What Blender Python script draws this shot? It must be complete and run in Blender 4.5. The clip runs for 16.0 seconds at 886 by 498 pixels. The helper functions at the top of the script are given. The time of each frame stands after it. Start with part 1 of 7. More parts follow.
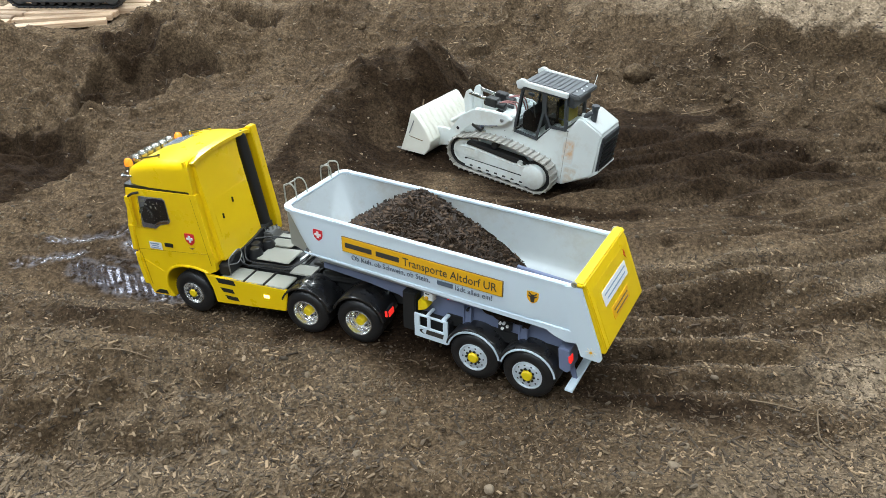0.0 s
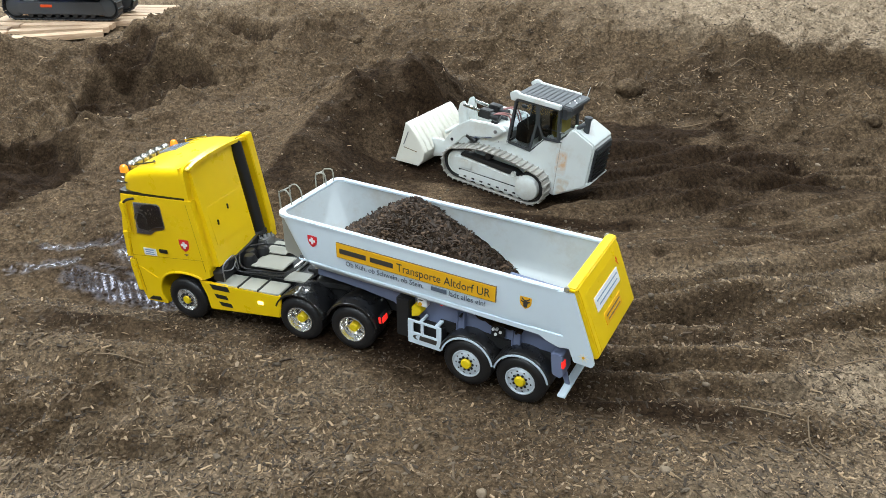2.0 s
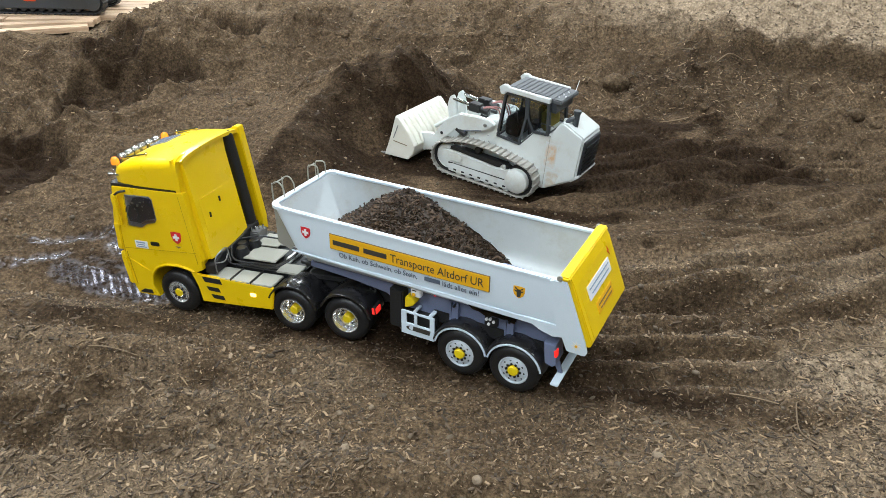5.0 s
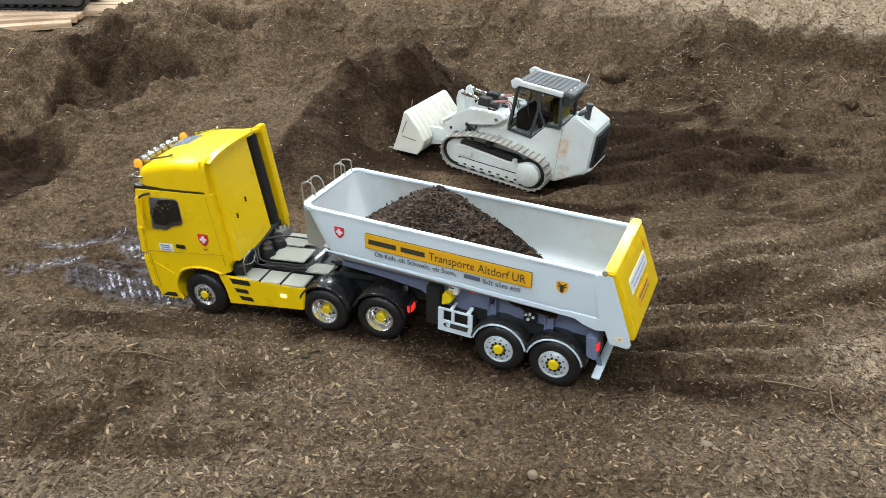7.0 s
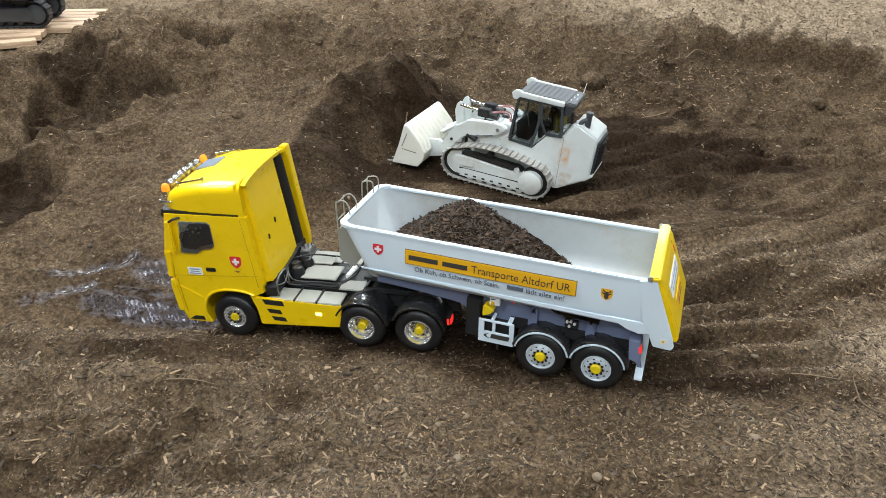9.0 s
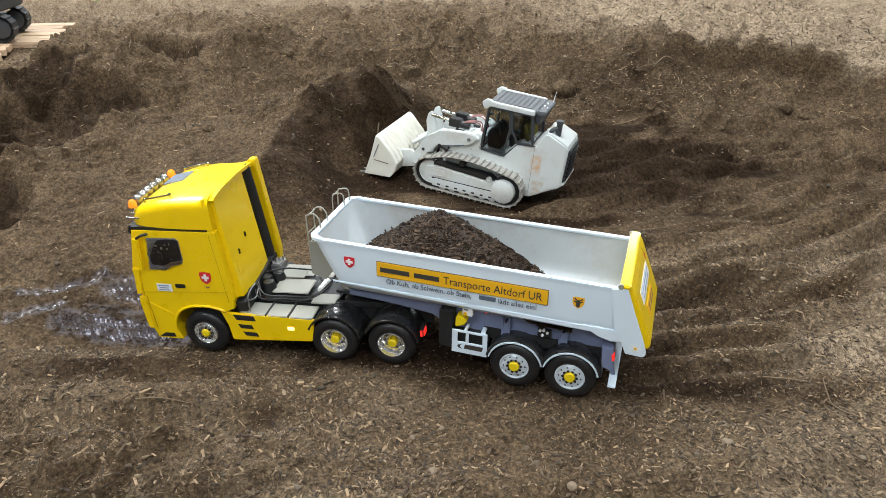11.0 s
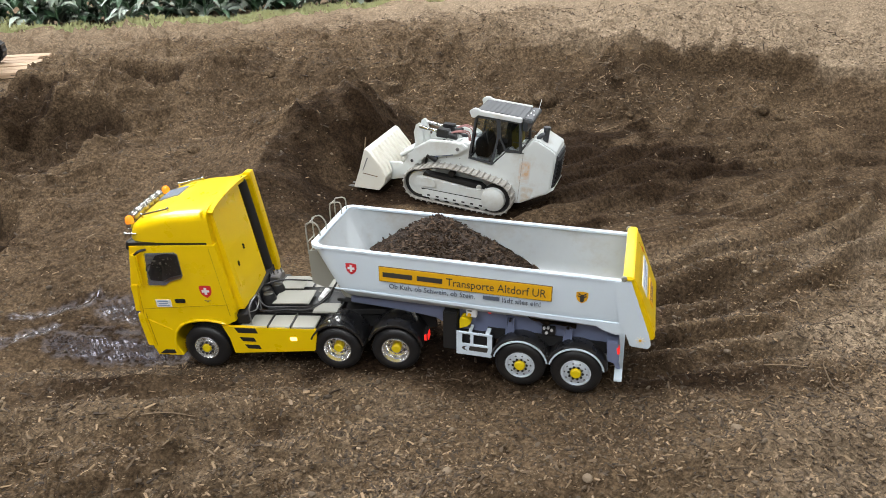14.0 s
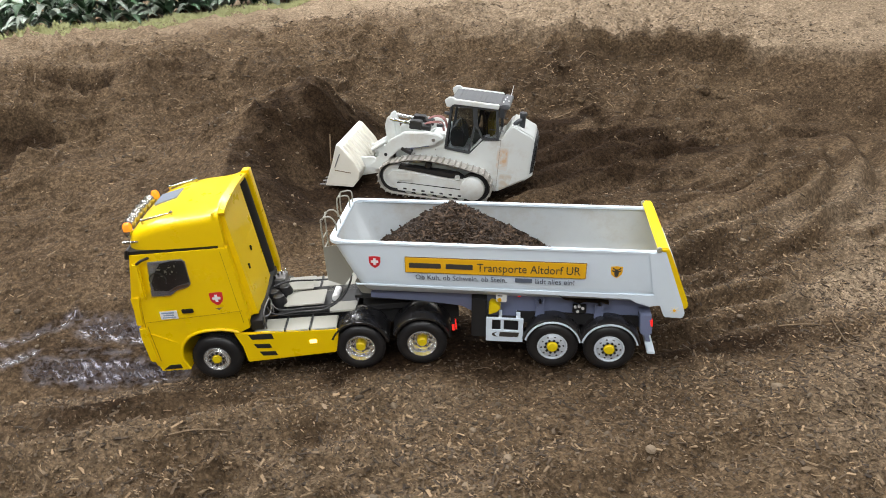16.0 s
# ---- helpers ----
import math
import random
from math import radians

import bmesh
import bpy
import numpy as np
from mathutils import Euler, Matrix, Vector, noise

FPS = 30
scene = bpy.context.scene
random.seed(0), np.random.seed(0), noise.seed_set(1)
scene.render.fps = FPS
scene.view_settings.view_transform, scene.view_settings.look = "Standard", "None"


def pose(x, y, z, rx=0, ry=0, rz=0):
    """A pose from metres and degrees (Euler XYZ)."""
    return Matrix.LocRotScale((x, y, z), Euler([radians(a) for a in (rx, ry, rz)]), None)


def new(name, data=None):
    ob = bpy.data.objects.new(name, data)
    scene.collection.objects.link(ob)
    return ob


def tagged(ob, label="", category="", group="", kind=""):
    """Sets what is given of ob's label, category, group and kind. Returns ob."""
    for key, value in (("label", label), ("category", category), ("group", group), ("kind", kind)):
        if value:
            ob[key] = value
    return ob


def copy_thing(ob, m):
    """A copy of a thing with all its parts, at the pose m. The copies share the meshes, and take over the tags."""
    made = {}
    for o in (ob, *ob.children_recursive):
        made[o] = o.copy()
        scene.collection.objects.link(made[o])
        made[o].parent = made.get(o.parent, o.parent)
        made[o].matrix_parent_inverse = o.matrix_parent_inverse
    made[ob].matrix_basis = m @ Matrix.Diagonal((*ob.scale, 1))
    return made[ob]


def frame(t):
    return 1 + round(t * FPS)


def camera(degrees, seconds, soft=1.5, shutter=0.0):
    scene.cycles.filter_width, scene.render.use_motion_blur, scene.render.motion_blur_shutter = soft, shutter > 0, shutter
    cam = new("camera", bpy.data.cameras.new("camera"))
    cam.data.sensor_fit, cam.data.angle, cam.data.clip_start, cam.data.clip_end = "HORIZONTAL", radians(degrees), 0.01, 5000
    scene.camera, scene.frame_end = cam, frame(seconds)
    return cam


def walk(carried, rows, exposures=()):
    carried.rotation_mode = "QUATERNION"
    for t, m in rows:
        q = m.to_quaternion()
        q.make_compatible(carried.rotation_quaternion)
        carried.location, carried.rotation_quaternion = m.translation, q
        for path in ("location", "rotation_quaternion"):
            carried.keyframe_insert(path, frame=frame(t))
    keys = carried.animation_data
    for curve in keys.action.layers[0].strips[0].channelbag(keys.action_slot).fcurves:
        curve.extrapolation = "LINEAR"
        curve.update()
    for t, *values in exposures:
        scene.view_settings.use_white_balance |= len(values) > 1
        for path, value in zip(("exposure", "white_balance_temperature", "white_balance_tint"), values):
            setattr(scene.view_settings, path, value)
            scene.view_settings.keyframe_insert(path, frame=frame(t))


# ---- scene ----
cam = camera(60.2, 16.0, soft=0.7, shutter=0.5)
METRES, EYE, TILT, LEAN, TURN = 0.65, 0.75, -30.0, 0.0, 0.0
ROWS = [
    (0.0, 0.0, 0.0, 0.0, 0.0, 0.0, -0.0),
    (0.5, 0.0108, 0.0009, -0.0123, 0.09, 0.37, -0.27),
    (1.0, 0.0067, 0.0095, -0.0168, -0.04, 0.73, -0.42),
    (1.5, 0.0016, 0.0024, -0.0235, -0.26, 1.1, -0.41),
    (2.0, -0.0016, -0.012, -0.0272, -0.52, 1.32, -0.3),
    (2.5, -0.0051, -0.0108, -0.029, -0.8, 1.4, -0.21),
    (3.0, -0.0094, -0.0128, -0.0298, -0.97, 1.45, -0.15),
    (3.5, -0.0108, -0.0167, -0.0323, -1.18, 1.4, -0.1),
    (6.0, -0.0671, -0.0248, -0.0479, -2.45, 0.78, 0.23),
    (6.5, -0.1139, -0.024, -0.0377, -3.19, 0.52, 0.65),
    (7.0, -0.1953, -0.0219, -0.0236, -4.22, 0.34, 1.23),
    (7.5, -0.292, -0.028, -0.0031, -5.26, 0.27, 1.92),
    (8.0, -0.3669, -0.038, -0.0005, -6.65, 0.32, 2.6),
    (8.5, -0.4178, -0.0404, -0.0002, -7.79, 0.41, 3.18),
    (9.0, -0.4454, -0.0343, 0.0119, -8.75, 0.4, 3.66),
    (9.5, -0.4437, -0.027, 0.0154, -9.53, 0.39, 4.04),
    (10.0, -0.4292, -0.0312, 0.0181, -10.13, 0.53, 4.39),
    (12.5, -0.4245, -0.0331, 0.0188, -10.47, 1.43, 5.12),
    (13.0, -0.4227, -0.0407, 0.0154, -10.64, 1.7, 5.53),
    (13.5, -0.43, -0.0436, 0.0004, -11.22, 2.14, 6.27),
    (14.0, -0.4957, -0.0274, -0.0298, -12.09, 2.53, 7.27),
    (14.5, -0.5767, -0.023, -0.0518, -13.3, 2.84, 8.35),
    (15.0, -0.6544, 0.0081, -0.0723, -15.09, 2.81, 9.46),
    (15.5, -0.684, 0.0571, -0.0609, -16.94, 2.15, 10.53),
    (16.0, -0.788, 0.108, -0.0191, -19.7, 1.61, 11.68),
]
walk(cam, [(t, pose(0, 0, EYE, TILT, LEAN, TURN) @ pose(METRES * x, METRES * y, METRES * z, 90 + pitch, roll, yaw)) for t, x, y, z, yaw, pitch, roll in ROWS],
     [(0.0, -0.05, 6100, 6), (3.5, -0.05, 6200, 7), (7.0, -0.05, 6330, 8.5), (10.0, -0.08, 6360, 9.0), (12.5, -0.14, 6550, 11.5), (13.5, -0.17, 6600, 12.5), (14.5, -0.13, 6700, 14), (16.0, -0.13, 6750, 14.5)])

# ---- light of an assumed hall: unseen rows of ceiling lamps, a pale roof and walls ----
world = bpy.data.worlds.new("hall_air")
scene.world = world
world.use_nodes = True
world.node_tree.nodes["Background"].inputs[0].default_value = (0.75, 0.82, 0.95, 1)
world.node_tree.nodes["Background"].inputs[1].default_value = 0.05
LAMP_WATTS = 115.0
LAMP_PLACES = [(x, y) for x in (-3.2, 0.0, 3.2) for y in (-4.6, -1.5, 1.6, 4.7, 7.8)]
# added lamps, stronger to the back left to bring out the relief
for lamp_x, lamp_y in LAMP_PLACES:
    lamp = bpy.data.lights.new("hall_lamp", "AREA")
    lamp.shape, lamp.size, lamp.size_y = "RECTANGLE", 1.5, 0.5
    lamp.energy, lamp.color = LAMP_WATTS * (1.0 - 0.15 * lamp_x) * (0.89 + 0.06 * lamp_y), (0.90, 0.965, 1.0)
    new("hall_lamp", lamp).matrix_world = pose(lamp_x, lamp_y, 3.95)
# ---- materials ----
def nodes_of(name):
    m = bpy.data.materials.new(name)
    m.use_nodes = True
    n, l = m.node_tree.nodes, m.node_tree.links
    return m, n, l, n["Principled BSDF"]


def add(n, kind, **inputs):
    node = n.new(kind)
    for key, value in inputs.items():
        node.inputs[key.replace("_", " ")].default_value = value
    return node


def paint(name, colour, rough=0.4, metal=0.0, vary=0.06, scale=60.0, dirt=0.0, dirt_colour=(0.10, 0.075, 0.05), bump=0.05, coat=0.0, fine=900.0):
    """A painted, moulded or cast surface: slight unevenness of tone, fine grain, dust in patches."""
    m, n, l, b = nodes_of(name)
    geo = n.new("ShaderNodeTexCoord")
    big = add(n, "ShaderNodeTexNoise", Scale=scale, Detail=5.0, Roughness=0.6)
    small = add(n, "ShaderNodeTexNoise", Scale=fine, Detail=3.0)
    l.new(geo.outputs["Object"], big.inputs["Vector"])
    l.new(geo.outputs["Object"], small.inputs["Vector"])
    tone = n.new("ShaderNodeMapRange")
    tone.inputs["To Min"].default_value, tone.inputs["To Max"].default_value = 1 - vary, 1 + vary
    l.new(big.outputs["Fac"], tone.inputs["Value"])
    hue = n.new("ShaderNodeHueSaturation")
    hue.inputs["Color"].default_value = (*colour, 1)
    l.new(tone.outputs["Result"], hue.inputs["Value"])
    last = hue.outputs["Color"]
    rough_map = n.new("ShaderNodeMapRange")
    rough_map.inputs["To Min"].default_value, rough_map.inputs["To Max"].default_value = max(rough - 0.07, 0.03), min(rough + 0.1, 1)
    l.new(big.outputs["Fac"], rough_map.inputs["Value"])
    l.new(rough_map.outputs["Result"], b.inputs["Roughness"])
    if dirt:
        patch = add(n, "ShaderNodeTexNoise", Scale=scale * 0.35, Detail=8.0, Roughness=0.7)
        l.new(geo.outputs["Object"], patch.inputs["Vector"])
        ramp = n.new("ShaderNodeMapRange")
        ramp.inputs["From Min"].default_value, ramp.inputs["From Max"].default_value = 0.48, 0.72
        ramp.inputs["To Max"].default_value = dirt
        l.new(patch.outputs["Fac"], ramp.inputs["Value"])
        mix = n.new("ShaderNodeMixRGB")
        mix.inputs[2].default_value = (*dirt_colour, 1)
        l.new(ramp.outputs["Result"], mix.inputs[0])
        l.new(last, mix.inputs[1])
        last = mix.outputs[0]
    l.new(last, b.inputs["Base Color"])
    b.inputs["Metallic"].default_value, b.inputs["Coat Weight"].default_value, b.inputs["Coat Roughness"].default_value = metal, coat, 0.08
    if bump:
        bp = add(n, "ShaderNodeBump", Strength=bump, Distance=0.001)
        l.new(small.outputs["Fac"], bp.inputs["Height"])
        l.new(bp.outputs["Normal"], b.inputs["Normal"])
    return m


def glass(name, colour=(0.75, 0.8, 0.82), rough=0.03):
    m, n, l, b = nodes_of(name)
    b.inputs["Base Color"].default_value = (*colour, 1)
    b.inputs["Roughness"].default_value, b.inputs["Transmission Weight"].default_value, b.inputs["IOR"].default_value = rough, 1.0, 1.3
    return m


def glow(name, colour, power, base=(0.5, 0.1, 0.05)):
    m, n, l, b = nodes_of(name)
    b.inputs["Base Color"].default_value = (*base, 1)
    b.inputs["Emission Color"].default_value, b.inputs["Emission Strength"].default_value = (*colour, 1), power
    b.inputs["Roughness"].default_value = 0.2
    return m


YELLOW = paint("yellow_lacquer", (0.84, 0.560, 0.0015), 0.28, vary=0.03, scale=25, bump=0.02, coat=0.25)
YELLOW_GROOVE = paint("dirty_yellow_joint", (0.42, 0.25, 0.002), 0.6, vary=0.1)
YELLOW_MATT = paint("yellow_plastic", (0.76, 0.56, 0.004), 0.45, vary=0.05, scale=40)
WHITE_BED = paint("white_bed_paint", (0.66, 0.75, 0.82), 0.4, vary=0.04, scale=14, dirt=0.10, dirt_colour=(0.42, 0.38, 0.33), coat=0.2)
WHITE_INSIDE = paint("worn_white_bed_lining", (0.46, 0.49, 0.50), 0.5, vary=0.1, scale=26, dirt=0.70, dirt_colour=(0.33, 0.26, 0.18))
WHITE_LOADER = paint("white_loader_paint", (0.645, 0.675, 0.66), 0.38, vary=0.05, scale=36, dirt=0.52, dirt_colour=(0.44, 0.37, 0.28), coat=0.2)
CREAM = paint("scratched_cream_bucket", (0.74, 0.72, 0.64), 0.42, vary=0.06, scale=40, dirt=0.35, dirt_colour=(0.45, 0.37, 0.27))
TRACK_STEEL = paint("dusty_track_steel", (0.40, 0.385, 0.35), 0.6, metal=0.25, vary=0.25, scale=90, dirt=0.6, dirt_colour=(0.20, 0.16, 0.12))
TRACK_BLACK = paint("black_track_rubber", (0.02, 0.02, 0.022), 0.55, vary=0.2, scale=90, dirt=0.3)
GREY_BLUE = paint("blue_grey_frame_paint", (0.17, 0.20, 0.31), 0.4, vary=0.08, scale=30, dirt=0.15)
DECK = paint("light_grey_deck_plate", (0.285, 0.280, 0.240), 0.45, vary=0.06, scale=30, dirt=0.4, dirt_colour=(0.30, 0.27, 0.20))
BLACK = paint("black_plastic", (0.011, 0.011, 0.012), 0.38, vary=0.15, scale=60, dirt=0.06, bump=0.05)
GLOSS_BLACK = paint("glossy_black_plastic", (0.010, 0.010, 0.011), 0.27, vary=0.1, scale=40, dirt=0.10, bump=0, coat=0.6)
BLACK_MATT = paint("matt_black_steel", (0.012, 0.012, 0.0125), 0.55, vary=0.2, scale=60, dirt=0.08)
RUBBER = paint("tyre_rubber", (0.011, 0.011, 0.012), 0.42, vary=0.25, scale=60, dirt=0.22, dirt_colour=(0.07, 0.055, 0.042), bump=0.25)
SPOT_CHROME = paint("dull_chrome", (0.36, 0.345, 0.31), 0.24, metal=0.85, vary=0.05, bump=0)
SPOT_LENS = paint("spotlight_glass", (0.30, 0.28, 0.23), 0.2, metal=0.5, vary=0.1, bump=0)
CHROME = paint("chrome", (0.50, 0.50, 0.49), 0.16, metal=1.0, vary=0.03, bump=0)
ALLOY = paint("polished_alloy", (0.92, 0.92, 0.91), 0.20, metal=0.88, vary=0.06, scale=120, dirt=0.05, bump=0)
SILVER = paint("silver_rim_paint", (0.66, 0.72, 0.77), 0.35, metal=0.35, vary=0.05, dirt=0.15)
GREY_DARK = paint("dark_grey_cab_paint", (0.045, 0.05, 0.056), 0.4, vary=0.1, scale=60, dirt=0.15)
GREY_ROOF = paint("grey_ribbed_roof", (0.10, 0.105, 0.11), 0.45, vary=0.08, scale=40, dirt=0.2)
GREY_STEEL = paint("grey_steel", (0.25, 0.25, 0.25), 0.4, metal=0.7, vary=0.1)
ORANGE = paint("orange_sign_film", (0.80, 0.42, 0.01), 0.4, vary=0.02, bump=0)
RED = paint("red_film", (0.62, 0.02, 0.03), 0.4, vary=0.03, bump=0)
WHITE = paint("white_film", (0.80, 0.80, 0.80), 0.4, vary=0.02, bump=0)
INK = paint("dark_grey_print", (0.045, 0.04, 0.035), 0.5, vary=0.05, bump=0)
SLOGAN = paint("slate_blue_print", (0.10, 0.125, 0.165), 0.5, vary=0.05, bump=0)
BLUE_INK = paint("blue_grey_print", (0.25, 0.32, 0.42), 0.5, vary=0.05, bump=0)
ORANGE_RED = paint("orange_red_paint", (0.65, 0.07, 0.01), 0.4, vary=0.06, dirt=0.15)
PANE_DARK = paint("dark_cab_inside", (0.012, 0.012, 0.013), 0.5, vary=0.4, scale=60)
PANE_REFLECTION = paint("grey_cab_lining", (0.20, 0.20, 0.215), 0.5, vary=0.5, scale=45)
PINK = paint("pink_hose", (0.30, 0.13, 0.12), 0.6)


def stained(name, base, stain):
    """White paint with a soft-edged primer stain in the middle of the part."""
    m, n, l, b = nodes_of(name)
    coords = n.new("ShaderNodeTexCoord")
    split = n.new("ShaderNodeSeparateXYZ")
    l.new(coords.outputs["Generated"], split.inputs["Vector"])
    cloud = add(n, "ShaderNodeTexNoise", Scale=60.0, Detail=6.0, Roughness=0.65)
    l.new(coords.outputs["Object"], cloud.inputs["Vector"])

    def maths(kind, one, two):
        node = n.new("ShaderNodeMath")
        node.operation, node.use_clamp = kind, kind == "MULTIPLY"
        for socket, value in zip(node.inputs, (one, two)):
            if isinstance(value, float):
                socket.default_value = value
            else:
                l.new(value, socket)
        return node.outputs[0]

    fade = 1.0
    for axis in ("X", "Z"):
        off = maths("ABSOLUTE", maths("SUBTRACT", split.outputs[axis], 0.5), 0.0)
        fade = maths("MULTIPLY", maths("MULTIPLY", maths("SUBTRACT", 0.5, off), 5.0), fade)
    spots = n.new("ShaderNodeMapRange")
    spots.inputs["From Min"].default_value, spots.inputs["From Max"].default_value = 0.32, 0.62
    l.new(cloud.outputs["Fac"], spots.inputs["Value"])
    mix = n.new("ShaderNodeMixRGB")
    mix.inputs[1].default_value, mix.inputs[2].default_value = (*base, 1), (*stain, 1)
    l.new(maths("MULTIPLY", fade, spots.outputs["Result"]), mix.inputs[0])
    l.new(mix.outputs[0], b.inputs["Base Color"])
    b.inputs["Roughness"].default_value = 0.5
    return m


PRIMER = stained("primer_stain", (0.61, 0.65, 0.65), (0.60, 0.40, 0.24))
SMEAR = stained("brown_smear", (0.61, 0.65, 0.65), (0.52, 0.43, 0.32))
BROWN = paint("brown_seat", (0.16, 0.10, 0.05), 0.6, vary=0.2)
OLIVE = paint("olive_seat_foam", (0.25, 0.20, 0.03), 0.7, vary=0.3)
LEAF = paint("plastic_leaf_green", (0.055, 0.11, 0.055), 0.35, vary=0.3, scale=30)
LEAF_PALE = paint("pale_leaf_underside", (0.54, 0.61, 0.53), 0.35, vary=0.2, scale=30)
TURF = paint("short_green_turf", (0.42, 0.43, 0.22), 0.9, vary=0.3, scale=30)
WALL_PAINT = paint("hall_wall", (0.18, 0.18, 0.18), 0.8, vary=0.05, scale=2, bump=0)
ROOF_PAINT = paint("hall_roof", (0.30, 0.30, 0.31), 0.8, vary=0.05, scale=2, bump=0)
GLASS = glass("dark_cab_glass", (0.55, 0.6, 0.62))
CLEAR = glass("clear_lamp_glass", (0.95, 0.95, 0.95), 0.05)
SKYLIGHT = paint("blue_grey_skylight", (0.26, 0.30, 0.36), 0.12, vary=0.05, coat=0.6)
AMBER = glow("amber_beacon", (1.0, 0.28, 0.02), 0.6, (0.8, 0.25, 0.02))
RED_LAMP = glow("red_lamp", (1.0, 0.03, 0.02), 0.9, (0.5, 0.02, 0.02))
WARM_LAMP = glow("warm_marker_lamp", (1.0, 0.75, 0.25), 2.0, (0.8, 0.7, 0.3))
BLUE_LAMP = glow("blue_lamp", (0.08, 0.16, 1.0), 14.0, (0.1, 0.1, 0.6))
TUBE = glow("lamp_tube", (0.94, 0.97, 1.0), 3.0, (0.9, 0.9, 0.9))


def wood(name):
    m, n, l, b = nodes_of(name)
    geo = n.new("ShaderNodeTexCoord")
    info = n.new("ShaderNodeObjectInfo")
    stretch = n.new("ShaderNodeMapping")
    stretch.inputs["Scale"].default_value = (4, 90, 90)
    l.new(geo.outputs["Object"], stretch.inputs["Vector"])
    grain = add(n, "ShaderNodeTexNoise", Scale=3.0, Detail=6.0, Distortion=0.6)
    l.new(stretch.outputs["Vector"], grain.inputs["Vector"])
    ramp = n.new("ShaderNodeValToRGB")
    ramp.color_ramp.elements[0].color, ramp.color_ramp.elements[1].color = (0.34, 0.21, 0.12, 1), (0.58, 0.42, 0.28, 1)
    ramp.color_ramp.elements[0].position, ramp.color_ramp.elements[1].position = 0.3, 0.65
    l.new(grain.outputs["Fac"], ramp.inputs["Fac"])
    hue = n.new("ShaderNodeHueSaturation")
    var = n.new("ShaderNodeMapRange")
    var.inputs["To Min"].default_value, var.inputs["To Max"].default_value = 0.8, 1.15
    l.new(info.outputs["Random"], var.inputs["Value"])
    l.new(var.outputs["Result"], hue.inputs["Value"])
    l.new(ramp.outputs["Color"], hue.inputs["Color"])
    l.new(hue.outputs["Color"], b.inputs["Base Color"])
    b.inputs["Roughness"].default_value = 0.65
    return m


def chip_material(name, dark, light):
    """Bits of bark and wood: every bit has a tone of its own."""
    m, n, l, b = nodes_of(name)
    geo = n.new("ShaderNodeNewGeometry")
    ramp = n.new("ShaderNodeValToRGB")
    ramp.color_ramp.elements[0].color, ramp.color_ramp.elements[1].color = (*dark, 1), (*light, 1)
    mid = ramp.color_ramp.elements.new(0.6)
    mid.color = (*[d * 0.72 + g * 0.28 for d, g in zip(dark, light)], 1)
    l.new(geo.outputs["Random Per Island"], ramp.inputs["Fac"])
    coords = n.new("ShaderNodeTexCoord")
    noise_node = add(n, "ShaderNodeTexNoise", Scale=700.0, Detail=4.0)
    l.new(coords.outputs["Object"], noise_node.inputs["Vector"])
    hue = n.new("ShaderNodeHueSaturation")
    var = n.new("ShaderNodeMapRange")
    var.inputs["To Min"].default_value, var.inputs["To Max"].default_value = 0.65, 1.3
    l.new(noise_node.outputs["Fac"], var.inputs["Value"])
    l.new(var.outputs["Result"], hue.inputs["Value"])
    l.new(ramp.outputs["Color"], hue.inputs["Color"])
    l.new(hue.outputs["Color"], b.inputs["Base Color"])
    b.inputs["Roughness"].default_value = 0.8
    return m


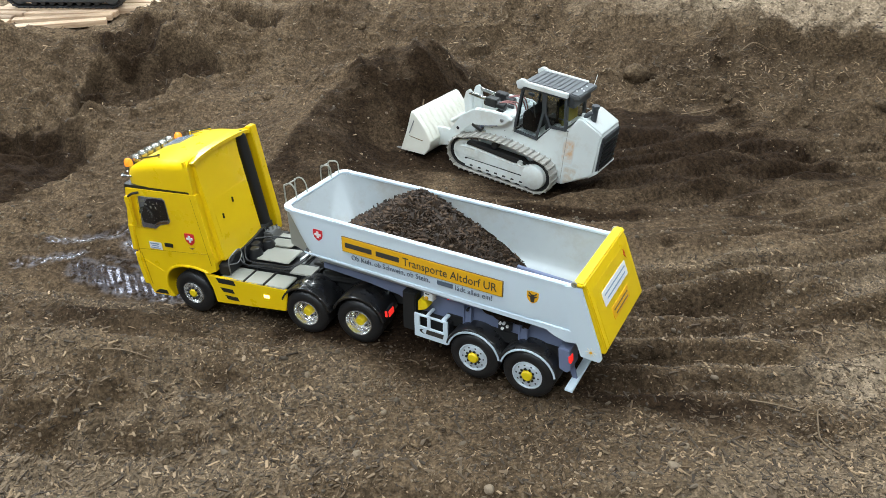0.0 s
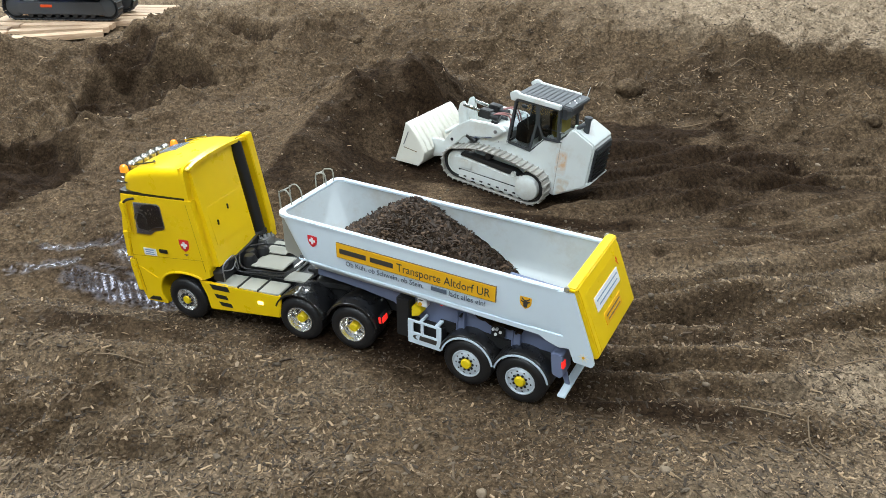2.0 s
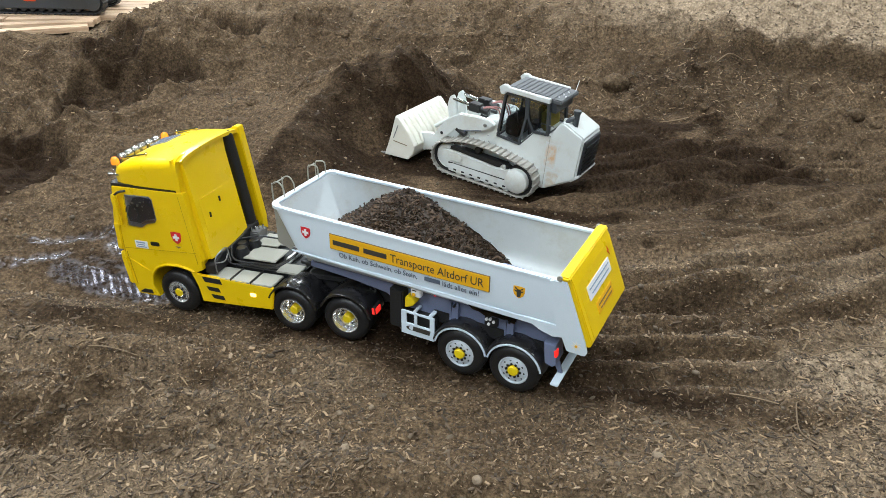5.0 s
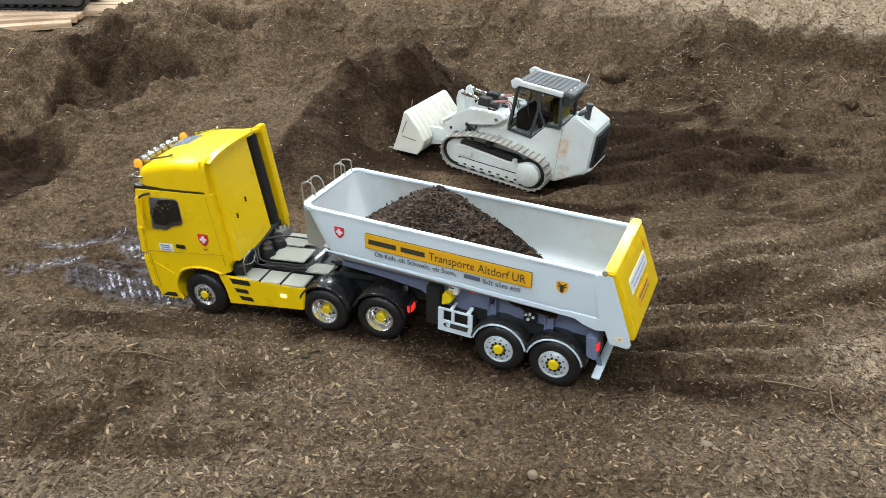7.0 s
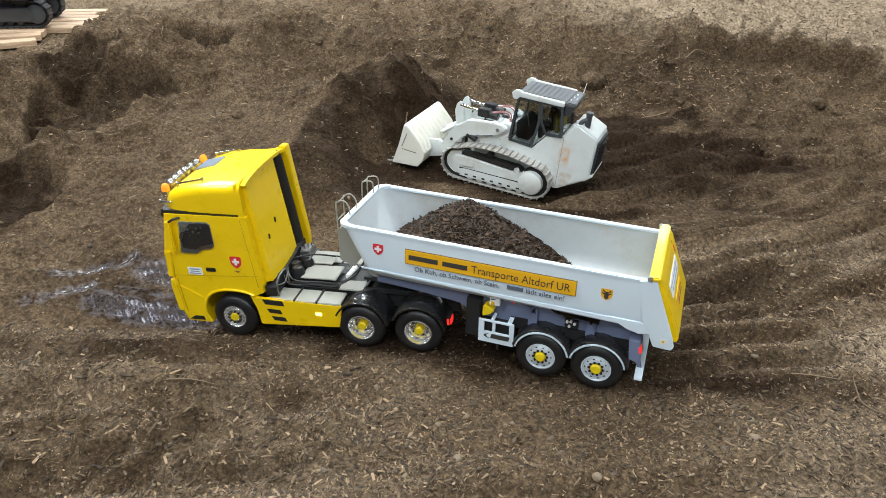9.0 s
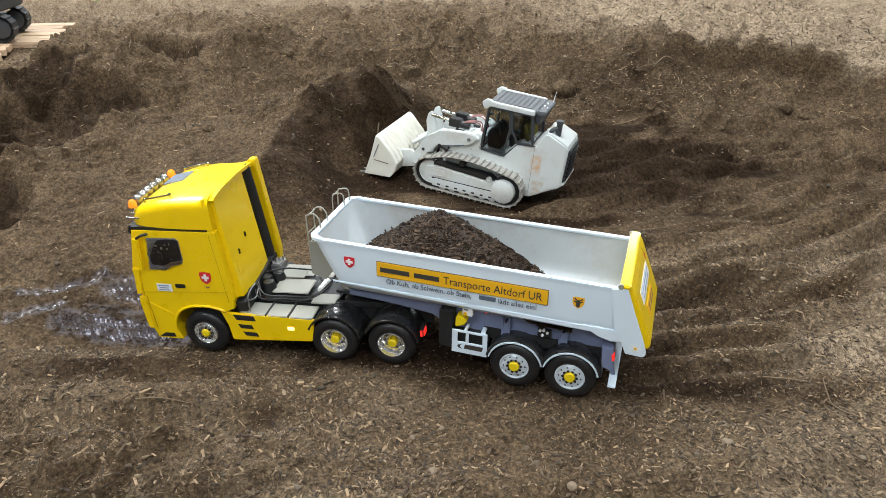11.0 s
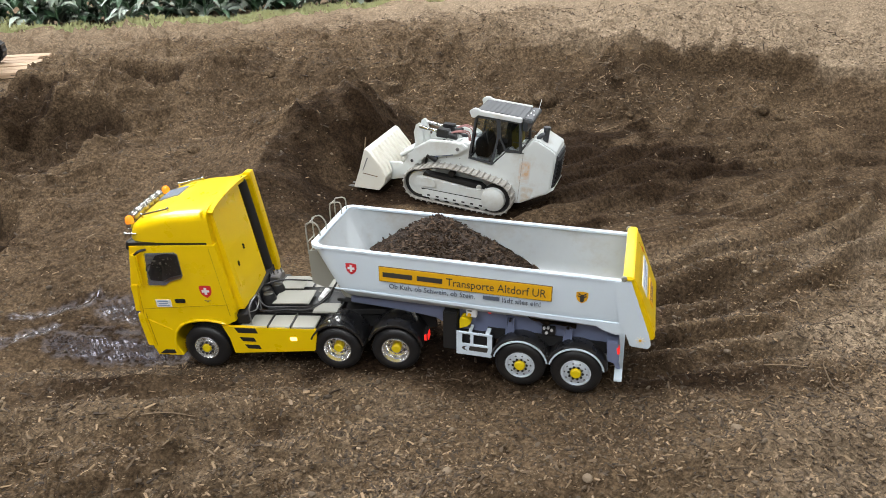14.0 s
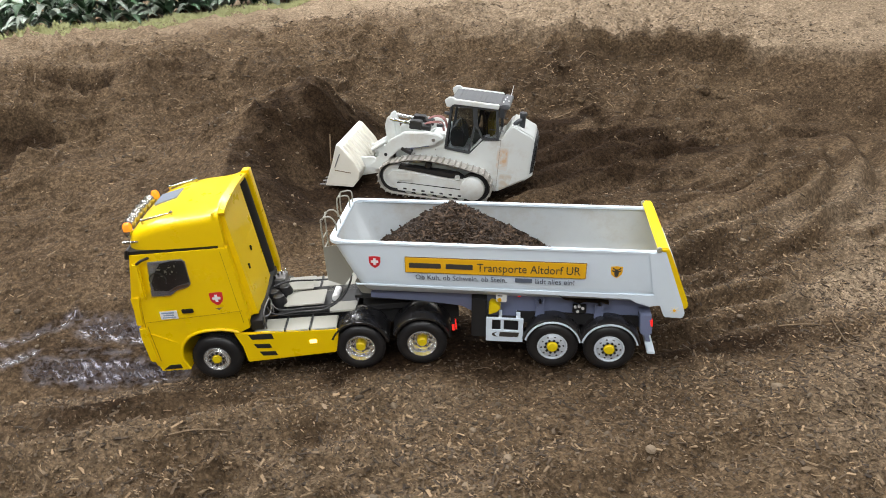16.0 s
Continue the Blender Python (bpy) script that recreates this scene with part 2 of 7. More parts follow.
def soil_material(name, by_attribute=True, share=1.0):
    """Bark mould: brown crumbs with pale splinters, darker by a painted layer for fresh digging and for shade, glossy
    where wet.
    """
    m, n, l, b = nodes_of(name)
    coords = n.new("ShaderNodeTexCoord")

    def noise_at(scale, detail=6.0, rough=0.6, distort=0.0):
        node = add(n, "ShaderNodeTexNoise", Scale=scale, Detail=detail, Roughness=rough, Distortion=distort)
        l.new(coords.outputs["Object"], node.inputs["Vector"])
        return node.outputs["Fac"]

    def mapped(value, a, z, low=0.0, high=1.0):
        node = n.new("ShaderNodeMapRange")
        for key, v in zip(("From Min", "From Max", "To Min", "To Max"), (a, z, low, high)):
            node.inputs[key].default_value = v
        l.new(value, node.inputs["Value"])
        return node.outputs["Result"]

    def mix(fac, one, two):
        node = n.new("ShaderNodeMixRGB")
        for socket, value in zip(node.inputs, (fac, one, two)):
            if isinstance(value, tuple):
                socket.default_value = (*value, 1)
            else:
                l.new(value, socket)
        return node.outputs[0]

    crumbs = noise_at(140.0, 8.0, 0.7)
    grain = noise_at(520.0, 5.0, 0.7)
    patches = noise_at(7.0, 5.0, 0.6)
    dry = mix(mapped(crumbs, 0.3, 0.7), DRY_DARK, DRY_LIGHT)
    moist = mix(mapped(crumbs, 0.3, 0.7), MOIST_DARK, MOIST_LIGHT)
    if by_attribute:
        damp_shade = n.new("ShaderNodeAttribute")
        damp_shade.attribute_name = "damp_shade"
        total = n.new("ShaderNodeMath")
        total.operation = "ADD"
        l.new(damp_shade.outputs["Fac"], total.inputs[0])
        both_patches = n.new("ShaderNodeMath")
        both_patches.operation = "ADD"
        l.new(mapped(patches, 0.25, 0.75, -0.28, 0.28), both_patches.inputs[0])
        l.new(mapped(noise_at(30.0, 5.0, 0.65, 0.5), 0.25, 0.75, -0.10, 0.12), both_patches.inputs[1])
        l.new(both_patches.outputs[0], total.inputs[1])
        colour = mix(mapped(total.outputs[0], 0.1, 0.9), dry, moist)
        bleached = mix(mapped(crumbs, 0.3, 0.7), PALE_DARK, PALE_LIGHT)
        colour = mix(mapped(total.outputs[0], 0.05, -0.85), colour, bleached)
    else:
        colour = mix(mapped(crumbs, 0.0, 1.0, share, share), dry, moist)
    # pale splinters, too fine to be pieces: two layers of stretched specks, bent by noise
    bend = n.new("ShaderNodeVectorMath")
    bend.operation = "MULTIPLY_ADD"
    wobble = add(n, "ShaderNodeTexNoise", Scale=45.0, Detail=3.0)
    l.new(coords.outputs["Object"], wobble.inputs["Vector"])
    l.new(wobble.outputs["Color"], bend.inputs[0])
    bend.inputs[1].default_value = (0.02, 0.02, 0.02)
    l.new(coords.outputs["Object"], bend.inputs[2])
    for turn, squeeze, scale, share in ((0.5, 0.22, 330.0, 0.86), (-0.9, 0.28, 260.0, 0.88), (1.5, 0.30, 480.0, 0.80)):
        warp = n.new("ShaderNodeMapping")
        warp.vector_type = "TEXTURE"
        warp.inputs["Scale"].default_value = (1.0 / squeeze, 1.0, 1.0)
        warp.inputs["Rotation"].default_value = (0, 0, turn)
        l.new(bend.outputs[0], warp.inputs["Vector"])
        cells = add(n, "ShaderNodeTexVoronoi", Scale=scale)
        l.new(warp.outputs["Vector"], cells.inputs["Vector"])
        tint = n.new("ShaderNodeSeparateColor")
        l.new(cells.outputs["Color"], tint.inputs["Color"])
        both = n.new("ShaderNodeMath")
        both.operation = "MULTIPLY"
        l.new(mapped(tint.outputs["Red"], share, share + 0.12, 0.0, 0.12), both.inputs[0])
        l.new(mapped(cells.outputs["Distance"], 0.5, 0.25), both.inputs[1])
        if by_attribute:
            fresh = n.new("ShaderNodeMath")
            fresh.operation = "MULTIPLY"
            l.new(both.outputs[0], fresh.inputs[0])
            l.new(mapped(damp_shade.outputs["Fac"], 0.05, 0.5, 1.0, 0.12), fresh.inputs[1])
            both = fresh
        colour = mix(both.outputs[0], colour, (0.27, 0.190, 0.118) if by_attribute else (0.12, 0.08, 0.045))
    # crumbs, each with a tone of its own, and the shade of the gaps put into the colour
    for scale, low, high in ((95.0, 0.86, 1.15), (240.0, 0.80, 1.21)):
        crumb = add(n, "ShaderNodeTexVoronoi", Scale=scale)
        l.new(bend.outputs[0], crumb.inputs["Vector"])
        tone = n.new("ShaderNodeSeparateColor")
        l.new(crumb.outputs["Color"], tone.inputs["Color"])
        value = n.new("ShaderNodeHueSaturation")
        l.new(mapped(tone.outputs["Green"], 0.0, 1.0, low, high), value.inputs["Value"])
        l.new(colour, value.inputs["Color"])
        gap_shade = n.new("ShaderNodeHueSaturation")
        l.new(mapped(crumb.outputs["Distance"], 0.42, 0.80, 1.0, 0.68), gap_shade.inputs["Value"])
        l.new(value.outputs["Color"], gap_shade.inputs["Color"])
        colour = gap_shade.outputs["Color"]
    speck = n.new("ShaderNodeHueSaturation")
    l.new(mapped(grain, 0.50, 0.76, 1.0, 0.80), speck.inputs["Value"])
    l.new(colour, speck.inputs["Color"])
    colour = speck.outputs["Color"]
    l.new(colour, b.inputs["Base Color"])
    b.inputs["Roughness"].default_value = 0.9
    b.inputs["Specular IOR Level"].default_value = 0.12
    if by_attribute:
        wet = n.new("ShaderNodeAttribute")
        wet.attribute_name = "wet"
        film = n.new("ShaderNodeMath")
        film.operation = "MULTIPLY"
        l.new(wet.outputs["Fac"], film.inputs[0])
        l.new(mapped(noise_at(70.0, 4.0, 0.6), 0.28, 0.56), film.inputs[1])
        l.new(mapped(film.outputs[0], 0.20, 0.65, 0.9, 0.25), b.inputs["Roughness"])
        l.new(mapped(film.outputs[0], 0.2, 0.7, 0.06, 0.42), b.inputs["Specular IOR Level"])
        b.inputs["Specular Tint"].default_value = (0.87, 0.85, 1.0, 1)
    height = n.new("ShaderNodeMath")
    height.operation = "ADD"
    l.new(crumbs, height.inputs[0])
    lumps = add(n, "ShaderNodeTexVoronoi", Scale=110.0)
    lumps.feature = "SMOOTH_F1"
    l.new(coords.outputs["Object"], lumps.inputs["Vector"])
    pieces = n.new("ShaderNodeMath")
    pieces.operation = "ADD"
    l.new(mapped(grain, 0, 1, 0, 0.4), pieces.inputs[0])
    l.new(mapped(lumps.outputs["Distance"], 0, 0.8, 0.5, 0.0), pieces.inputs[1])
    l.new(pieces.outputs[0], height.inputs[1])
    bp = add(n, "ShaderNodeBump", Strength=1.0, Distance=0.0048)
    l.new(height.outputs[0], bp.inputs["Height"])
    if by_attribute:
        packed = n.new("ShaderNodeMath")
        packed.operation = "MULTIPLY"
        l.new(mapped(film.outputs[0], 0.1, 0.5, 1.0, 0.08), packed.inputs[0])
        l.new(mapped(damp_shade.outputs["Fac"], 0.2, 0.9, 1.0, 0.55), packed.inputs[1])
        l.new(packed.outputs[0], bp.inputs["Strength"])
    l.new(bp.outputs["Normal"], b.inputs["Normal"])
    return m


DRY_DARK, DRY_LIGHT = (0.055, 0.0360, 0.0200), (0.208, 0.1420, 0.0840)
# moist tones, also blended in as shade of the pits and furrows
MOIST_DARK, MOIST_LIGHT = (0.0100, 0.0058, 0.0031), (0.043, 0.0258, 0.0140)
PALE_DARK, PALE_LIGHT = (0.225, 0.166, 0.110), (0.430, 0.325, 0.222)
SOIL = soil_material("bark_mould_ground")
SOIL_LOAD = soil_material("fresh_bark_mould", False)
SOIL_CLOD = soil_material("clod_of_mould", False, 0.16)
PLANK_WOOD = wood("sawn_spruce")
CHIPS = chip_material("dry_wood_chips", (0.072, 0.047, 0.025), (0.335, 0.228, 0.130))
CHIPS_DARK = chip_material("moist_bark_chips", (0.026, 0.0155, 0.0074), (0.130, 0.083, 0.043))
LOAD_CHIPS = chip_material("fresh_bark_chips", (0.018, 0.0098, 0.0048), (0.096, 0.055, 0.028))
STONE = chip_material("brown_pebbles", (0.055, 0.039, 0.024), (0.23, 0.170, 0.11))
BITS = chip_material("bark_bits", (0.055, 0.037, 0.022), (0.31, 0.221, 0.138))
# ---- the lie of the ground: one height for each place ----
def lattice(x, y, seed):
    """Smooth noise from -1 to 1 over the plane, for whole arrays."""
    xi, yi = np.floor(x), np.floor(y)
    u, v = x - xi, y - yi
    u, v = u * u * (3 - 2 * u), v * v * (3 - 2 * v)

    def at(a, b):
        k = np.sin(a * 127.1 + b * 311.7 + seed * 74.7) * 43758.5453
        return 2 * (k - np.floor(k)) - 1

    return (at(xi, yi) * (1 - u) + at(xi + 1, yi) * u) * (1 - v) + (at(xi, yi + 1) * (1 - u) + at(xi + 1, yi + 1) * u) * v


def smooth(u):
    u = np.clip(u, 0.0, 1.0)
    return u * u * (3 - 2 * u)


def mound(x, y, cx, cy, rx, ry, turn, high):
    """A rounded rise (or hollow, high < 0) with half widths rx, ry."""
    c, s = math.cos(radians(turn)), math.sin(radians(turn))
    u, v = ((x - cx) * c + (y - cy) * s) / rx, (-(x - cx) * s + (y - cy) * c) / ry
    return high * np.exp(-(u * u + v * v))


def within(x, y, outline, fray=0.008):
    """How far a place lies inside a closed outline (negative outside), with a frayed edge."""
    best, inside = np.full(np.shape(x), 9.0), np.zeros(np.shape(x), bool)
    for (ax, ay), (bx, by) in zip(outline, outline[1:] + outline[:1]):
        dx, dy = bx - ax, by - ay
        k = np.clip(((x - ax) * dx + (y - ay) * dy) / (dx * dx + dy * dy), 0, 1)
        best = np.minimum(best, np.hypot(x - ax - k * dx, y - ay - k * dy))
        if dy:
            inside ^= ((ay > y) != (by > y)) & (x < ax + dx * (y - ay) / dy)
    return np.where(inside, best, -best) + fray * (lattice(x * 14, y * 14, 91) + 0.6 * lattice(x * 37, y * 37, 92))


DUG_HOLE = ((-1.095, 2.120), (-1.049, 2.108), (-1.002, 2.124), (-0.959, 2.136), (-0.897, 2.170), (-0.815, 2.240), (-0.753, 2.315), (-0.695, 2.400), (-0.735, 2.455), (-0.80, 2.500), (-0.86, 2.530), (-0.97, 2.525), (-1.08, 2.540), (-1.165, 2.515), (-1.175, 2.40), (-1.15, 2.29), (-1.12, 2.22))
HOLLOW = ((-1.45, 2.04), (-1.17, 2.035), (-1.00, 2.025), (-0.945, 1.94), (-0.915, 1.84), (-0.89, 1.74), (-0.96, 1.62), (-1.15, 1.56), (-1.45, 1.56))
FAR_DIP = ((-0.92, 2.87), (-0.72, 2.825), (-0.60, 2.73), (-0.525, 2.645), (-0.56, 2.56), (-0.70, 2.69), (-0.90, 2.75))
EDGE_X, EDGE_Y = (-0.5, 0.10, 0.35, 0.60, 0.73, 0.86, 1.00, 1.115, 1.23, 1.347, 1.443, 1.60, 2.0), (2.62, 2.56, 2.505, 2.455, 2.415, 2.335, 2.250, 2.170, 2.105, 2.035, 1.925, 1.70, 1.1)


def lip_at(x, y):
    """How far a place lies beyond the torn upper edge of the far bank."""
    ragged = 0.034 * lattice(x * 3.1, x * 0 + 0.5, 21) + 0.013 * lattice(x * 8.1 + 0.8 * lattice(x * 3, y, 24), y * 2, 22) + 0.011 * lattice(x * 23 + 0.9 * lattice(x * 8, y * 3, 25), y * 6, 23)
    return y - np.interp(x, EDGE_X, EDGE_Y) + ragged


def steep_at(x):
    """The short stretch where the bank's edge has broken off."""
    return smooth((x - 0.90) / 0.10) * smooth((1.45 - x) / 0.10)


def bank_line(x):
    """Where the foot-to-top slope of the far bank is half way up."""
    return 2.490 - 0.179 * x - 0.135 * x * x - 0.541 * np.maximum(x - 1.0, 0) ** 1.5 + 0.038 * np.cos(5.0 * x)


def packed_at(x, y):
    """Where the loader has driven the basin floor flat."""
    foot = 2.075 - 0.24 * np.maximum(x - 0.57, 0) - 0.10 * np.maximum(0.57 - x, 0) + 0.03 * lattice(x * 5, y * 5, 71) + 0.015 * lattice(x * 14, y * 14, 72)
    return smooth((foot - y) / 0.07) * smooth((y - 1.30 - 0.04 * lattice(x * 4, y * 4, 73)) / 0.12) * smooth((x - 0.18) / 0.2) * smooth((1.55 - x) / 0.2)


RIDGE = ((0.00, 2.22, 0.085), (-0.060, 2.138, 0.150), (-0.098, 2.085, 0.190), (-0.215, 2.000, 0.155), (-0.305, 1.885, 0.130), (-0.345, 1.74, 0.110), (-0.41, 1.61, 0.050), (-0.46, 1.49, 0.0))


def ridge(x, y):
    """The tipped heap: a crest with a steep dug face towards the basin and a long back. Also how far off the crest, and on which side."""
    best, high, side = np.full(x.shape, 9.0), np.zeros(x.shape), np.zeros(x.shape)
    for (ax, ay, ah), (bx, by, bh) in zip(RIDGE, RIDGE[1:]):
        dx, dy = bx - ax, by - ay
        k = np.clip(((x - ax) * dx + (y - ay) * dy) / (dx * dx + dy * dy), 0, 1)
        d = np.hypot(x - ax - k * dx, y - ay - k * dy)
        near = d < best
        best, high = np.where(near, d, best), np.where(near, ah + k * (bh - ah), high)
        side = np.where(near, (x - ax) * dy - (y - ay) * dx, side)
    face = high * (1 - smooth(best / 0.234))
    back = high * np.exp(-(best / 0.216) ** 1.5)
    return np.where(side < 0, face, back), best, side


def loader_stand(x, y):
    """The tilted ground that the loader stands on: its height, and how much of it counts at each place."""
    u, v = (x - 0.1793) * -0.838 + (y - 1.7225) * 0.546, (x - 0.1793) * 0.546 + (y - 1.7225) * 0.838
    far = np.maximum(np.abs(u - 0.06) - 0.20, 0) + np.maximum(np.abs(v) - 0.09, 0)
    return -0.0240 + 0.081 * u, 1 - smooth(far / 0.09)


def ground_height(x, y):
    x, y = np.asarray(x, float), np.asarray(y, float)
    h = -0.036 + 0.043 * smooth((x * 0.683 + (y - 1.089) * 0.426 + 0.155) / 0.840)
    # the far bank: loose talus below, a cut edge above, a plateau that falls away
    d = y - bank_line(x)
    torn = lip_at(x, y)
    top = np.interp(x, (-1.0, 0.0, 0.35, 0.75, 1.0, 1.45), (0.135, 0.185, 0.190, 0.212, 0.196, 0.196)) - 0.077 * np.maximum(y - 2.707, 0) * np.exp(-np.maximum(y - 5, 0))
    cut = smooth((x - 0.22) / 0.5)
    steep = 0.13 + 0.27 * steep_at(x)
    slope = smooth((d + 0.258) / 0.455) * (1 - cut) + cut * ((1 - steep) * np.clip((torn + 0.30) / 0.31, 0, 1) ** 1.1 + steep * smooth((torn + 0.006) / 0.024))
    h = h + (top - h) * slope
    h = h + ridge(x, y)[0]
    # dug hole before the planks, with a tail, and the hollow beside the track
    h = h + mound(x, y, -0.66, 2.24, 0.17, 0.10, 40, 0.030) + mound(x, y, -0.93, 2.13, 0.24, 0.12, 24, 0.052) + mound(x, y, -1.22, 2.20, 0.10, 0.12, 0, 0.030)
    hole = smooth(within(x, y, DUG_HOLE, 0.005) / 0.018)
    h = h + (-0.092 + 0.20 * np.maximum(y - 2.22, 0) + 0.024 * lattice(x * 9, y * 9, 93) - h) * hole
    h = h - 0.030 * smooth(within(x, y, ((-1.20, 2.64), (-0.92, 2.66), (-0.88, 2.57), (-1.05, 2.54), (-1.17, 2.57)), 0.02) / 0.03)
    hollow = smooth(within(x, y, HOLLOW, 0.02) / 0.055)
    h = h + (-0.082 + 0.014 * lattice(x * 8, y * 8, 94) - h) * hollow
    # churned wheel tracks and the wet dip under the lorry's nose
    h = h + mound(x, y, -0.716, 1.266, 0.171, 0.070, -12, -0.026) + mound(x, y, -0.446, 1.263, 0.221, 0.142, -20, -0.033)
    h = h + mound(x, y, -0.87, 2.70, 0.085, 0.085, 10, 0.030) + mound(x, y, -0.64, 2.66, 0.15, 0.08, 8, -0.034) - 0.055 * smooth(within(x, y, FAR_DIP) / 0.035)
    h = h + mound(x, y, 0.305, 0.621, 0.142, 0.098, 0, 0.033) + mound(x, y, -0.624, 1.144, 0.160, 0.048, -12, 0.016)
    h = h + mound(x, y, -0.76, 1.005, 0.12, 0.038, -14, -0.026) + mound(x, y, -0.655, 0.975, 0.09, 0.028, -20, 0.022) + mound(x, y, -0.53, 0.872, 0.09, 0.022, 38, 0.024) + mound(x, y, -0.43, 0.755, 0.17, 0.032, -8, 0.026) + mound(x, y, -0.25, 0.700, 0.10, 0.03, 10, 0.016) + mound(x, y, 0.72, 0.80, 0.16, 0.05, 10, 0.014)
    # the shelf that the planks lie on
    shelf = smooth((-1.02 - x) / 0.10) * smooth((y - 2.50) / 0.12) * smooth((3.45 - y) / 0.2)
    h = h + (0.062 - h) * shelf
    stand, share = loader_stand(x, y)
    return h + (stand - h) * share
# ---- building tools ----
def part(name, bm, material, parent=None, label="", crease=35):
    """Links a bmesh as one mesh object under a thing or a part."""
    mesh = bpy.data.meshes.new(name)
    bmesh.ops.recalc_face_normals(bm, faces=bm.faces)
    bm.to_mesh(mesh)
    bm.free()
    mesh.materials.append(material)
    mesh.shade_smooth()
    mesh.set_sharp_from_angle(angle=radians(crease))
    ob = new(name, mesh)
    ob.parent = parent
    return tagged(ob, label) if label else ob


def thing(name, label, category, at=None, group="", kind=""):
    ob = new(name)
    ob.empty_display_size = 0.05
    if at is not None:
        ob.matrix_world = at
    return tagged(ob, label, category, group, kind)


def bevel(bm, size, segments=2, edges=None, angle=30):
    if edges is None:
        edges = [e for e in bm.edges if len(e.link_faces) == 2 and e.calc_face_angle(0) > radians(angle)]
    bmesh.ops.bevel(bm, geom=edges, offset=size, segments=segments, affect="EDGES", clamp_overlap=True)
    return bm


def box(x0, x1, y0, y1, z0, z1, round_by=0.0, segments=2, bm=None, m=None):
    one = bmesh.new()
    corners = [one.verts.new((x, y, z)) for x in (x0, x1) for y in (y0, y1) for z in (z0, z1)]
    for f in ((0, 1, 3, 2), (4, 6, 7, 5), (0, 4, 5, 1), (2, 3, 7, 6), (0, 2, 6, 4), (1, 5, 7, 3)):
        one.faces.new([corners[i] for i in f])
    bmesh.ops.recalc_face_normals(one, faces=one.faces)
    if round_by:
        bevel(one, round_by, segments)
    return merged(bm, one, m)


def merged(bm, one, m=None):
    if m is not None:
        bmesh.ops.transform(one, matrix=m, verts=one.verts)
    if bm is None:
        return one
    mesh = bpy.data.meshes.new("joined")
    one.to_mesh(mesh)
    one.free()
    bm.from_mesh(mesh)
    bpy.data.meshes.remove(mesh)
    return bm


def prism(outline, low, high, axis="y", round_by=0.0, segments=2, bm=None, m=None):
    """An outline of (a, b) pairs pushed along an axis: y takes (x, z), x takes (y, z), z takes (x, y)."""
    one = bmesh.new()
    put = {"y": lambda a, b, d: (a, d, b), "x": lambda a, b, d: (d, a, b), "z": lambda a, b, d: (a, b, d)}[axis]
    lo = [one.verts.new(put(a, b, low)) for a, b in outline]
    hi = [one.verts.new(put(a, b, high)) for a, b in outline]
    one.faces.new(lo), one.faces.new(hi[::-1])
    for i in range(len(lo)):
        j = (i + 1) % len(lo)
        one.faces.new((lo[i], lo[j], hi[j], hi[i]))
    bmesh.ops.recalc_face_normals(one, faces=one.faces)
    if round_by:
        bevel(one, round_by, segments)
    return merged(bm, one, m)


def lathe(profile, seg=32, bm=None, m=None, axis="y"):
    """A profile of (radius, along) turned about an axis; ends on the axis close it."""
    one = bmesh.new()
    rings = []
    for r, a in profile:
        ring = []
        for i in range(1 if r < 1e-6 else seg):
            w = 2 * math.pi * i / seg
            p = (r * math.cos(w), a, r * math.sin(w)) if axis == "y" else (r * math.cos(w), r * math.sin(w), a) if axis == "z" else (a, r * math.cos(w), r * math.sin(w))
            ring.append(one.verts.new(p))
        rings.append(ring)
    for p, q in zip(rings, rings[1:]):
        for i in range(seg):
            j = (i + 1) % seg
            ids = [p[i % len(p)], p[j % len(p)], q[j % len(q)], q[i % len(q)]]
            ids = list(dict.fromkeys(ids))
            if len(ids) > 2:
                one.faces.new(ids)
    bmesh.ops.recalc_face_normals(one, faces=one.faces)
    return merged(bm, one, m)


def rod(a, b, r, seg=12, bm=None):
    a, b = Vector(a), Vector(b)
    m = Matrix.Translation(a) @ (b - a).to_track_quat("Z", "Y").to_matrix().to_4x4()
    d = (b - a).length
    c = min(r * 0.2, d * 0.1)
    return lathe([(0, 0), (r - c, 0), (r, c), (r, d - c), (r - c, d), (0, d)], seg, bm, m, "z")


def tube(points, r, seg=8, bm=None, curl=6):
    """A bent pipe or hose through the points."""
    pts = [Vector(p) for p in points]
    fine = []
    for i in range(len(pts) - 1):
        p0, p1, p2, p3 = pts[max(i - 1, 0)], pts[i], pts[i + 1], pts[min(i + 2, len(pts) - 1)]
        for k in range(curl):
            t = k / curl
            fine.append(0.5 * ((2 * p1) + (p2 - p0) * t + (2 * p0 - 5 * p1 + 4 * p2 - p3) * t * t + (3 * p1 - p0 - 3 * p2 + p3) * t ** 3))
    fine.append(pts[-1])
    one, rings, up = bmesh.new(), [], Vector((0.13, 0.21, 0.97))
    for i, p in enumerate(fine):
        way = (fine[min(i + 1, len(fine) - 1)] - fine[max(i - 1, 0)]).normalized()
        side = way.cross(up).normalized() if abs(way.dot(up)) < 0.99 else way.orthogonal().normalized()
        top = side.cross(way)
        rings.append([one.verts.new(p + r * (math.cos(2 * math.pi * k / seg) * side + math.sin(2 * math.pi * k / seg) * top)) for k in range(seg)])
    for p, q in zip(rings, rings[1:]):
        for k in range(seg):
            one.faces.new((p[k], p[(k + 1) % seg], q[(k + 1) % seg], q[k]))
    one.faces.new(rings[0]), one.faces.new(rings[-1][::-1])
    return merged(bm, one)


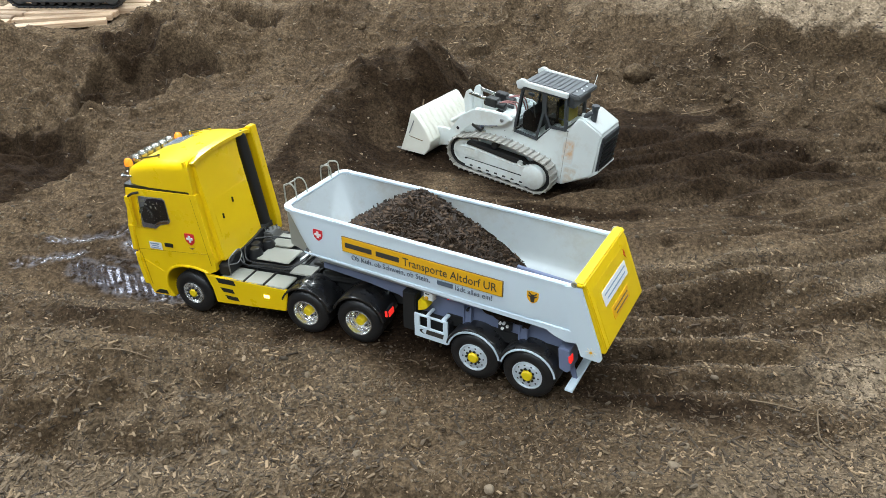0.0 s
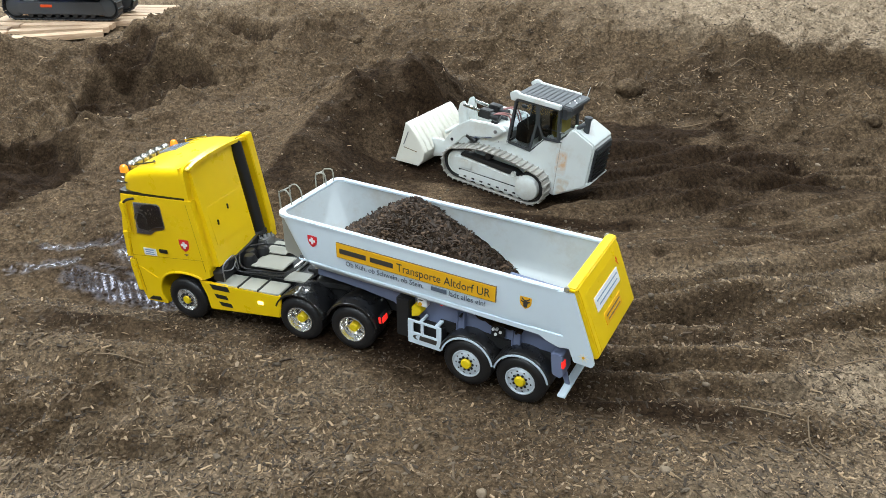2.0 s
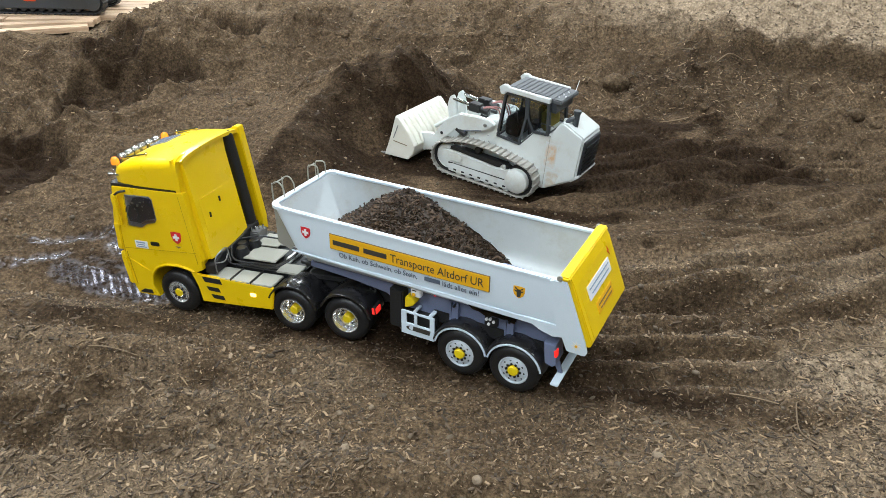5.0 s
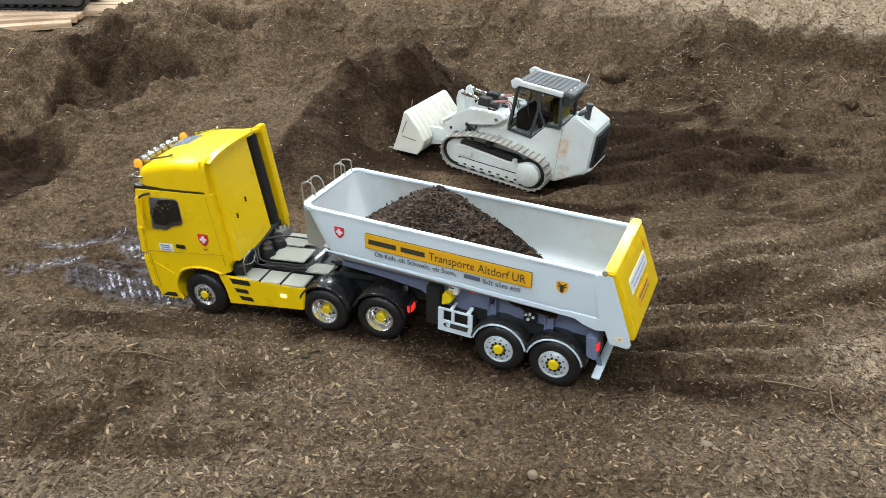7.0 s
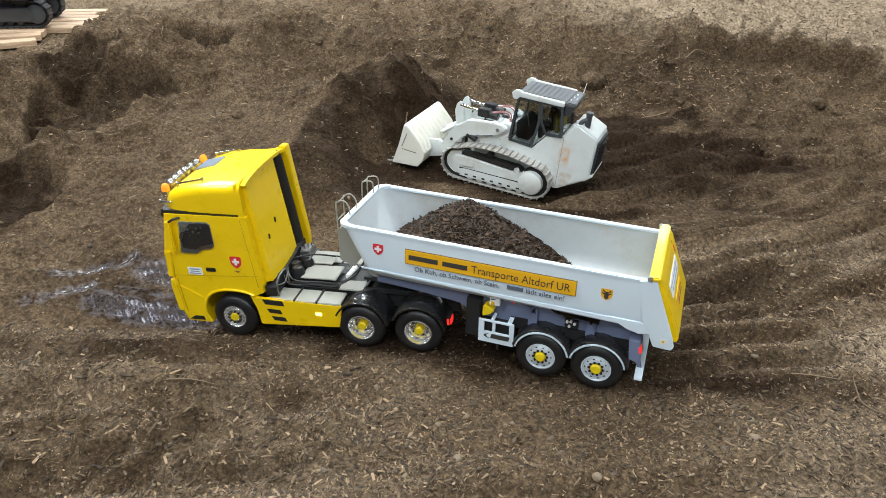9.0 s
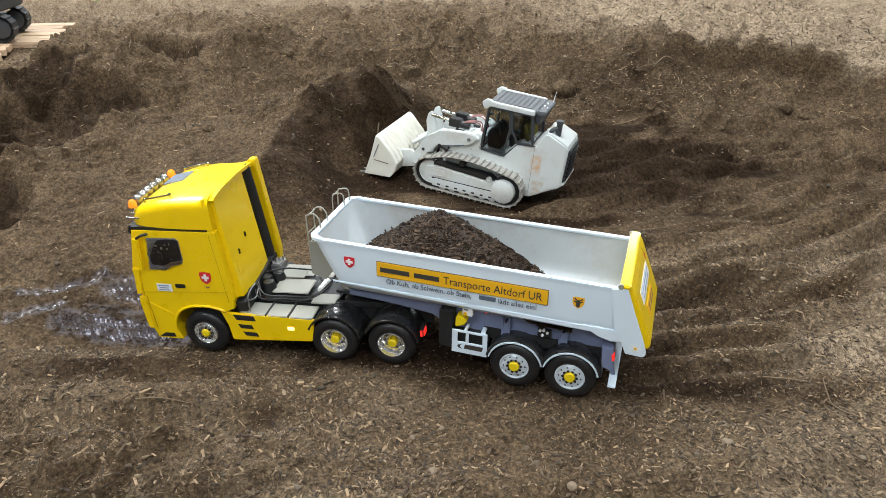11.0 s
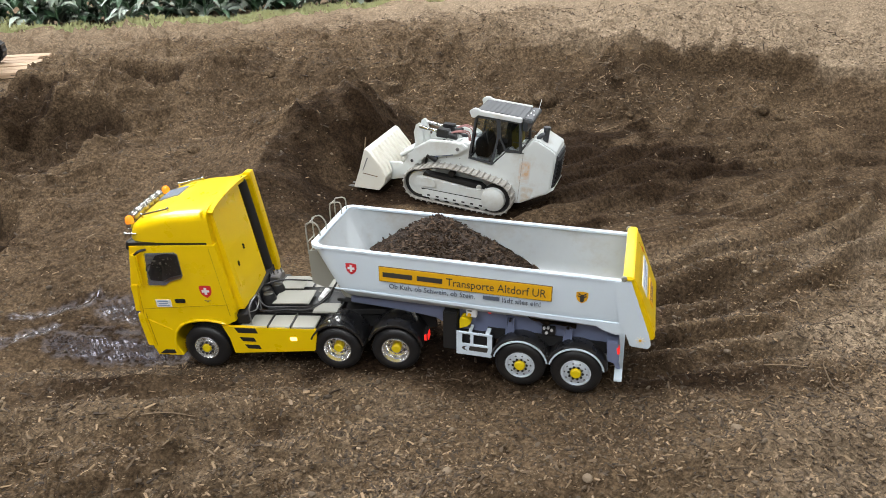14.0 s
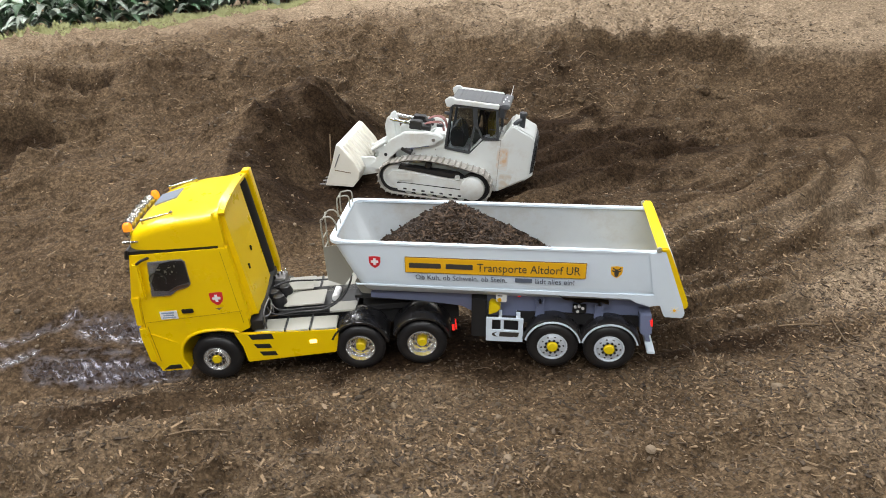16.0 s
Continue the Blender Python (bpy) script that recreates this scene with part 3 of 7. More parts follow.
def ball(centre, r, seg=12, squash=(1, 1, 1), bm=None):
    one = bmesh.new()
    bmesh.ops.create_uvsphere(one, u_segments=seg, v_segments=max(seg // 2, 5), radius=r, matrix=Matrix.Translation(centre) @ Matrix.Diagonal((*squash, 1)))
    return merged(bm, one)


def lettering(text, size, material, parent, m, name="lettering", thick=0.0003, squeeze=1.0):
    """Words in the built-in font, standing on the plane of m."""
    curve = bpy.data.curves.new("words", "FONT")
    curve.body, curve.size, curve.extrude = text, size, thick
    curve.resolution_u = 3
    holder = bpy.data.objects.new("words", curve)
    mesh = bpy.data.meshes.new_from_object(holder)
    bpy.data.objects.remove(holder)
    bpy.data.curves.remove(curve)
    mesh.materials.clear()
    mesh.materials.append(material)
    ob = new(name, mesh)
    ob.parent = parent
    ob.matrix_local = m @ Matrix.Diagonal((squeeze, 1, 1, 1))
    return ob


NEAR_SIDE = Matrix(((1, 0, 0, 0), (0, 0, -1, 0), (0, 1, 0, 0), (0, 0, 0, 1)))  # words that face -y


def shield(parent, x, z, y, wide, material, name, label=""):
    """A heraldic shield, a thin plate on a side that faces -y."""
    h = wide * 1.15
    side = [(wide / 2, h * 0.42), (wide * 0.5, 0.0), (wide * 0.40, -h * 0.25), (wide * 0.2, -h * 0.42), (0, -h * 0.52)]
    outline = [(-a, b) for a, b in side] + [(a, b) for a, b in reversed(side[:-1])] + [(0, h * 0.46)]
    return part(name, prism([(x + a, z + b) for a, b in outline], y - 0.0006, y), material, parent, label)


def cross_on(parent, x, z, y, s):
    k = s * 0.17
    outline = [(-k, s / 2), (k, s / 2), (k, k), (s / 2, k), (s / 2, -k), (k, -k), (k, -s / 2), (-k, -s / 2), (-k, -k), (-s / 2, -k), (-s / 2, k), (-k, k)]
    return part("white_cross", prism([(x + a, z + b) for a, b in outline], y - 0.001, y - 0.0003), WHITE, parent)
# ---- ground: one sheet, finest where the vehicles stand ----
def steps(stops):
    out = [stops[0][0]]
    for (a, da), (b, db) in zip(stops, stops[1:]):
        x = a
        while x < b - 1e-6:
            k = (x - a) / (b - a)
            x = min(x + da + (db - da) * k, b)
            out.append(x)
    return np.array(out)


def rut(x, y, cx, cy, radius, start, stop, wide, deep, ribs=0.0):
    """A wheel or crawler track along an arc (degrees), with a pushed-up edge and prints of its bars."""
    d = np.hypot(x - cx, y - cy) - radius
    a = np.degrees(np.arctan2(y - cy, x - cx)) % 360
    inside = smooth((a - start) / 12) * smooth((stop - a) / 12)
    prints = ribs * np.sin(np.radians(a) * radius * 2 * math.pi / 0.0175 + 1.2 * np.sin(190 * d)) * np.exp(-(d / (1.2 * wide)) ** 4)
    return inside * (prints + deep * (-np.exp(-(d / wide) ** 2) + 0.45 * np.exp(-((d - 1.7 * wide) / (0.7 * wide)) ** 2) + 0.45 * np.exp(-((d + 1.7 * wide) / (0.7 * wide)) ** 2)))


def band(x, y, line, wide):
    """How near a place lies to a bent line: 1 on it, falling off over the given width."""
    best = np.full(np.shape(x), 9.0)
    for (ax, ay), (bx, by) in zip(line, line[1:]):
        dx, dy = bx - ax, by - ay
        k = np.clip(((x - ax) * dx + (y - ay) * dy) / (dx * dx + dy * dy), 0, 1)
        best = np.minimum(best, np.hypot(x - ax - k * dx, y - ay - k * dy))
    return np.exp(-(best / wide) ** 2)


FURROWS = (((0.36, 1.190), (0.69, 1.223), (1.00, 1.327)), ((0.36, 1.110), (0.635, 1.160), (0.94, 1.243)), ((0.30, 0.985), (0.434, 0.985), (0.56, 0.958)), ((0.22, 0.932), (0.40, 0.922), (0.55, 0.90)), ((0.44, 1.300), (0.72, 1.335), (1.00, 1.420)),
           ((-0.654, 0.823), (-0.590, 0.873), (-0.562, 0.945)), ((-0.615, 0.790), (-0.545, 0.850), (-0.515, 0.925)), ((-0.50, 0.824), (-0.36, 0.808)), ((-0.76, 1.085), (-0.537, 1.071), (-0.36, 1.014)), ((0.46, 1.055), (0.70, 1.085), (0.95, 1.15)))


def furrow(x, y, line, wide, deep):
    """A long shallow groove with loose edges."""
    near = band(x, y + 0.012 * lattice(x * 9, y * 0, 81), line, wide)
    return deep * (0.9 * np.sqrt(near) * (1 - near) * 2 - near) * (0.8 + 0.5 * lattice(x * 13, y * 13, 82))


WET_LINES = ((((-0.735, 1.325), (-0.66, 1.305), (-0.60, 1.29), (-0.52, 1.275)), 0.030, 1.15), (((-0.865, 1.325), (-0.80, 1.345), (-0.75, 1.375)), 0.017, 0.80),
             (((-0.825, 1.405), (-0.75, 1.425), (-0.68, 1.450)), 0.018, 0.80), (((-0.65, 1.415), (-0.60, 1.395), (-0.54, 1.37)), 0.034, 1.1), (((-0.70, 1.365), (-0.60, 1.335)), 0.020, 0.5))


def wet_at(x, y):
    total = np.zeros(np.shape(x))
    for line, wide, much in WET_LINES:
        total = np.maximum(total, much * band(x, y, line, wide))
    return np.clip(total, 0, 1)


def damp_shade_at(x, y):
    """How dark the mould is: moist where dug or driven over, plus shade in dug pits and furrows."""
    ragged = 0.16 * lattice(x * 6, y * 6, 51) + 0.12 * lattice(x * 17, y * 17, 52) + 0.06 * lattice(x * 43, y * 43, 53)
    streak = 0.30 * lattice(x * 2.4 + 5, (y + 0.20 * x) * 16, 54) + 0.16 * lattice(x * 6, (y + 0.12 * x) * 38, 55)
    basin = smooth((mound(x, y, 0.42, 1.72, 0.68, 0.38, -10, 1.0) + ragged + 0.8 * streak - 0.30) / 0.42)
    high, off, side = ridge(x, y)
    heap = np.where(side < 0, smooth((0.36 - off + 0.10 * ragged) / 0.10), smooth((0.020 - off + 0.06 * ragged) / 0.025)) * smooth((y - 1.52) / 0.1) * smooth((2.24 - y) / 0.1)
    # second mound: shade of the wall above the hole, put into the tone
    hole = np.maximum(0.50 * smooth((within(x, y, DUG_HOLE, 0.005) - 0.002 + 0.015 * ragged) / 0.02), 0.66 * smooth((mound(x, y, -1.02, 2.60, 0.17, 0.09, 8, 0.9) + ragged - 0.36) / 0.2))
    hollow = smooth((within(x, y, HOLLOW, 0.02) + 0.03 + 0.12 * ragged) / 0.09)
    # darker strip under the lorry
    under_lorry = smooth((mound(x, y, -0.02, 1.06, 0.66, 0.15, -26, 1.0) + ragged + 0.5 * streak - 0.36) / 0.4)
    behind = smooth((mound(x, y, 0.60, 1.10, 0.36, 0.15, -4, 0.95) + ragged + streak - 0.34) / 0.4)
    # the far dip is darkened for the shade of its back wall
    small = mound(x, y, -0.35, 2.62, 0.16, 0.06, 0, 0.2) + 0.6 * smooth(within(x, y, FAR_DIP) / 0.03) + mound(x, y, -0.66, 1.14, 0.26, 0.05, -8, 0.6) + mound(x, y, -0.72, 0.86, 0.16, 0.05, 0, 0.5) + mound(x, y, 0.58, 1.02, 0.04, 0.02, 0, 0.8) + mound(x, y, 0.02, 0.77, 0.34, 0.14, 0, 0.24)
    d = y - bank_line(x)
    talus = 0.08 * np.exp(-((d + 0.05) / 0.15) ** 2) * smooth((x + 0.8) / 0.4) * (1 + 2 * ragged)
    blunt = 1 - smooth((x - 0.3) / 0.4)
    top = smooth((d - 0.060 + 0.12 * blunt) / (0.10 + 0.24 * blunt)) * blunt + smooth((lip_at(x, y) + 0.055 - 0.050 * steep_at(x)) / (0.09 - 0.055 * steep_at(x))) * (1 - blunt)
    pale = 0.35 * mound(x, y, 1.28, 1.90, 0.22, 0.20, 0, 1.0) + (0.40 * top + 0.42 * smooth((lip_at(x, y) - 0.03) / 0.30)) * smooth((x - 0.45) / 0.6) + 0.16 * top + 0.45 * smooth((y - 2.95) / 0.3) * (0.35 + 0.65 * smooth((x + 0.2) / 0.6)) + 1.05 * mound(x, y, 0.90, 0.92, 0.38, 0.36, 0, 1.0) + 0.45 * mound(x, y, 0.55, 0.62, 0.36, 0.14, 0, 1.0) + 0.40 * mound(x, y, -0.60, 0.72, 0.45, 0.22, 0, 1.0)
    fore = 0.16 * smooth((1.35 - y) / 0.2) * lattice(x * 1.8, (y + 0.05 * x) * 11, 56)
    total = (0.09 + 0.14 * smooth((y - 1.3) / 0.4) + 0.15 * smooth((lip_at(x, y) + 0.42) / 0.12) * smooth((x - 0.35) / 0.25)) * (1 - top) + fore + np.maximum.reduce([basin * (0.72 + 0.8 * streak), 0.54 * heap * (1 + 0.8 * ragged), hole, 0.74 * hollow * (1 + ragged), under_lorry * (0.80 + 0.7 * streak), behind * (0.38 + 0.8 * streak), smooth((mound(x, y, 0.60, 1.40, 0.36, 0.15, -12, 1.0) + ragged + 0.5 * streak - 0.36) / 0.4) * (0.42 + 0.8 * streak)]) + small + talus + 0.45 * wet_at(x, y) + 0.5 * mound(x, y, -0.68, 1.36, 0.24, 0.11, -8, 1.0)
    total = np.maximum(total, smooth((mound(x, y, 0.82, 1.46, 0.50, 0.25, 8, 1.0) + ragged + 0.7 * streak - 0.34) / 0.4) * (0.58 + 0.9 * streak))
    # darker ground under and round the loader
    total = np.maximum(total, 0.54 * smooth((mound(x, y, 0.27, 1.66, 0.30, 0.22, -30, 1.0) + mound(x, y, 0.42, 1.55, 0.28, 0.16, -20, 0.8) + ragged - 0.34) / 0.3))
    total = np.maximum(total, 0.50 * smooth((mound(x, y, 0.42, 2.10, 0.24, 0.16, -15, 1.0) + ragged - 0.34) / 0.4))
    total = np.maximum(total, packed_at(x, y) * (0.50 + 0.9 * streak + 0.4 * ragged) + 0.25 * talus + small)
    # shade in the furrow bottoms, put into the tone
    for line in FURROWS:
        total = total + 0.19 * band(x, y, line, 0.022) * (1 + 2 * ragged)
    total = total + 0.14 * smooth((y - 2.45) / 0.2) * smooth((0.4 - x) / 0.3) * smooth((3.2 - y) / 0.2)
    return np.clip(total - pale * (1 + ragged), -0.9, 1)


def ridged(x, y, seed):
    """Sharp-edged lumps, 0 to 1."""
    return 1 - np.abs(lattice(x + 0.5 * lattice(x * 0.6, y * 0.6, seed + 40), y, seed))


def ground_full(x, y):
    """The lie of the ground with its clods, tracks and crumbs."""
    x, y = np.asarray(x, float), np.asarray(y, float)
    h = ground_height(x, y)
    stand = np.maximum(loader_stand(x, y)[1], smooth((-1.06 - x) / 0.06) * smooth((y - 2.60) / 0.06) * smooth((3.3 - y) / 0.2))
    rough = 0.75 + 0.35 * smooth((y - 1.85) / 0.35) + 0.6 * smooth((-0.55 - x) / 0.3)
    packed = packed_at(x, y)
    calm = (1 - 0.75 * np.clip(mound(x, y, -0.02, 1.08, 0.62, 0.17, -26, 1.2), 0, 1)) * (1 - 0.85 * stand) * (1 - 0.55 * packed)
    fade = 1 - smooth((np.hypot(x, y - 1.8) - 3.5) / 2)
    h = h + 0.011 * rough * calm * fade * (lattice(x * 7.3, y * 7.3, 1) + 0.55 * lattice(x * 15.1 + 4, y * 14.3, 2))
    # long low waves left by driving to and fro
    h = h + 0.023 * calm * fade * smooth((1.75 - y) / 0.3) * (lattice(x * 1.7 + 3, (y + 0.12 * x) * 9.5, 61) + 0.5 * lattice(x * 3.5, (y + 0.08 * x) * 24.0, 64))
    basin = np.clip(mound(x, y, 0.62, 1.62, 0.62, 0.42, -8, 1.4), 0, 1) * (1 - 0.9 * stand)
    h = h + basin * (0.019 * lattice(x * 3.0, (y + 0.22 * x) * 15, 62) + 0.008 * lattice(x * 12, (y - 0.3 * x) * 45, 63))
    for cx, cy, r, a, z, w, deep, ribs in ((0.50, 2.05, 0.93, 235, 330, 0.022, 0.020, 0.0), (0.50, 2.05, 1.02, 238, 335, 0.022, 0.019, 0.0), (0.48, 2.10, 1.13, 240, 325, 0.025, 0.014, 0.001),
                                           (0.42, 2.12, 0.62, 262, 345, 0.026, 0.014, 0.0042), (0.40, 2.12, 0.44, 275, 350, 0.026, 0.012, 0.0042), (0.52, 2.10, 0.78, 280, 350, 0.024, 0.012, 0.0040),
                                           (0.30, 2.75, 1.02, 262, 318, 0.024, 0.010, 0.0042), (0.30, 2.75, 1.16, 264, 322, 0.024, 0.010, 0.0042), (0.95, 0.60, 1.05, 65, 130, 0.024, 0.009, 0.0042), (0.95, 0.60, 1.19, 62, 126, 0.024, 0.009, 0.0040),
                                           (-0.3, 2.55, 1.62, 232, 275, 0.03, 0.018, 0.0), (-0.3, 2.55, 1.78, 240, 280, 0.03, 0.016, 0.0), (0.25, 2.6, 0.80, 270, 310, 0.026, 0.008, 0.004), (0.75, 2.9, 1.15, 250, 300, 0.024, 0.008, 0.0042), (0.75, 2.9, 1.28, 252, 300, 0.024, 0.008, 0.0040), (1.25, 2.55, 0.85, 215, 280, 0.024, 0.008, 0.0042), (-0.5, 3.9, 2.55, 250, 268, 0.028, 0.014, 0.0),
                                           (0.85, -2.0, 3.86, 74, 105, 0.024, 0.006, 0.0030), (0.85, -2.0, 3.73, 74, 105, 0.026, 0.007, 0.0030), (0.95, -2.0, 3.62, 73, 104, 0.024, 0.006, 0.0028)):
        h = h + rut(x, y, cx, cy, r, a, z, w, deep, ribs * (0.55 + 0.45 * packed)) * (1 - stand)
    for line in FURROWS:
        h = h + furrow(x, y, line, 0.021, 0.018)
    # tyre prints, full of water, before the lorry
    h = h + wet_at(x, y) * (0.0012 * np.sin((x + 0.5 * y) * 2 * math.pi / 0.0155 + 1.2 * lattice(x * 14, y * 14, 11)) + 0.0012 * lattice(x * 30, y * 60, 12) - 0.004)
    h = h + fade * (1 - 0.75 * wet_at(x, y)) * rough ** 0.6 * (0.25 + 0.75 * calm) * (1 - 0.55 * basin) * (1 - 0.45 * packed) * (0.0050 * lattice(x * 34, y * 34, 3) + 0.0040 * np.abs(lattice(x * 71 + 0.4 * lattice(x * 20, y * 20, 7), y * 71, 4)) + (0.0010 + 0.0014 * smooth((1.3 - y) / 0.2)) * lattice(x * 135, y * 135, 5))
    # crusty clods, in patches, on the driven ground
    h = h + smooth((1.20 - y) / 0.15) * smooth((lattice(x * 3.3, y * 4.6, 96) + 0.20) / 0.4) * (0.25 + 0.75 * calm) * 0.021 * (ridged(x * 19, y * 21, 97) ** 3 - 0.25)
    # lumps on the slopes and on the dug face of the heap
    trodden = np.clip(mound(x, y, -0.64, 2.09, 0.34, 0.15, 38, 1.3) + mound(x, y, -0.95, 1.98, 0.22, 0.08, 4, 1.0), 0, 1)
    slopes = (1 - 0.8 * trodden) * smooth((y - 1.75) / 0.3) * (1 - stand) * (1 - 0.92 * packed) + 0.6 * smooth((-0.5 - x) / 0.2) * smooth((y - 1.35) / 0.2)
    h = h + fade * slopes * (0.020 * np.maximum(lattice(x * 11 + 0.7 * lattice(x * 5, y * 5, 13), y * 11, 14), 0.0) + 0.021 * (ridged(x * 17, y * 17, 15) ** 3 - 0.3) + 0.0045 * (ridged(x * 40, y * 40, 16) ** 2 - 0.3))
    h = h + fade * slopes * (1 - smooth((y - 2.8) / 0.35)) * 0.030 * lattice(x * 4.6 + 0.6 * lattice(x * 9, y * 9, 17), y * 5.2, 18)
    # ragged cut edge of the bank
    edge = np.exp(-(lip_at(x, y) / 0.05) ** 2)
    return h + edge * 0.016 * lattice(x * 22, y * 9, 6) * (0.3 + smooth((x - 0.3) / 0.6))


gx = steps([(-14, 2.0), (-3, 0.5), (-1.7, 0.012), (-1.2, 0.0045), (0.2, 0.0045), (0.3, 0.0036), (1.35, 0.0036), (1.42, 0.0045), (1.65, 0.006), (2.0, 0.02), (3.5, 0.5), (14, 2.0)])
gy = steps([(-8, 2.0), (-0.5, 0.6), (0.35, 0.01), (0.5, 0.0038), (1.45, 0.0042), (1.55, 0.0036), (2.05, 0.0040), (2.55, 0.0052), (2.8, 0.0065), (3.4, 0.03), (5.0, 0.3), (12, 2.0)])
GX, GY = np.meshgrid(gx, gy)
GZ = ground_full(GX, GY)
flat = np.stack([GX.ravel(), GY.ravel(), GZ.ravel()], 1)
cols, rows_n = len(gx), len(gy)
ids = np.arange(cols * rows_n).reshape(rows_n, cols)
quads = np.stack([ids[:-1, :-1], ids[:-1, 1:], ids[1:, 1:], ids[1:, :-1]], -1).reshape(-1, 4)
ground_mesh = bpy.data.meshes.new("ground")
ground_mesh.from_pydata(flat, [], quads)
for layer, values in (("damp_shade", damp_shade_at(GX, GY)), ("wet", wet_at(GX, GY))):
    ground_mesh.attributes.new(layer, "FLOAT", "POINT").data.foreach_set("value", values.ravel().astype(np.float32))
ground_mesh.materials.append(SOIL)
ground_mesh.shade_smooth()
tagged(new("ground", ground_mesh), "brown bark mould ground with dug hollows, heaps and wheel tracks", "ground", kind="structure")

# ---- assumed hall round the place: unseen, added for bounced light and reflections ----
for name, b in (("wall_north", (-14, 14, 11.9, 12.1, -0.3, 4.2)), ("wall_south", (-14, 14, -8.1, -7.9, -0.3, 4.2)), ("wall_west", (-14.1, -13.9, -8, 12, -0.3, 4.2)), ("wall_east", (13.9, 14.1, -8, 12, -0.3, 4.2))):
    tagged(part(name, box(*b), WALL_PAINT), "assumed plain pale grey exhibition hall wall, out of view", "wall", kind="structure")
tagged(part("ceiling", box(-14, 14, -8, 12, 4.2, 4.4), ROOF_PAINT), "assumed plain pale hall roof, out of view", "ceiling", kind="structure")
# bodies for the added lamps, out of view too
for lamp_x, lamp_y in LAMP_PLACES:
    fixture = thing("ceiling_lamp", "assumed white rectangular ceiling lamp of the hall, out of view", "lamp", pose(lamp_x, lamp_y, 4.0), "hall lamps")
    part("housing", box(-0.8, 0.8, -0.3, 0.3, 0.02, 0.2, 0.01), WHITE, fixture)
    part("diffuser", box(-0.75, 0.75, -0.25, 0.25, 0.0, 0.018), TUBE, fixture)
# ---- wheels ----
def wheel(parent, x, y, z, face, wide, kind, turn=0.0):
    """A wheel whose outer side looks to -y (face -1) or +y (face 1)."""
    R = 0.0415
    w = wide
    tyre = [(0.0255, 0.002), (0.0275, 0.0), (0.033, -0.0012), (0.0375, 0.0005), (0.0402, 0.003), (0.0415, 0.0055)]
    for k in range(3):
        a = 0.0055 + (w - 0.011) * (k + 0.62) / 3.4
        tyre += [(R, a), (R - 0.0016, a + 0.0006), (R - 0.0016, a + 0.0018), (R, a + 0.0024)]
    tyre += [(R, w - 0.0055), (0.0402, w - 0.003), (0.0375, w), (0.0275, w), (0.0255, w - 0.002)]
    less = {"trailer": 0.0022, "front": 0.0042, "drive": 0.0020}[kind]
    tyre = [(r - less if r < 0.03 else r - 0.4 * less if r < 0.036 else r, a) for r, a in tyre]
    bm = lathe(tyre + [tyre[0]], 56)
    for k in range(48):
        # shoulder lugs
        m = Matrix.Rotation(2 * math.pi * k / 48, 4, "Y")
        box(-0.0009, 0.0009, 0.0036, 0.0065, R - 0.0022, R + 0.0002, bm=bm, m=m)
    ob = part("wheel", bm, RUBBER, parent, "black rubber tyre with dusty tread", 40)
    if kind == "front":
        rim = [(0.0216, 0.001), (0.0220, -0.0005), (0.0208, -0.0012), (0.0200, 0.0012), (0.0168, 0.0062), (0.0152, 0.0050), (0.0142, 0.0004), (0.0095, -0.001), (0.009, 0.006), (0.0, 0.006)]
        metal, cap = ALLOY, [(0.0, -0.0032), (0.0065, -0.0028), (0.0078, -0.001), (0.008, 0.002)]
        nuts, at = 10, (0.0116, -0.0010)
    elif kind == "drive":
        rim = [(0.0238, 0.001), (0.0242, -0.0005), (0.0229, -0.001), (0.0219, 0.002), (0.0212, 0.0060), (0.0197, 0.0068), (0.0192, 0.0135), (0.0170, 0.0160), (0.0125, 0.0168), (0.0105, 0.015), (0.0, 0.015)]
        metal, cap = ALLOY, [(0.0, 0.0030), (0.0062, 0.0033), (0.0080, 0.0050), (0.0086, 0.017)]
        nuts, at = 10, (0.0146, 0.0158)
    else:
        rim = [(0.0237, 0.001), (0.0244, -0.0006), (0.0230, -0.0012), (0.0219, 0.0018), (0.0205, 0.0020), (0.0185, 0.0), (0.0160, -0.0006), (0.0115, -0.0006), (0.011, 0.004), (0.0, 0.004)]
        metal, cap = SILVER, [(0.0, -0.0045), (0.0072, -0.0042), (0.0086, -0.0025), (0.0090, 0.001)]
        nuts, at = 10, (0.0116, -0.0006)
    part("rim", lathe(rim, 48), metal, ob, "polished chrome rim" if metal is ALLOY else "silver painted rim")
    part("hub_cap", lathe(cap, 32), YELLOW_MATT, ob, "yellow hub cap")
    bm = bmesh.new()
    for k in range(nuts):
        w0 = 2 * math.pi * (k + 0.5) / nuts
        r, a = at
        q = 1.8 if kind == "front" else 1.6 if kind == "trailer" else 1.25
        lathe([(0, a - 0.0014), (0.0011 * q, a - 0.0014), (0.0014 * q, a), (0.0014 * q, a + 0.001)], 6, bm, Matrix.Translation((r * math.cos(w0), 0, r * math.sin(w0))))
        if kind == "trailer":
            lathe([(0, 0.0002), (0.0017, 0.0002)], 8, bm, Matrix.Translation((0.0176 * math.cos(w0), -0.0006, 0.0176 * math.sin(w0))))
    part("wheel_nuts", bm, BLACK_MATT, ob)
    ob.matrix_local = pose(x, y, z, 0, turn, 0 if face < 0 else 180)
    return ob


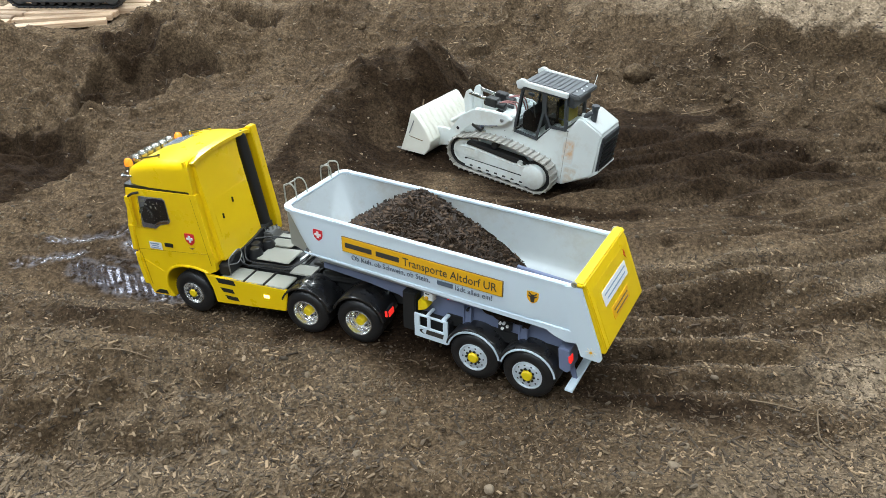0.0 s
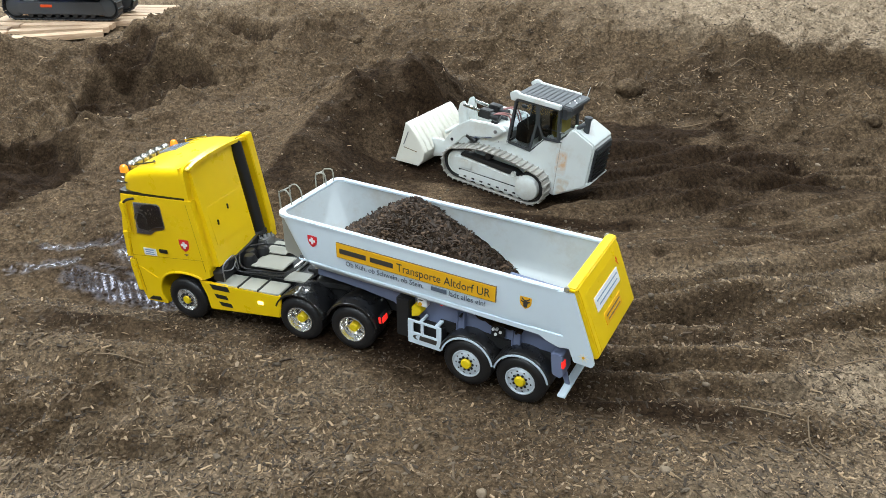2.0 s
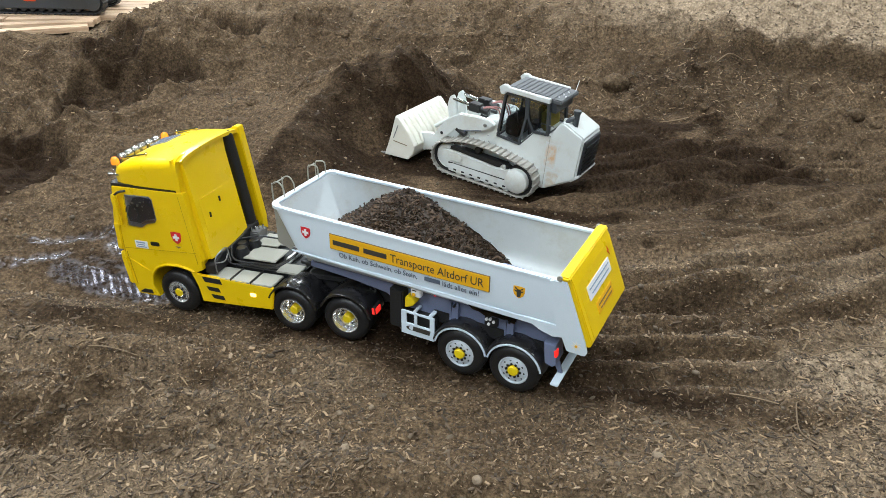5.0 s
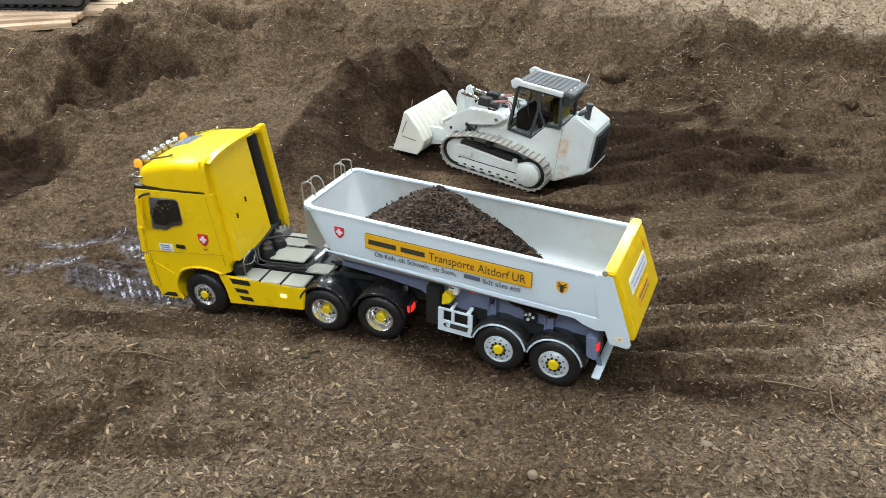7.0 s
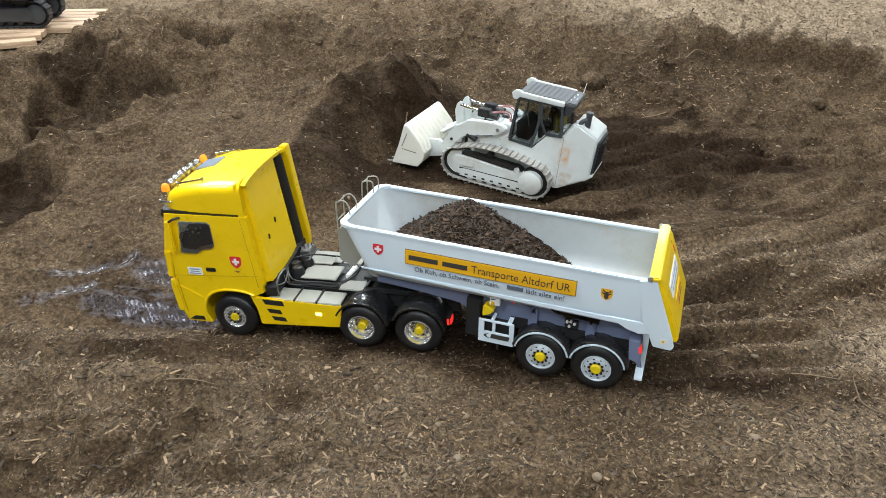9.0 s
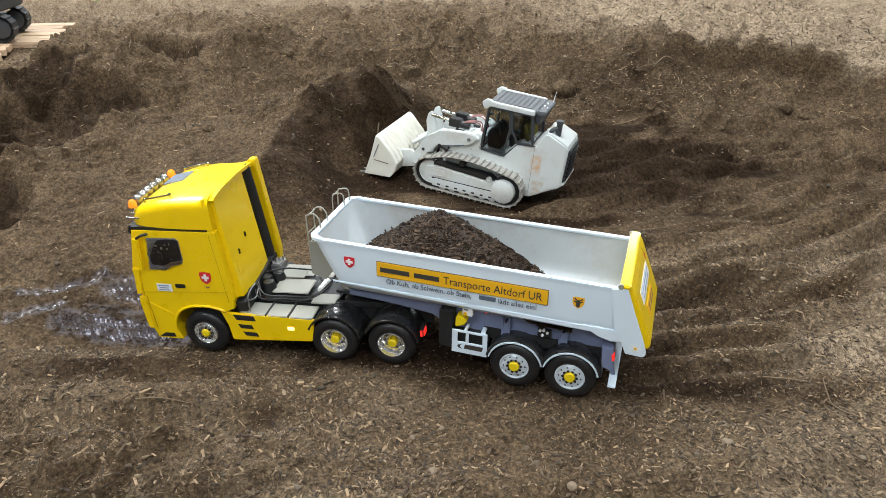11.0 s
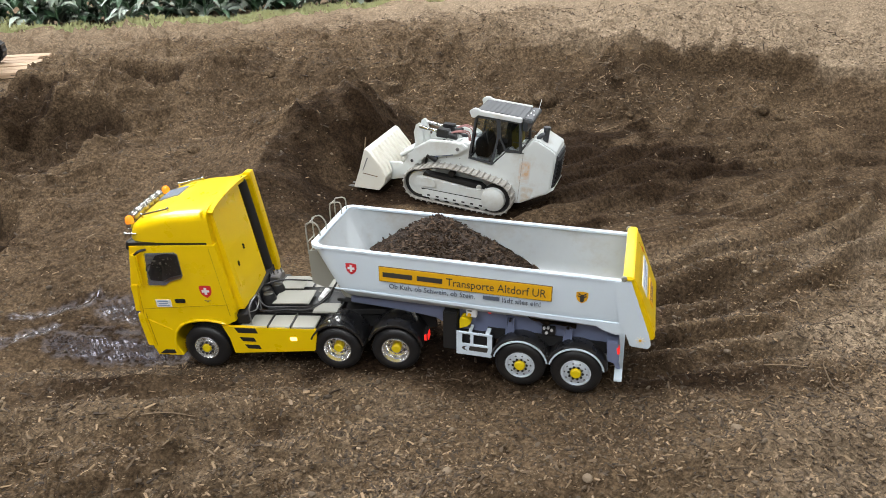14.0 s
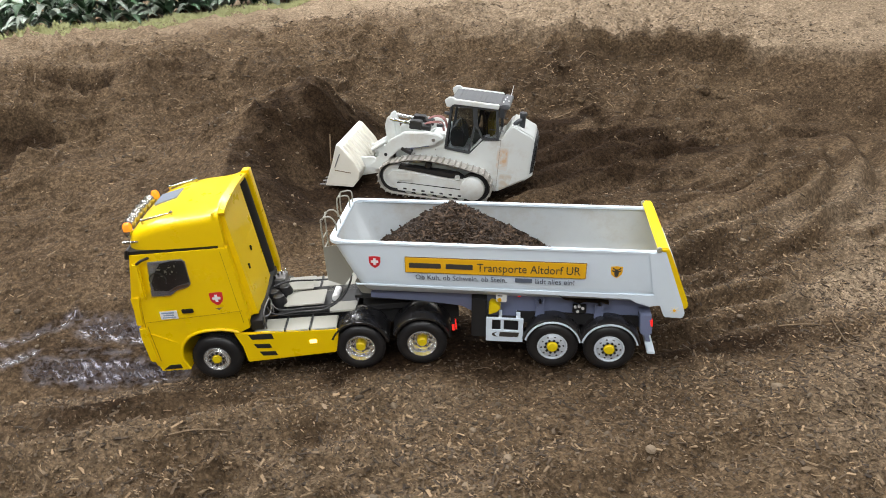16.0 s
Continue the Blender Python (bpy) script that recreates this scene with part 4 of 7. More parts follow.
def guard(r, y0, y1, a0, a1, thick=0.0014, lip=0.003, seg=22, bm=None, cx=0.0, cz=0.0):
    """A curved mudguard round the y axis, from angle a0 to a1 (degrees from +x)."""
    one = bmesh.new()
    rings = []
    for i in range(seg + 1):
        a = radians(a0 + (a1 - a0) * i / seg)
        c, s = math.cos(a), math.sin(a)
        prof = [(r - lip, y0), (r, y0), (r + 0.0012, y0 + 0.002), (r + 0.0012, y1 - 0.002), (r, y1), (r - lip, y1), (r - lip, y1 - thick), (r - thick, y1 - thick), (r - thick, y0 + thick), (r - lip, y0 + thick)]
        rings.append([one.verts.new((cx + q * c, yy, cz + q * s)) for q, yy in prof])
    n = len(rings[0])
    for p, q in zip(rings, rings[1:]):
        for k in range(n):
            one.faces.new((p[k], p[(k + 1) % n], q[(k + 1) % n], q[k]))
    one.faces.new(rings[0]), one.faces.new(rings[-1][::-1])
    return merged(bm, one)


def bars(parent, y, rows, material, name="printed_line"):
    """Lines of print too small to read, as plain bars on a side that faces -y."""
    for x0, x1, z, h in rows:
        part(name, box(x0, x1, y - 0.0005, y, z - h / 2, z + h / 2), material, parent)


# ---- lorry tractor ----
tractor = thing("lorry_tractor", "yellow model lorry tractor with high roof cab, standing on bark mould", "model lorry", pose(-0.4201, 1.2557, -0.0614, 0, -4, -22))

low_outline = [(-0.047, 0.026), (-0.094, 0.027), (-0.103, 0.034), (-0.108, 0.050), (-0.1125, 0.095), (-0.111, 0.1195), (0.063, 0.1285), (0.066, 0.1200), (0.066, 0.0980), (0.062, 0.0965), (0.046, 0.0885), (0.036, 0.092),
               (0.018, 0.0955), (0.0, 0.096), (-0.018, 0.0935), (-0.034, 0.087), (-0.046, 0.075), (-0.052, 0.06), (-0.053, 0.045)]
bm = prism(low_outline, -0.0915, 0.0915)
front = [e for e in bm.edges if all(v.co.x < -0.100 for v in e.verts) and abs(e.verts[0].co.y - e.verts[1].co.y) < 1e-6]
bevel(bm, 0.016, 4, front)
lower = part("lower_cab", bm, YELLOW, tractor, "glossy yellow lower cab with wheel arch")
# raised lip round the arch
for s in (-1, 1):
    pts = [(a, s * 0.0915, b) for a, b in [(-0.047, 0.028), (-0.0545, 0.045), (-0.0535, 0.061), (-0.0475, 0.0765), (-0.035, 0.089), (-0.018, 0.096), (0.0, 0.0985), (0.018, 0.0982), (0.037, 0.0945), (0.046, 0.0905)]]
    part("arch_lip", tube(pts, 0.0026, 8, None, 4), YELLOW, lower)
bm = prism([(-0.112, 0.1195), (-0.1125, 0.166), (-0.110, 0.170), (-0.0945, 0.2425), (0.058, 0.2435), (0.067, 0.1285)], -0.092, 0.092)
front = [e for e in bm.edges if all(v.co.x < -0.09 for v in e.verts) and abs(e.verts[0].co.y - e.verts[1].co.y) < 1e-6 and abs(e.verts[0].co.z - e.verts[1].co.z) > 0.01]
bevel(bm, 0.014, 4, front)
cab = part("cab_body", bm, YELLOW, tractor, "glossy yellow cab body")
# high roof: cross-sections along the cab, rounded at the sides, nose pulled in
bm = bmesh.new()
rings = []
for x, top, half, low in ((-0.100, 0.254, 0.060, 0.2495), (-0.096, 0.267, 0.073, 0.2485), (-0.086, 0.2775, 0.082, 0.248), (-0.068, 0.2865, 0.087, 0.248), (-0.042, 0.294, 0.0900, 0.248), (-0.005, 0.2995, 0.0910, 0.248), (0.030, 0.3015, 0.0910, 0.248), (0.044, 0.3035, 0.0912, 0.248), (0.055, 0.307, 0.0913, 0.248)):
    ring = []
    for k in range(-16, 17):
        u = k / 16
        a = abs(u)
        # straight side, quarter round shoulder, nearly flat crown
        if a > 0.62:
            yy, zz = half, low + (top - 0.016 - low) * (1 - a) / 0.38
        elif a > 0.34:
            w = (0.62 - a) / 0.28 * math.pi / 2
            yy, zz = half - 0.016 + 0.016 * math.cos(w), top - 0.016 + 0.016 * math.sin(w) * 0.9
        else:
            yy, zz = (half - 0.016) * a / 0.34, top - 0.0016 + 0.002 * (1 - (a / 0.34) ** 2)
        ring.append(bm.verts.new((x, math.copysign(yy, u), zz)))
    rings.append(ring)
for p, q in zip(rings, rings[1:]):
    for k in range(len(p) - 1):
        bm.faces.new((p[k], p[k + 1], q[k + 1], q[k]))
bm.faces.new(rings[0][::-1]), bm.faces.new(rings[-1])
for p, q in zip(rings, rings[1:]):
    bm.faces.new((p[0], q[0], q[-1], p[-1]))
roof = part("high_roof", bm, YELLOW, tractor, "glossy yellow high roof")
part("roof_seam", box(-0.0955, 0.0540, -0.0895, 0.0895, 0.2430, 0.2485), BLACK, tractor, "black seal strip between cab and roof")
# deflector behind the cab and the arch over it
for name, y0, y1, x1 in (("side_deflector", 0.0755, 0.0925, 0.083),):
    part(name, prism([(0.050, 0.300), (0.056, 0.3075), (x1 - 0.015, 0.3075), (x1 + 0.004, 0.129), (x1 + 0.003, 0.100), (0.062, 0.100)], y0, y1, round_by=0.0012), YELLOW, tractor)
bm = bmesh.new()
arch = [(0.0908 * math.sin(a), 0.286 + 0.0225 * math.cos(a) ** 0.5) for a in [radians(-70 + 140 * k / 16) for k in range(17)]]
inner = [(0.0865 * math.sin(a), 0.280 + 0.0225 * math.cos(a) ** 0.5) for a in [radians(70 - 140 * k / 16) for k in range(17)]]
prism(arch + inner, 0.050, 0.064, "x", bm=bm)
part("roof_deflector", bm, YELLOW, tractor, "yellow roof air deflector")
def back_x(z):
    return 0.0600 + (0.303 - z) * 0.112


bm = prism([(0.045, 0.302), (back_x(0.303), 0.303), (back_x(0.116), 0.116), (0.045, 0.112)], -0.0908, 0.0350)
bevel(bm, 0.0115, 5, [e for e in bm.edges if all(v.co.y < -0.09 and v.co.x > 0.055 for v in e.verts)])
back = part("back_wall", bm, YELLOW, tractor, "yellow bulged rear wall of the cab")
for y0, y1, z0, z1 in ((-0.070, 0.030, 0.150, 0.228),):
    part("pressed_panel", prism([(back_x(z0) - 0.003, z0), (back_x(z0) + 0.0005, z0 + 0.003), (back_x(z1) + 0.0005, z1 - 0.003), (back_x(z1) - 0.003, z1)], y0, y1, round_by=0.0012), YELLOW, back)
for yy, zz in ((-0.052, 0.190), (-0.018, 0.206)):
    part("grip", box(back_x(zz), back_x(zz) + 0.0035, yy - 0.0014, yy + 0.0014, zz - 0.005, zz + 0.005, 0.001), BLACK, back)
part("rear_shield", prism([(-0.084, 0.088), (-0.084, 0.106), (-0.064, 0.112), (-0.058, 0.118), (-0.030, 0.116), (0.010, 0.120), (0.030, 0.124), (0.064, 0.128), (0.066, 0.088)], 0.066, 0.0860, "x", 0.001), BLACK_MATT, tractor, "black shield below the rear wall")
WINDOW = [(-0.0770, 0.169), (-0.069, 0.2300), (-0.016, 0.2310), (-0.0110, 0.2265), (-0.0105, 0.187), (-0.0145, 0.182), (-0.034, 0.177), (-0.046, 0.169)]
# panes, door and fittings of the near and far side
for s in (-1, 1):
    y0, y1 = sorted((s * 0.0916, s * 0.0927))
    # grey backing: the window's pale reflection as a plain colour
    part("side_window", prism(WINDOW, y0, y1, round_by=0.0004), PANE_REFLECTION, cab, "grey pane behind the side glass, its reflection put into the colour")
    part("dashboard", prism([(-0.0700, 0.1790), (-0.0715, 0.1930), (-0.0580, 0.2170), (-0.0500, 0.2260), (-0.0330, 0.2290), (-0.0150, 0.2280), (-0.0125, 0.2250), (-0.0118, 0.1900), (-0.0330, 0.1850), (-0.0480, 0.1770)], *sorted((s * 0.0922, s * 0.0929))), PANE_DARK, cab, "dark dashboard behind the glass")
    inside = part("cab_inside", tube([(-0.060 + 0.013 * math.cos(q), s * 0.0931, 0.197 + 0.013 * math.sin(q)) for q in [radians(-30 + 30 * k) for k in range(8)]], 0.0011, 6), GREY_DARK, cab, "steering wheel behind the glass")
    for bx, bz, bw, bh in ((-0.058, 0.214, 0.006, 0.005), (-0.047, 0.209, 0.004, 0.007), (-0.040, 0.217, 0.005, 0.003), (-0.036, 0.209, 0.003, 0.005), (-0.054, 0.203, 0.004, 0.003), (-0.030, 0.218, 0.002, 0.006), (-0.065, 0.220, 0.009, 0.006)):
        part("instrument", box(bx, bx + bw, *sorted((s * 0.0926, s * 0.0934)), bz, bz + bh * 0.7, 0.0008), DECK, inside)
    part("seat_edge", prism([(-0.048, 0.1745), (-0.036, 0.1835), (-0.014, 0.1875), (-0.014, 0.1835), (-0.034, 0.1790)], *sorted((s * 0.0924, s * 0.0932))), BROWN, inside)
    part("window_glass", prism(WINDOW, *sorted((s * 0.0944, s * 0.0950))), CLEAR, cab, "clear side glass")
    y0, y1 = sorted((s * 0.0915, s * 0.0922))
    bm = bmesh.new()
    for a, b in (((-0.0975, 0.168), (-0.1015, 0.105)), ((0.046, 0.238), (0.058, 0.108)), ((-0.1, 0.1215), (0.060, 0.1305))):
        n2 = Vector((b[1] - a[1], a[0] - b[0])).normalized() * 0.0004
        prism([(a[0] - n2.x, a[1] - n2.y), (b[0] - n2.x, b[1] - n2.y), (b[0] + n2.x, b[1] + n2.y), (a[0] + n2.x, a[1] + n2.y)], y0, y1, bm=bm)
    part("door_gap", bm, YELLOW_GROOVE, cab)
    y0, y1 = sorted((s * 0.0920, s * 0.0945))
    part("door_handle", box(-0.036, -0.017, y0, y1, 0.1345, 0.1425, 0.0012), BLACK, cab, "black door handle")
    mirror = part("mirror", prism([(-0.0905, 0.172), (-0.0925, 0.228), (-0.089, 0.233), (-0.083, 0.233), (-0.0800, 0.229), (-0.0815, 0.172)], *sorted((s * 0.0965, s * 0.1035)), round_by=0.002), YELLOW, tractor, "yellow outside mirror")
    part("mirror_arm", tube([(-0.083, s * 0.100, 0.231), (-0.074, s * 0.099, 0.2365), (-0.066, s * 0.091, 0.2365)], 0.0022), BLACK, mirror)
    part("door_wing", prism([(-0.1135, 0.118), (-0.109, 0.170), (-0.096, 0.170), (-0.102, 0.118)], *sorted((s * 0.0905, s * 0.0948)), round_by=0.0015), YELLOW, tractor, "yellow corner panel")
for s in (-1, 1):
    corner = part("bumper_corner", prism([(-0.1085, 0.046), (-0.1132, 0.096), (-0.1122, 0.1135), (-0.0985, 0.1135), (-0.0930, 0.046)], *sorted((s * 0.0885, s * 0.0942)), round_by=0.0022), YELLOW, lower, "yellow corner panel of the bumper")
    part("corner_gap", prism([(-0.0925, 0.046), (-0.0980, 0.1140), (-0.0968, 0.1140), (-0.0913, 0.046)], *sorted((s * 0.0910, s * 0.0920))), YELLOW_GROOVE, corner)
    part("bumper_crease", prism([(-0.0960, 0.1010), (-0.0560, 0.0800), (-0.0560, 0.0785), (-0.0960, 0.0990)], *sorted((s * 0.0910, s * 0.0926)), round_by=0.0004), YELLOW, lower)
part("windscreen", prism([(-0.1135, 0.172), (-0.0985, 0.240), (-0.0965, 0.240), (-0.1115, 0.172)], -0.076, 0.076), BLACK, cab, "dark windscreen")
part("sun_visor", prism([(-0.108, 0.232), (-0.104, 0.247), (-0.098, 0.247), (-0.102, 0.230)], -0.082, 0.082, round_by=0.001), BLACK, cab, "black sun visor")
part("grille", box(-0.1155, -0.111, -0.062, 0.062, 0.055, 0.160, 0.002), BLACK_MATT, cab, "black front grille")
part("bumper_vent", prism([(-0.091, 0.0295), (-0.079, 0.0375), (-0.062, 0.0375), (-0.060, 0.0300)], -0.0925, -0.0912), BLACK_MATT, lower)
# signs on the door
label_plate = part("door_sign", box(-0.072, -0.044, -0.0928, -0.092, 0.126, 0.1405), WHITE, cab, "white door sign")
bars(label_plate, -0.0928, [(-0.069, -0.049, 0.1372, 0.0022), (-0.067, -0.050, 0.1330, 0.0018), (-0.069, -0.047, 0.1290, 0.0018)], BLUE_INK)
emblem = shield(cab, 0.024, 0.157, -0.0918, 0.021, RED, "red_shield", "red shield with a white cross")
cross_on(emblem, 0.024, 0.1575, -0.0924, 0.013)
part("door_badge", prism([(0.018, 0.1395), (0.030, 0.1395), (0.026, 0.1375), (0.024, 0.1355), (0.022, 0.1375)], -0.0926, -0.0918), BROWN, cab)
# roof fittings
part("skylight", box(-0.0, 0.040, -0.022, 0.022, 0.0, 0.0035, 0.0012, m=pose(-0.074, 0.022, 0.2848, 0, -13.5, 0)), SKYLIGHT, roof, "blue grey roof hatch")
for yy in (-0.068, 0.072):
    rail = part("roof_rail", rod((-0.070, yy, 0.2895), (-0.022, yy, 0.2995), 0.0016), CHROME, roof, "chrome roof rail")
    for xx in (-0.070, -0.022):
        part("rail_foot", rod((xx, yy, 0.262), (xx, yy, 0.304 + xx * 0.208), 0.0016, 8, ball((xx, yy, 0.3045 + xx * 0.208), 0.0030, 10)), CHROME, rail)
light_bar = part("lamp_bar", tube([(-0.095, -0.075, 0.2680), (-0.101, -0.05, 0.2690), (-0.103, 0, 0.2700), (-0.101, 0.05, 0.2690), (-0.095, 0.075, 0.2680)], 0.0022), CHROME, tractor, "chrome lamp bar on the roof front")
for yy in (-0.045, -0.027, -0.009, 0.009, 0.027, 0.045):
    xx = -0.103 + abs(yy) * 0.05
    pot = part("spotlight", ball((xx + 0.0025, yy, 0.2790), 0.0088, 16, (0.95, 1, 1)), SPOT_CHROME, light_bar, "round chrome spotlight")
    part("lens", lathe([(0, -0.0072), (0.004, -0.0068), (0.0070, -0.0048), (0.0076, -0.0030)], 20, m=Matrix.Translation((xx, yy, 0.2790)), axis="x"), SPOT_LENS, pot)
for yy in (-0.067, 0.067):
    beacon = part("beacon", lathe([(0.0066, 0.2740), (0.0072, 0.2775), (0.0066, 0.2835), (0.0040, 0.2870), (0, 0.2875)], 20, axis="z", m=Matrix.Translation((-0.096, yy, 0.0))), AMBER, light_bar, "amber rotating beacon")
    part("beacon_foot", lathe([(0.0055, 0.2670), (0.0078, 0.2700), (0.0078, 0.2750), (0, 0.2750)], 20, axis="z", m=Matrix.Translation((-0.096, yy, 0.0))), CHROME, beacon)
for yy in (-0.083, 0.083):
    part("air_horn", lathe([(0.0014, 0.014), (0.0016, 0.0), (0.0024, -0.008), (0.0040, -0.012), (0.0035, -0.012), (0, -0.005)], 16, m=Matrix.Translation((-0.088, yy, 0.2620)), axis="x"), CHROME, light_bar, "chrome air horn")
# exhaust stack beside the far deflector
stack = part("exhaust_pipe", tube([(0.0760, 0.056, 0.085), (0.0735, 0.056, 0.13), (0.0640, 0.0560, 0.22), (0.0570, 0.0560, 0.280), (0.0550, 0.0560, 0.2945), (0.0520, 0.0560, 0.2985)], 0.0115, 16, curl=4), BLACK, tractor, "black exhaust stack behind the cab")
part("muffler", box(0.070, 0.115, 0.035, 0.085, 0.055, 0.098, 0.006), BLACK_MATT, tractor)
# frame, deck and clutter behind the cab
bm = bmesh.new()
for yy in (-0.032, 0.026):
    box(-0.09, 0.405, yy, yy + 0.006, 0.052, 0.078, 0.001, bm=bm)
for xx in (-0.02, 0.10, 0.20, 0.29, 0.395):
    box(xx, xx + 0.006, -0.03, 0.03, 0.056, 0.074, bm=bm)
part("frame", bm, BLACK_MATT, tractor, "black steel frame rails")
for xx in (0.0, 0.239, 0.341):
    part("axle", rod((xx, -0.07, 0.0415), (xx, 0.07, 0.0415), 0.007), BLACK_MATT, tractor)
for s in (-1, 1):
    skirt = part("side_skirt", prism([(0.037, 0.0895), (0.066, 0.0875), (0.207, 0.0835), (0.208, 0.079), (0.199, 0.038), (0.051, 0.031), (0.047, 0.062)], *sorted((s * 0.0865, s * 0.0915)), round_by=0.0015), YELLOW, tractor, "yellow side skirt below the deck")
    part("skirt_back", box(0.06, 0.195, *sorted((s * 0.045, s * 0.0862)), 0.036, 0.080, 0.002), BLACK_MATT, tractor)
    for x0, z0, z1 in ((0.060, 0.0735, 0.0845), (0.066, 0.0565, 0.0655), (0.073, 0.0415, 0.0505)):
        part("step_slot", prism([(x0, z1), (x0 + 0.026 + (0.012 if z1 > 0.08 else 0), z1 - 0.001), (x0 + 0.029 + (0.012 if z1 > 0.08 else 0), z0), (x0 + 0.005, z0 + 0.001)], *sorted((s * 0.0905, s * 0.0920))), BLACK_MATT, skirt)
    part("marker_lamp", box(0.158, 0.170, *sorted((s * 0.0913, s * 0.0928)), 0.0595, 0.0665, 0.001), WARM_LAMP, skirt, "lit side marker lamp")
    for x0, x1 in ((0.070, 0.119), (0.1205, 0.160), (0.1615, 0.2045)):
        part("deck_plate", box(x0, x1, *sorted((s * 0.050, s * 0.0905)), 0.0835 - x0 * 0.012, 0.0875 - x0 * 0.012, 0.001), DECK, tractor, "light grey deck plate")
    for x0 in (0.119, 0.160):
        part("deck_band", box(x0, x0 + 0.003, *sorted((s * 0.048, s * 0.091)), 0.083, 0.0885, 0.0006), BLACK, tractor)
for b in ((0.112, 0.180, -0.036, 0.014, 0.0985, 0.1010), (0.108, 0.156, 0.012, 0.060, 0.1022, 0.1045), (0.190, 0.235, -0.052, -0.020, 0.090, 0.0935), (0.178, 0.232, 0.02, 0.088, 0.088, 0.0915)):
    part("deck_plate", box(*b, 0.0012), DECK, tractor, "light grey deck plate")
part("gear_box", box(0.100, 0.235, -0.045, 0.045, 0.060, 0.0915, 0.004), BLACK_MATT, tractor)
for xx, yy in ((0.103, -0.022), (0.108, 0.012), (0.092, -0.004)):
    part("gear_cover", lathe([(0.0, 0.024), (0.009, 0.022), (0.013, 0.012), (0.013, 0.0)], 20, axis="z", m=Matrix.Translation((xx, yy, 0.092))), BLACK, tractor)
valve = part("valve_block", box(0.085, 0.105, 0.03, 0.062, 0.1, 0.118, 0.002), GREY_STEEL, tractor)
bm = bmesh.new()
for k in range(4):
    rod((0.088 + 0.005 * k, 0.034 + 0.006 * k, 0.116), (0.088 + 0.005 * k, 0.034 + 0.006 * k, 0.126), 0.002, 8, bm)
part("valve_stem", bm, CHROME, valve)
for k, yy in enumerate((-0.012, 0.0, 0.012)):
    part("air_bottle", rod((0.197 + 0.001 * k, yy - 0.005, 0.0975 - 0.0 * k), (0.197 + 0.001 * k, yy + 0.006, 0.0975), 0.006, 16), WHITE, tractor, "small white air bottle")
part("bottle_tray", box(0.186, 0.208, -0.022, 0.022, 0.0895, 0.0925, 0.001), BLACK, tractor)
rail = part("hand_rail", tube([(0.091, -0.085, 0.09), (0.091, -0.084, 0.118), (0.094, -0.070, 0.128), (0.097, -0.055, 0.128), (0.098, -0.052, 0.10)], 0.0013, 8), GREY_STEEL, tractor, "thin steel hand rail")
part("rail_brace", tube([(0.091, -0.084, 0.112), (0.096, -0.066, 0.107), (0.098, -0.053, 0.12)], 0.0011, 8), GREY_STEEL, rail)
for k, pts in enumerate((((0.086, -0.045, 0.11), (0.10, -0.055, 0.098), (0.14, -0.05, 0.097), (0.185, -0.052, 0.099), (0.215, -0.035, 0.112), (0.225, -0.01, 0.125)),
                         ((0.088, -0.03, 0.118), (0.105, -0.05, 0.104), (0.15, -0.046, 0.1), (0.195, -0.046, 0.104), (0.222, -0.02, 0.12), (0.228, 0.0, 0.132)),
                         ((0.09, 0.0, 0.12), (0.12, 0.02, 0.118), (0.17, 0.05, 0.10), (0.215, 0.04, 0.112), (0.23, 0.02, 0.13)))):
    part("air_hose", tube(pts, 0.0016, 8), BLACK, tractor, "black air hose")
part("fifth_wheel", prism([(0.245, -0.03), (0.255, -0.04), (0.325, -0.04), (0.35, -0.012), (0.325, -0.008), (0.325, 0.008), (0.35, 0.012), (0.325, 0.04), (0.255, 0.04), (0.245, 0.03)], 0.082, 0.092, "z", 0.0015), BLACK_MATT, tractor, "black fifth wheel plate")
for s in (-1, 1):
    wheel(tractor, 0.0, s * 0.0905, 0.0415, s, 0.027, "front", 10)
    for k, xx in enumerate((0.239, 0.341)):
        wheel(tractor, xx, s * 0.0905, 0.0415, s, 0.025, "drive", 17 * k)
        wheel(tractor, xx, s * 0.0615, 0.0415, s, 0.025, "drive")
        part("mudguard", guard(0.0490, *sorted((s * 0.0360, s * 0.0920)), 10, 156, cx=xx, cz=0.0430), GLOSS_BLACK, tractor, "glossy black mudguard")
    lamp_box = part("tail_lamp", box(0.392, 0.398, *sorted((s * 0.062, s * 0.088)), 0.060, 0.074, 0.001), BLACK, tractor)
    part("tail_lens", box(0.3975, 0.4, *sorted((s * 0.070, s * 0.087)), 0.0615, 0.0725, 0.0008), RED_LAMP, lamp_box, "lit red tail lamp")
    part("side_tail_lens", box(0.3925, 0.3965, *sorted((s * 0.0875, s * 0.089)), 0.062, 0.073), RED_LAMP, lamp_box, "lit red tail lamp")
# ---- tipping trailer ----
trailer = thing("tipping_trailer", "white model tipping trailer with yellow tailgate, loaded with bark mould", "model trailer", pose(0.0890, 1.0246, -0.0335, 0, 0, -28.5))


def bed_ring(shrink):
    """Half of the bed's cross-section from the rim down to the floor."""
    pts = [(0.0870, 0.2170), (0.0868, 0.200), (0.0862, 0.170), (0.0855, 0.152)]
    for k in range(1, 9):
        a = radians(90 * k / 8)
        pts.append((0.0535 + 0.032 * math.cos(a), 0.152 - 0.034 * math.sin(a)))
    pts.append((0.0, 0.1175))
    return [(max(y - shrink, 0), z + (shrink if z < 0.13 else 0)) for y, z in pts]


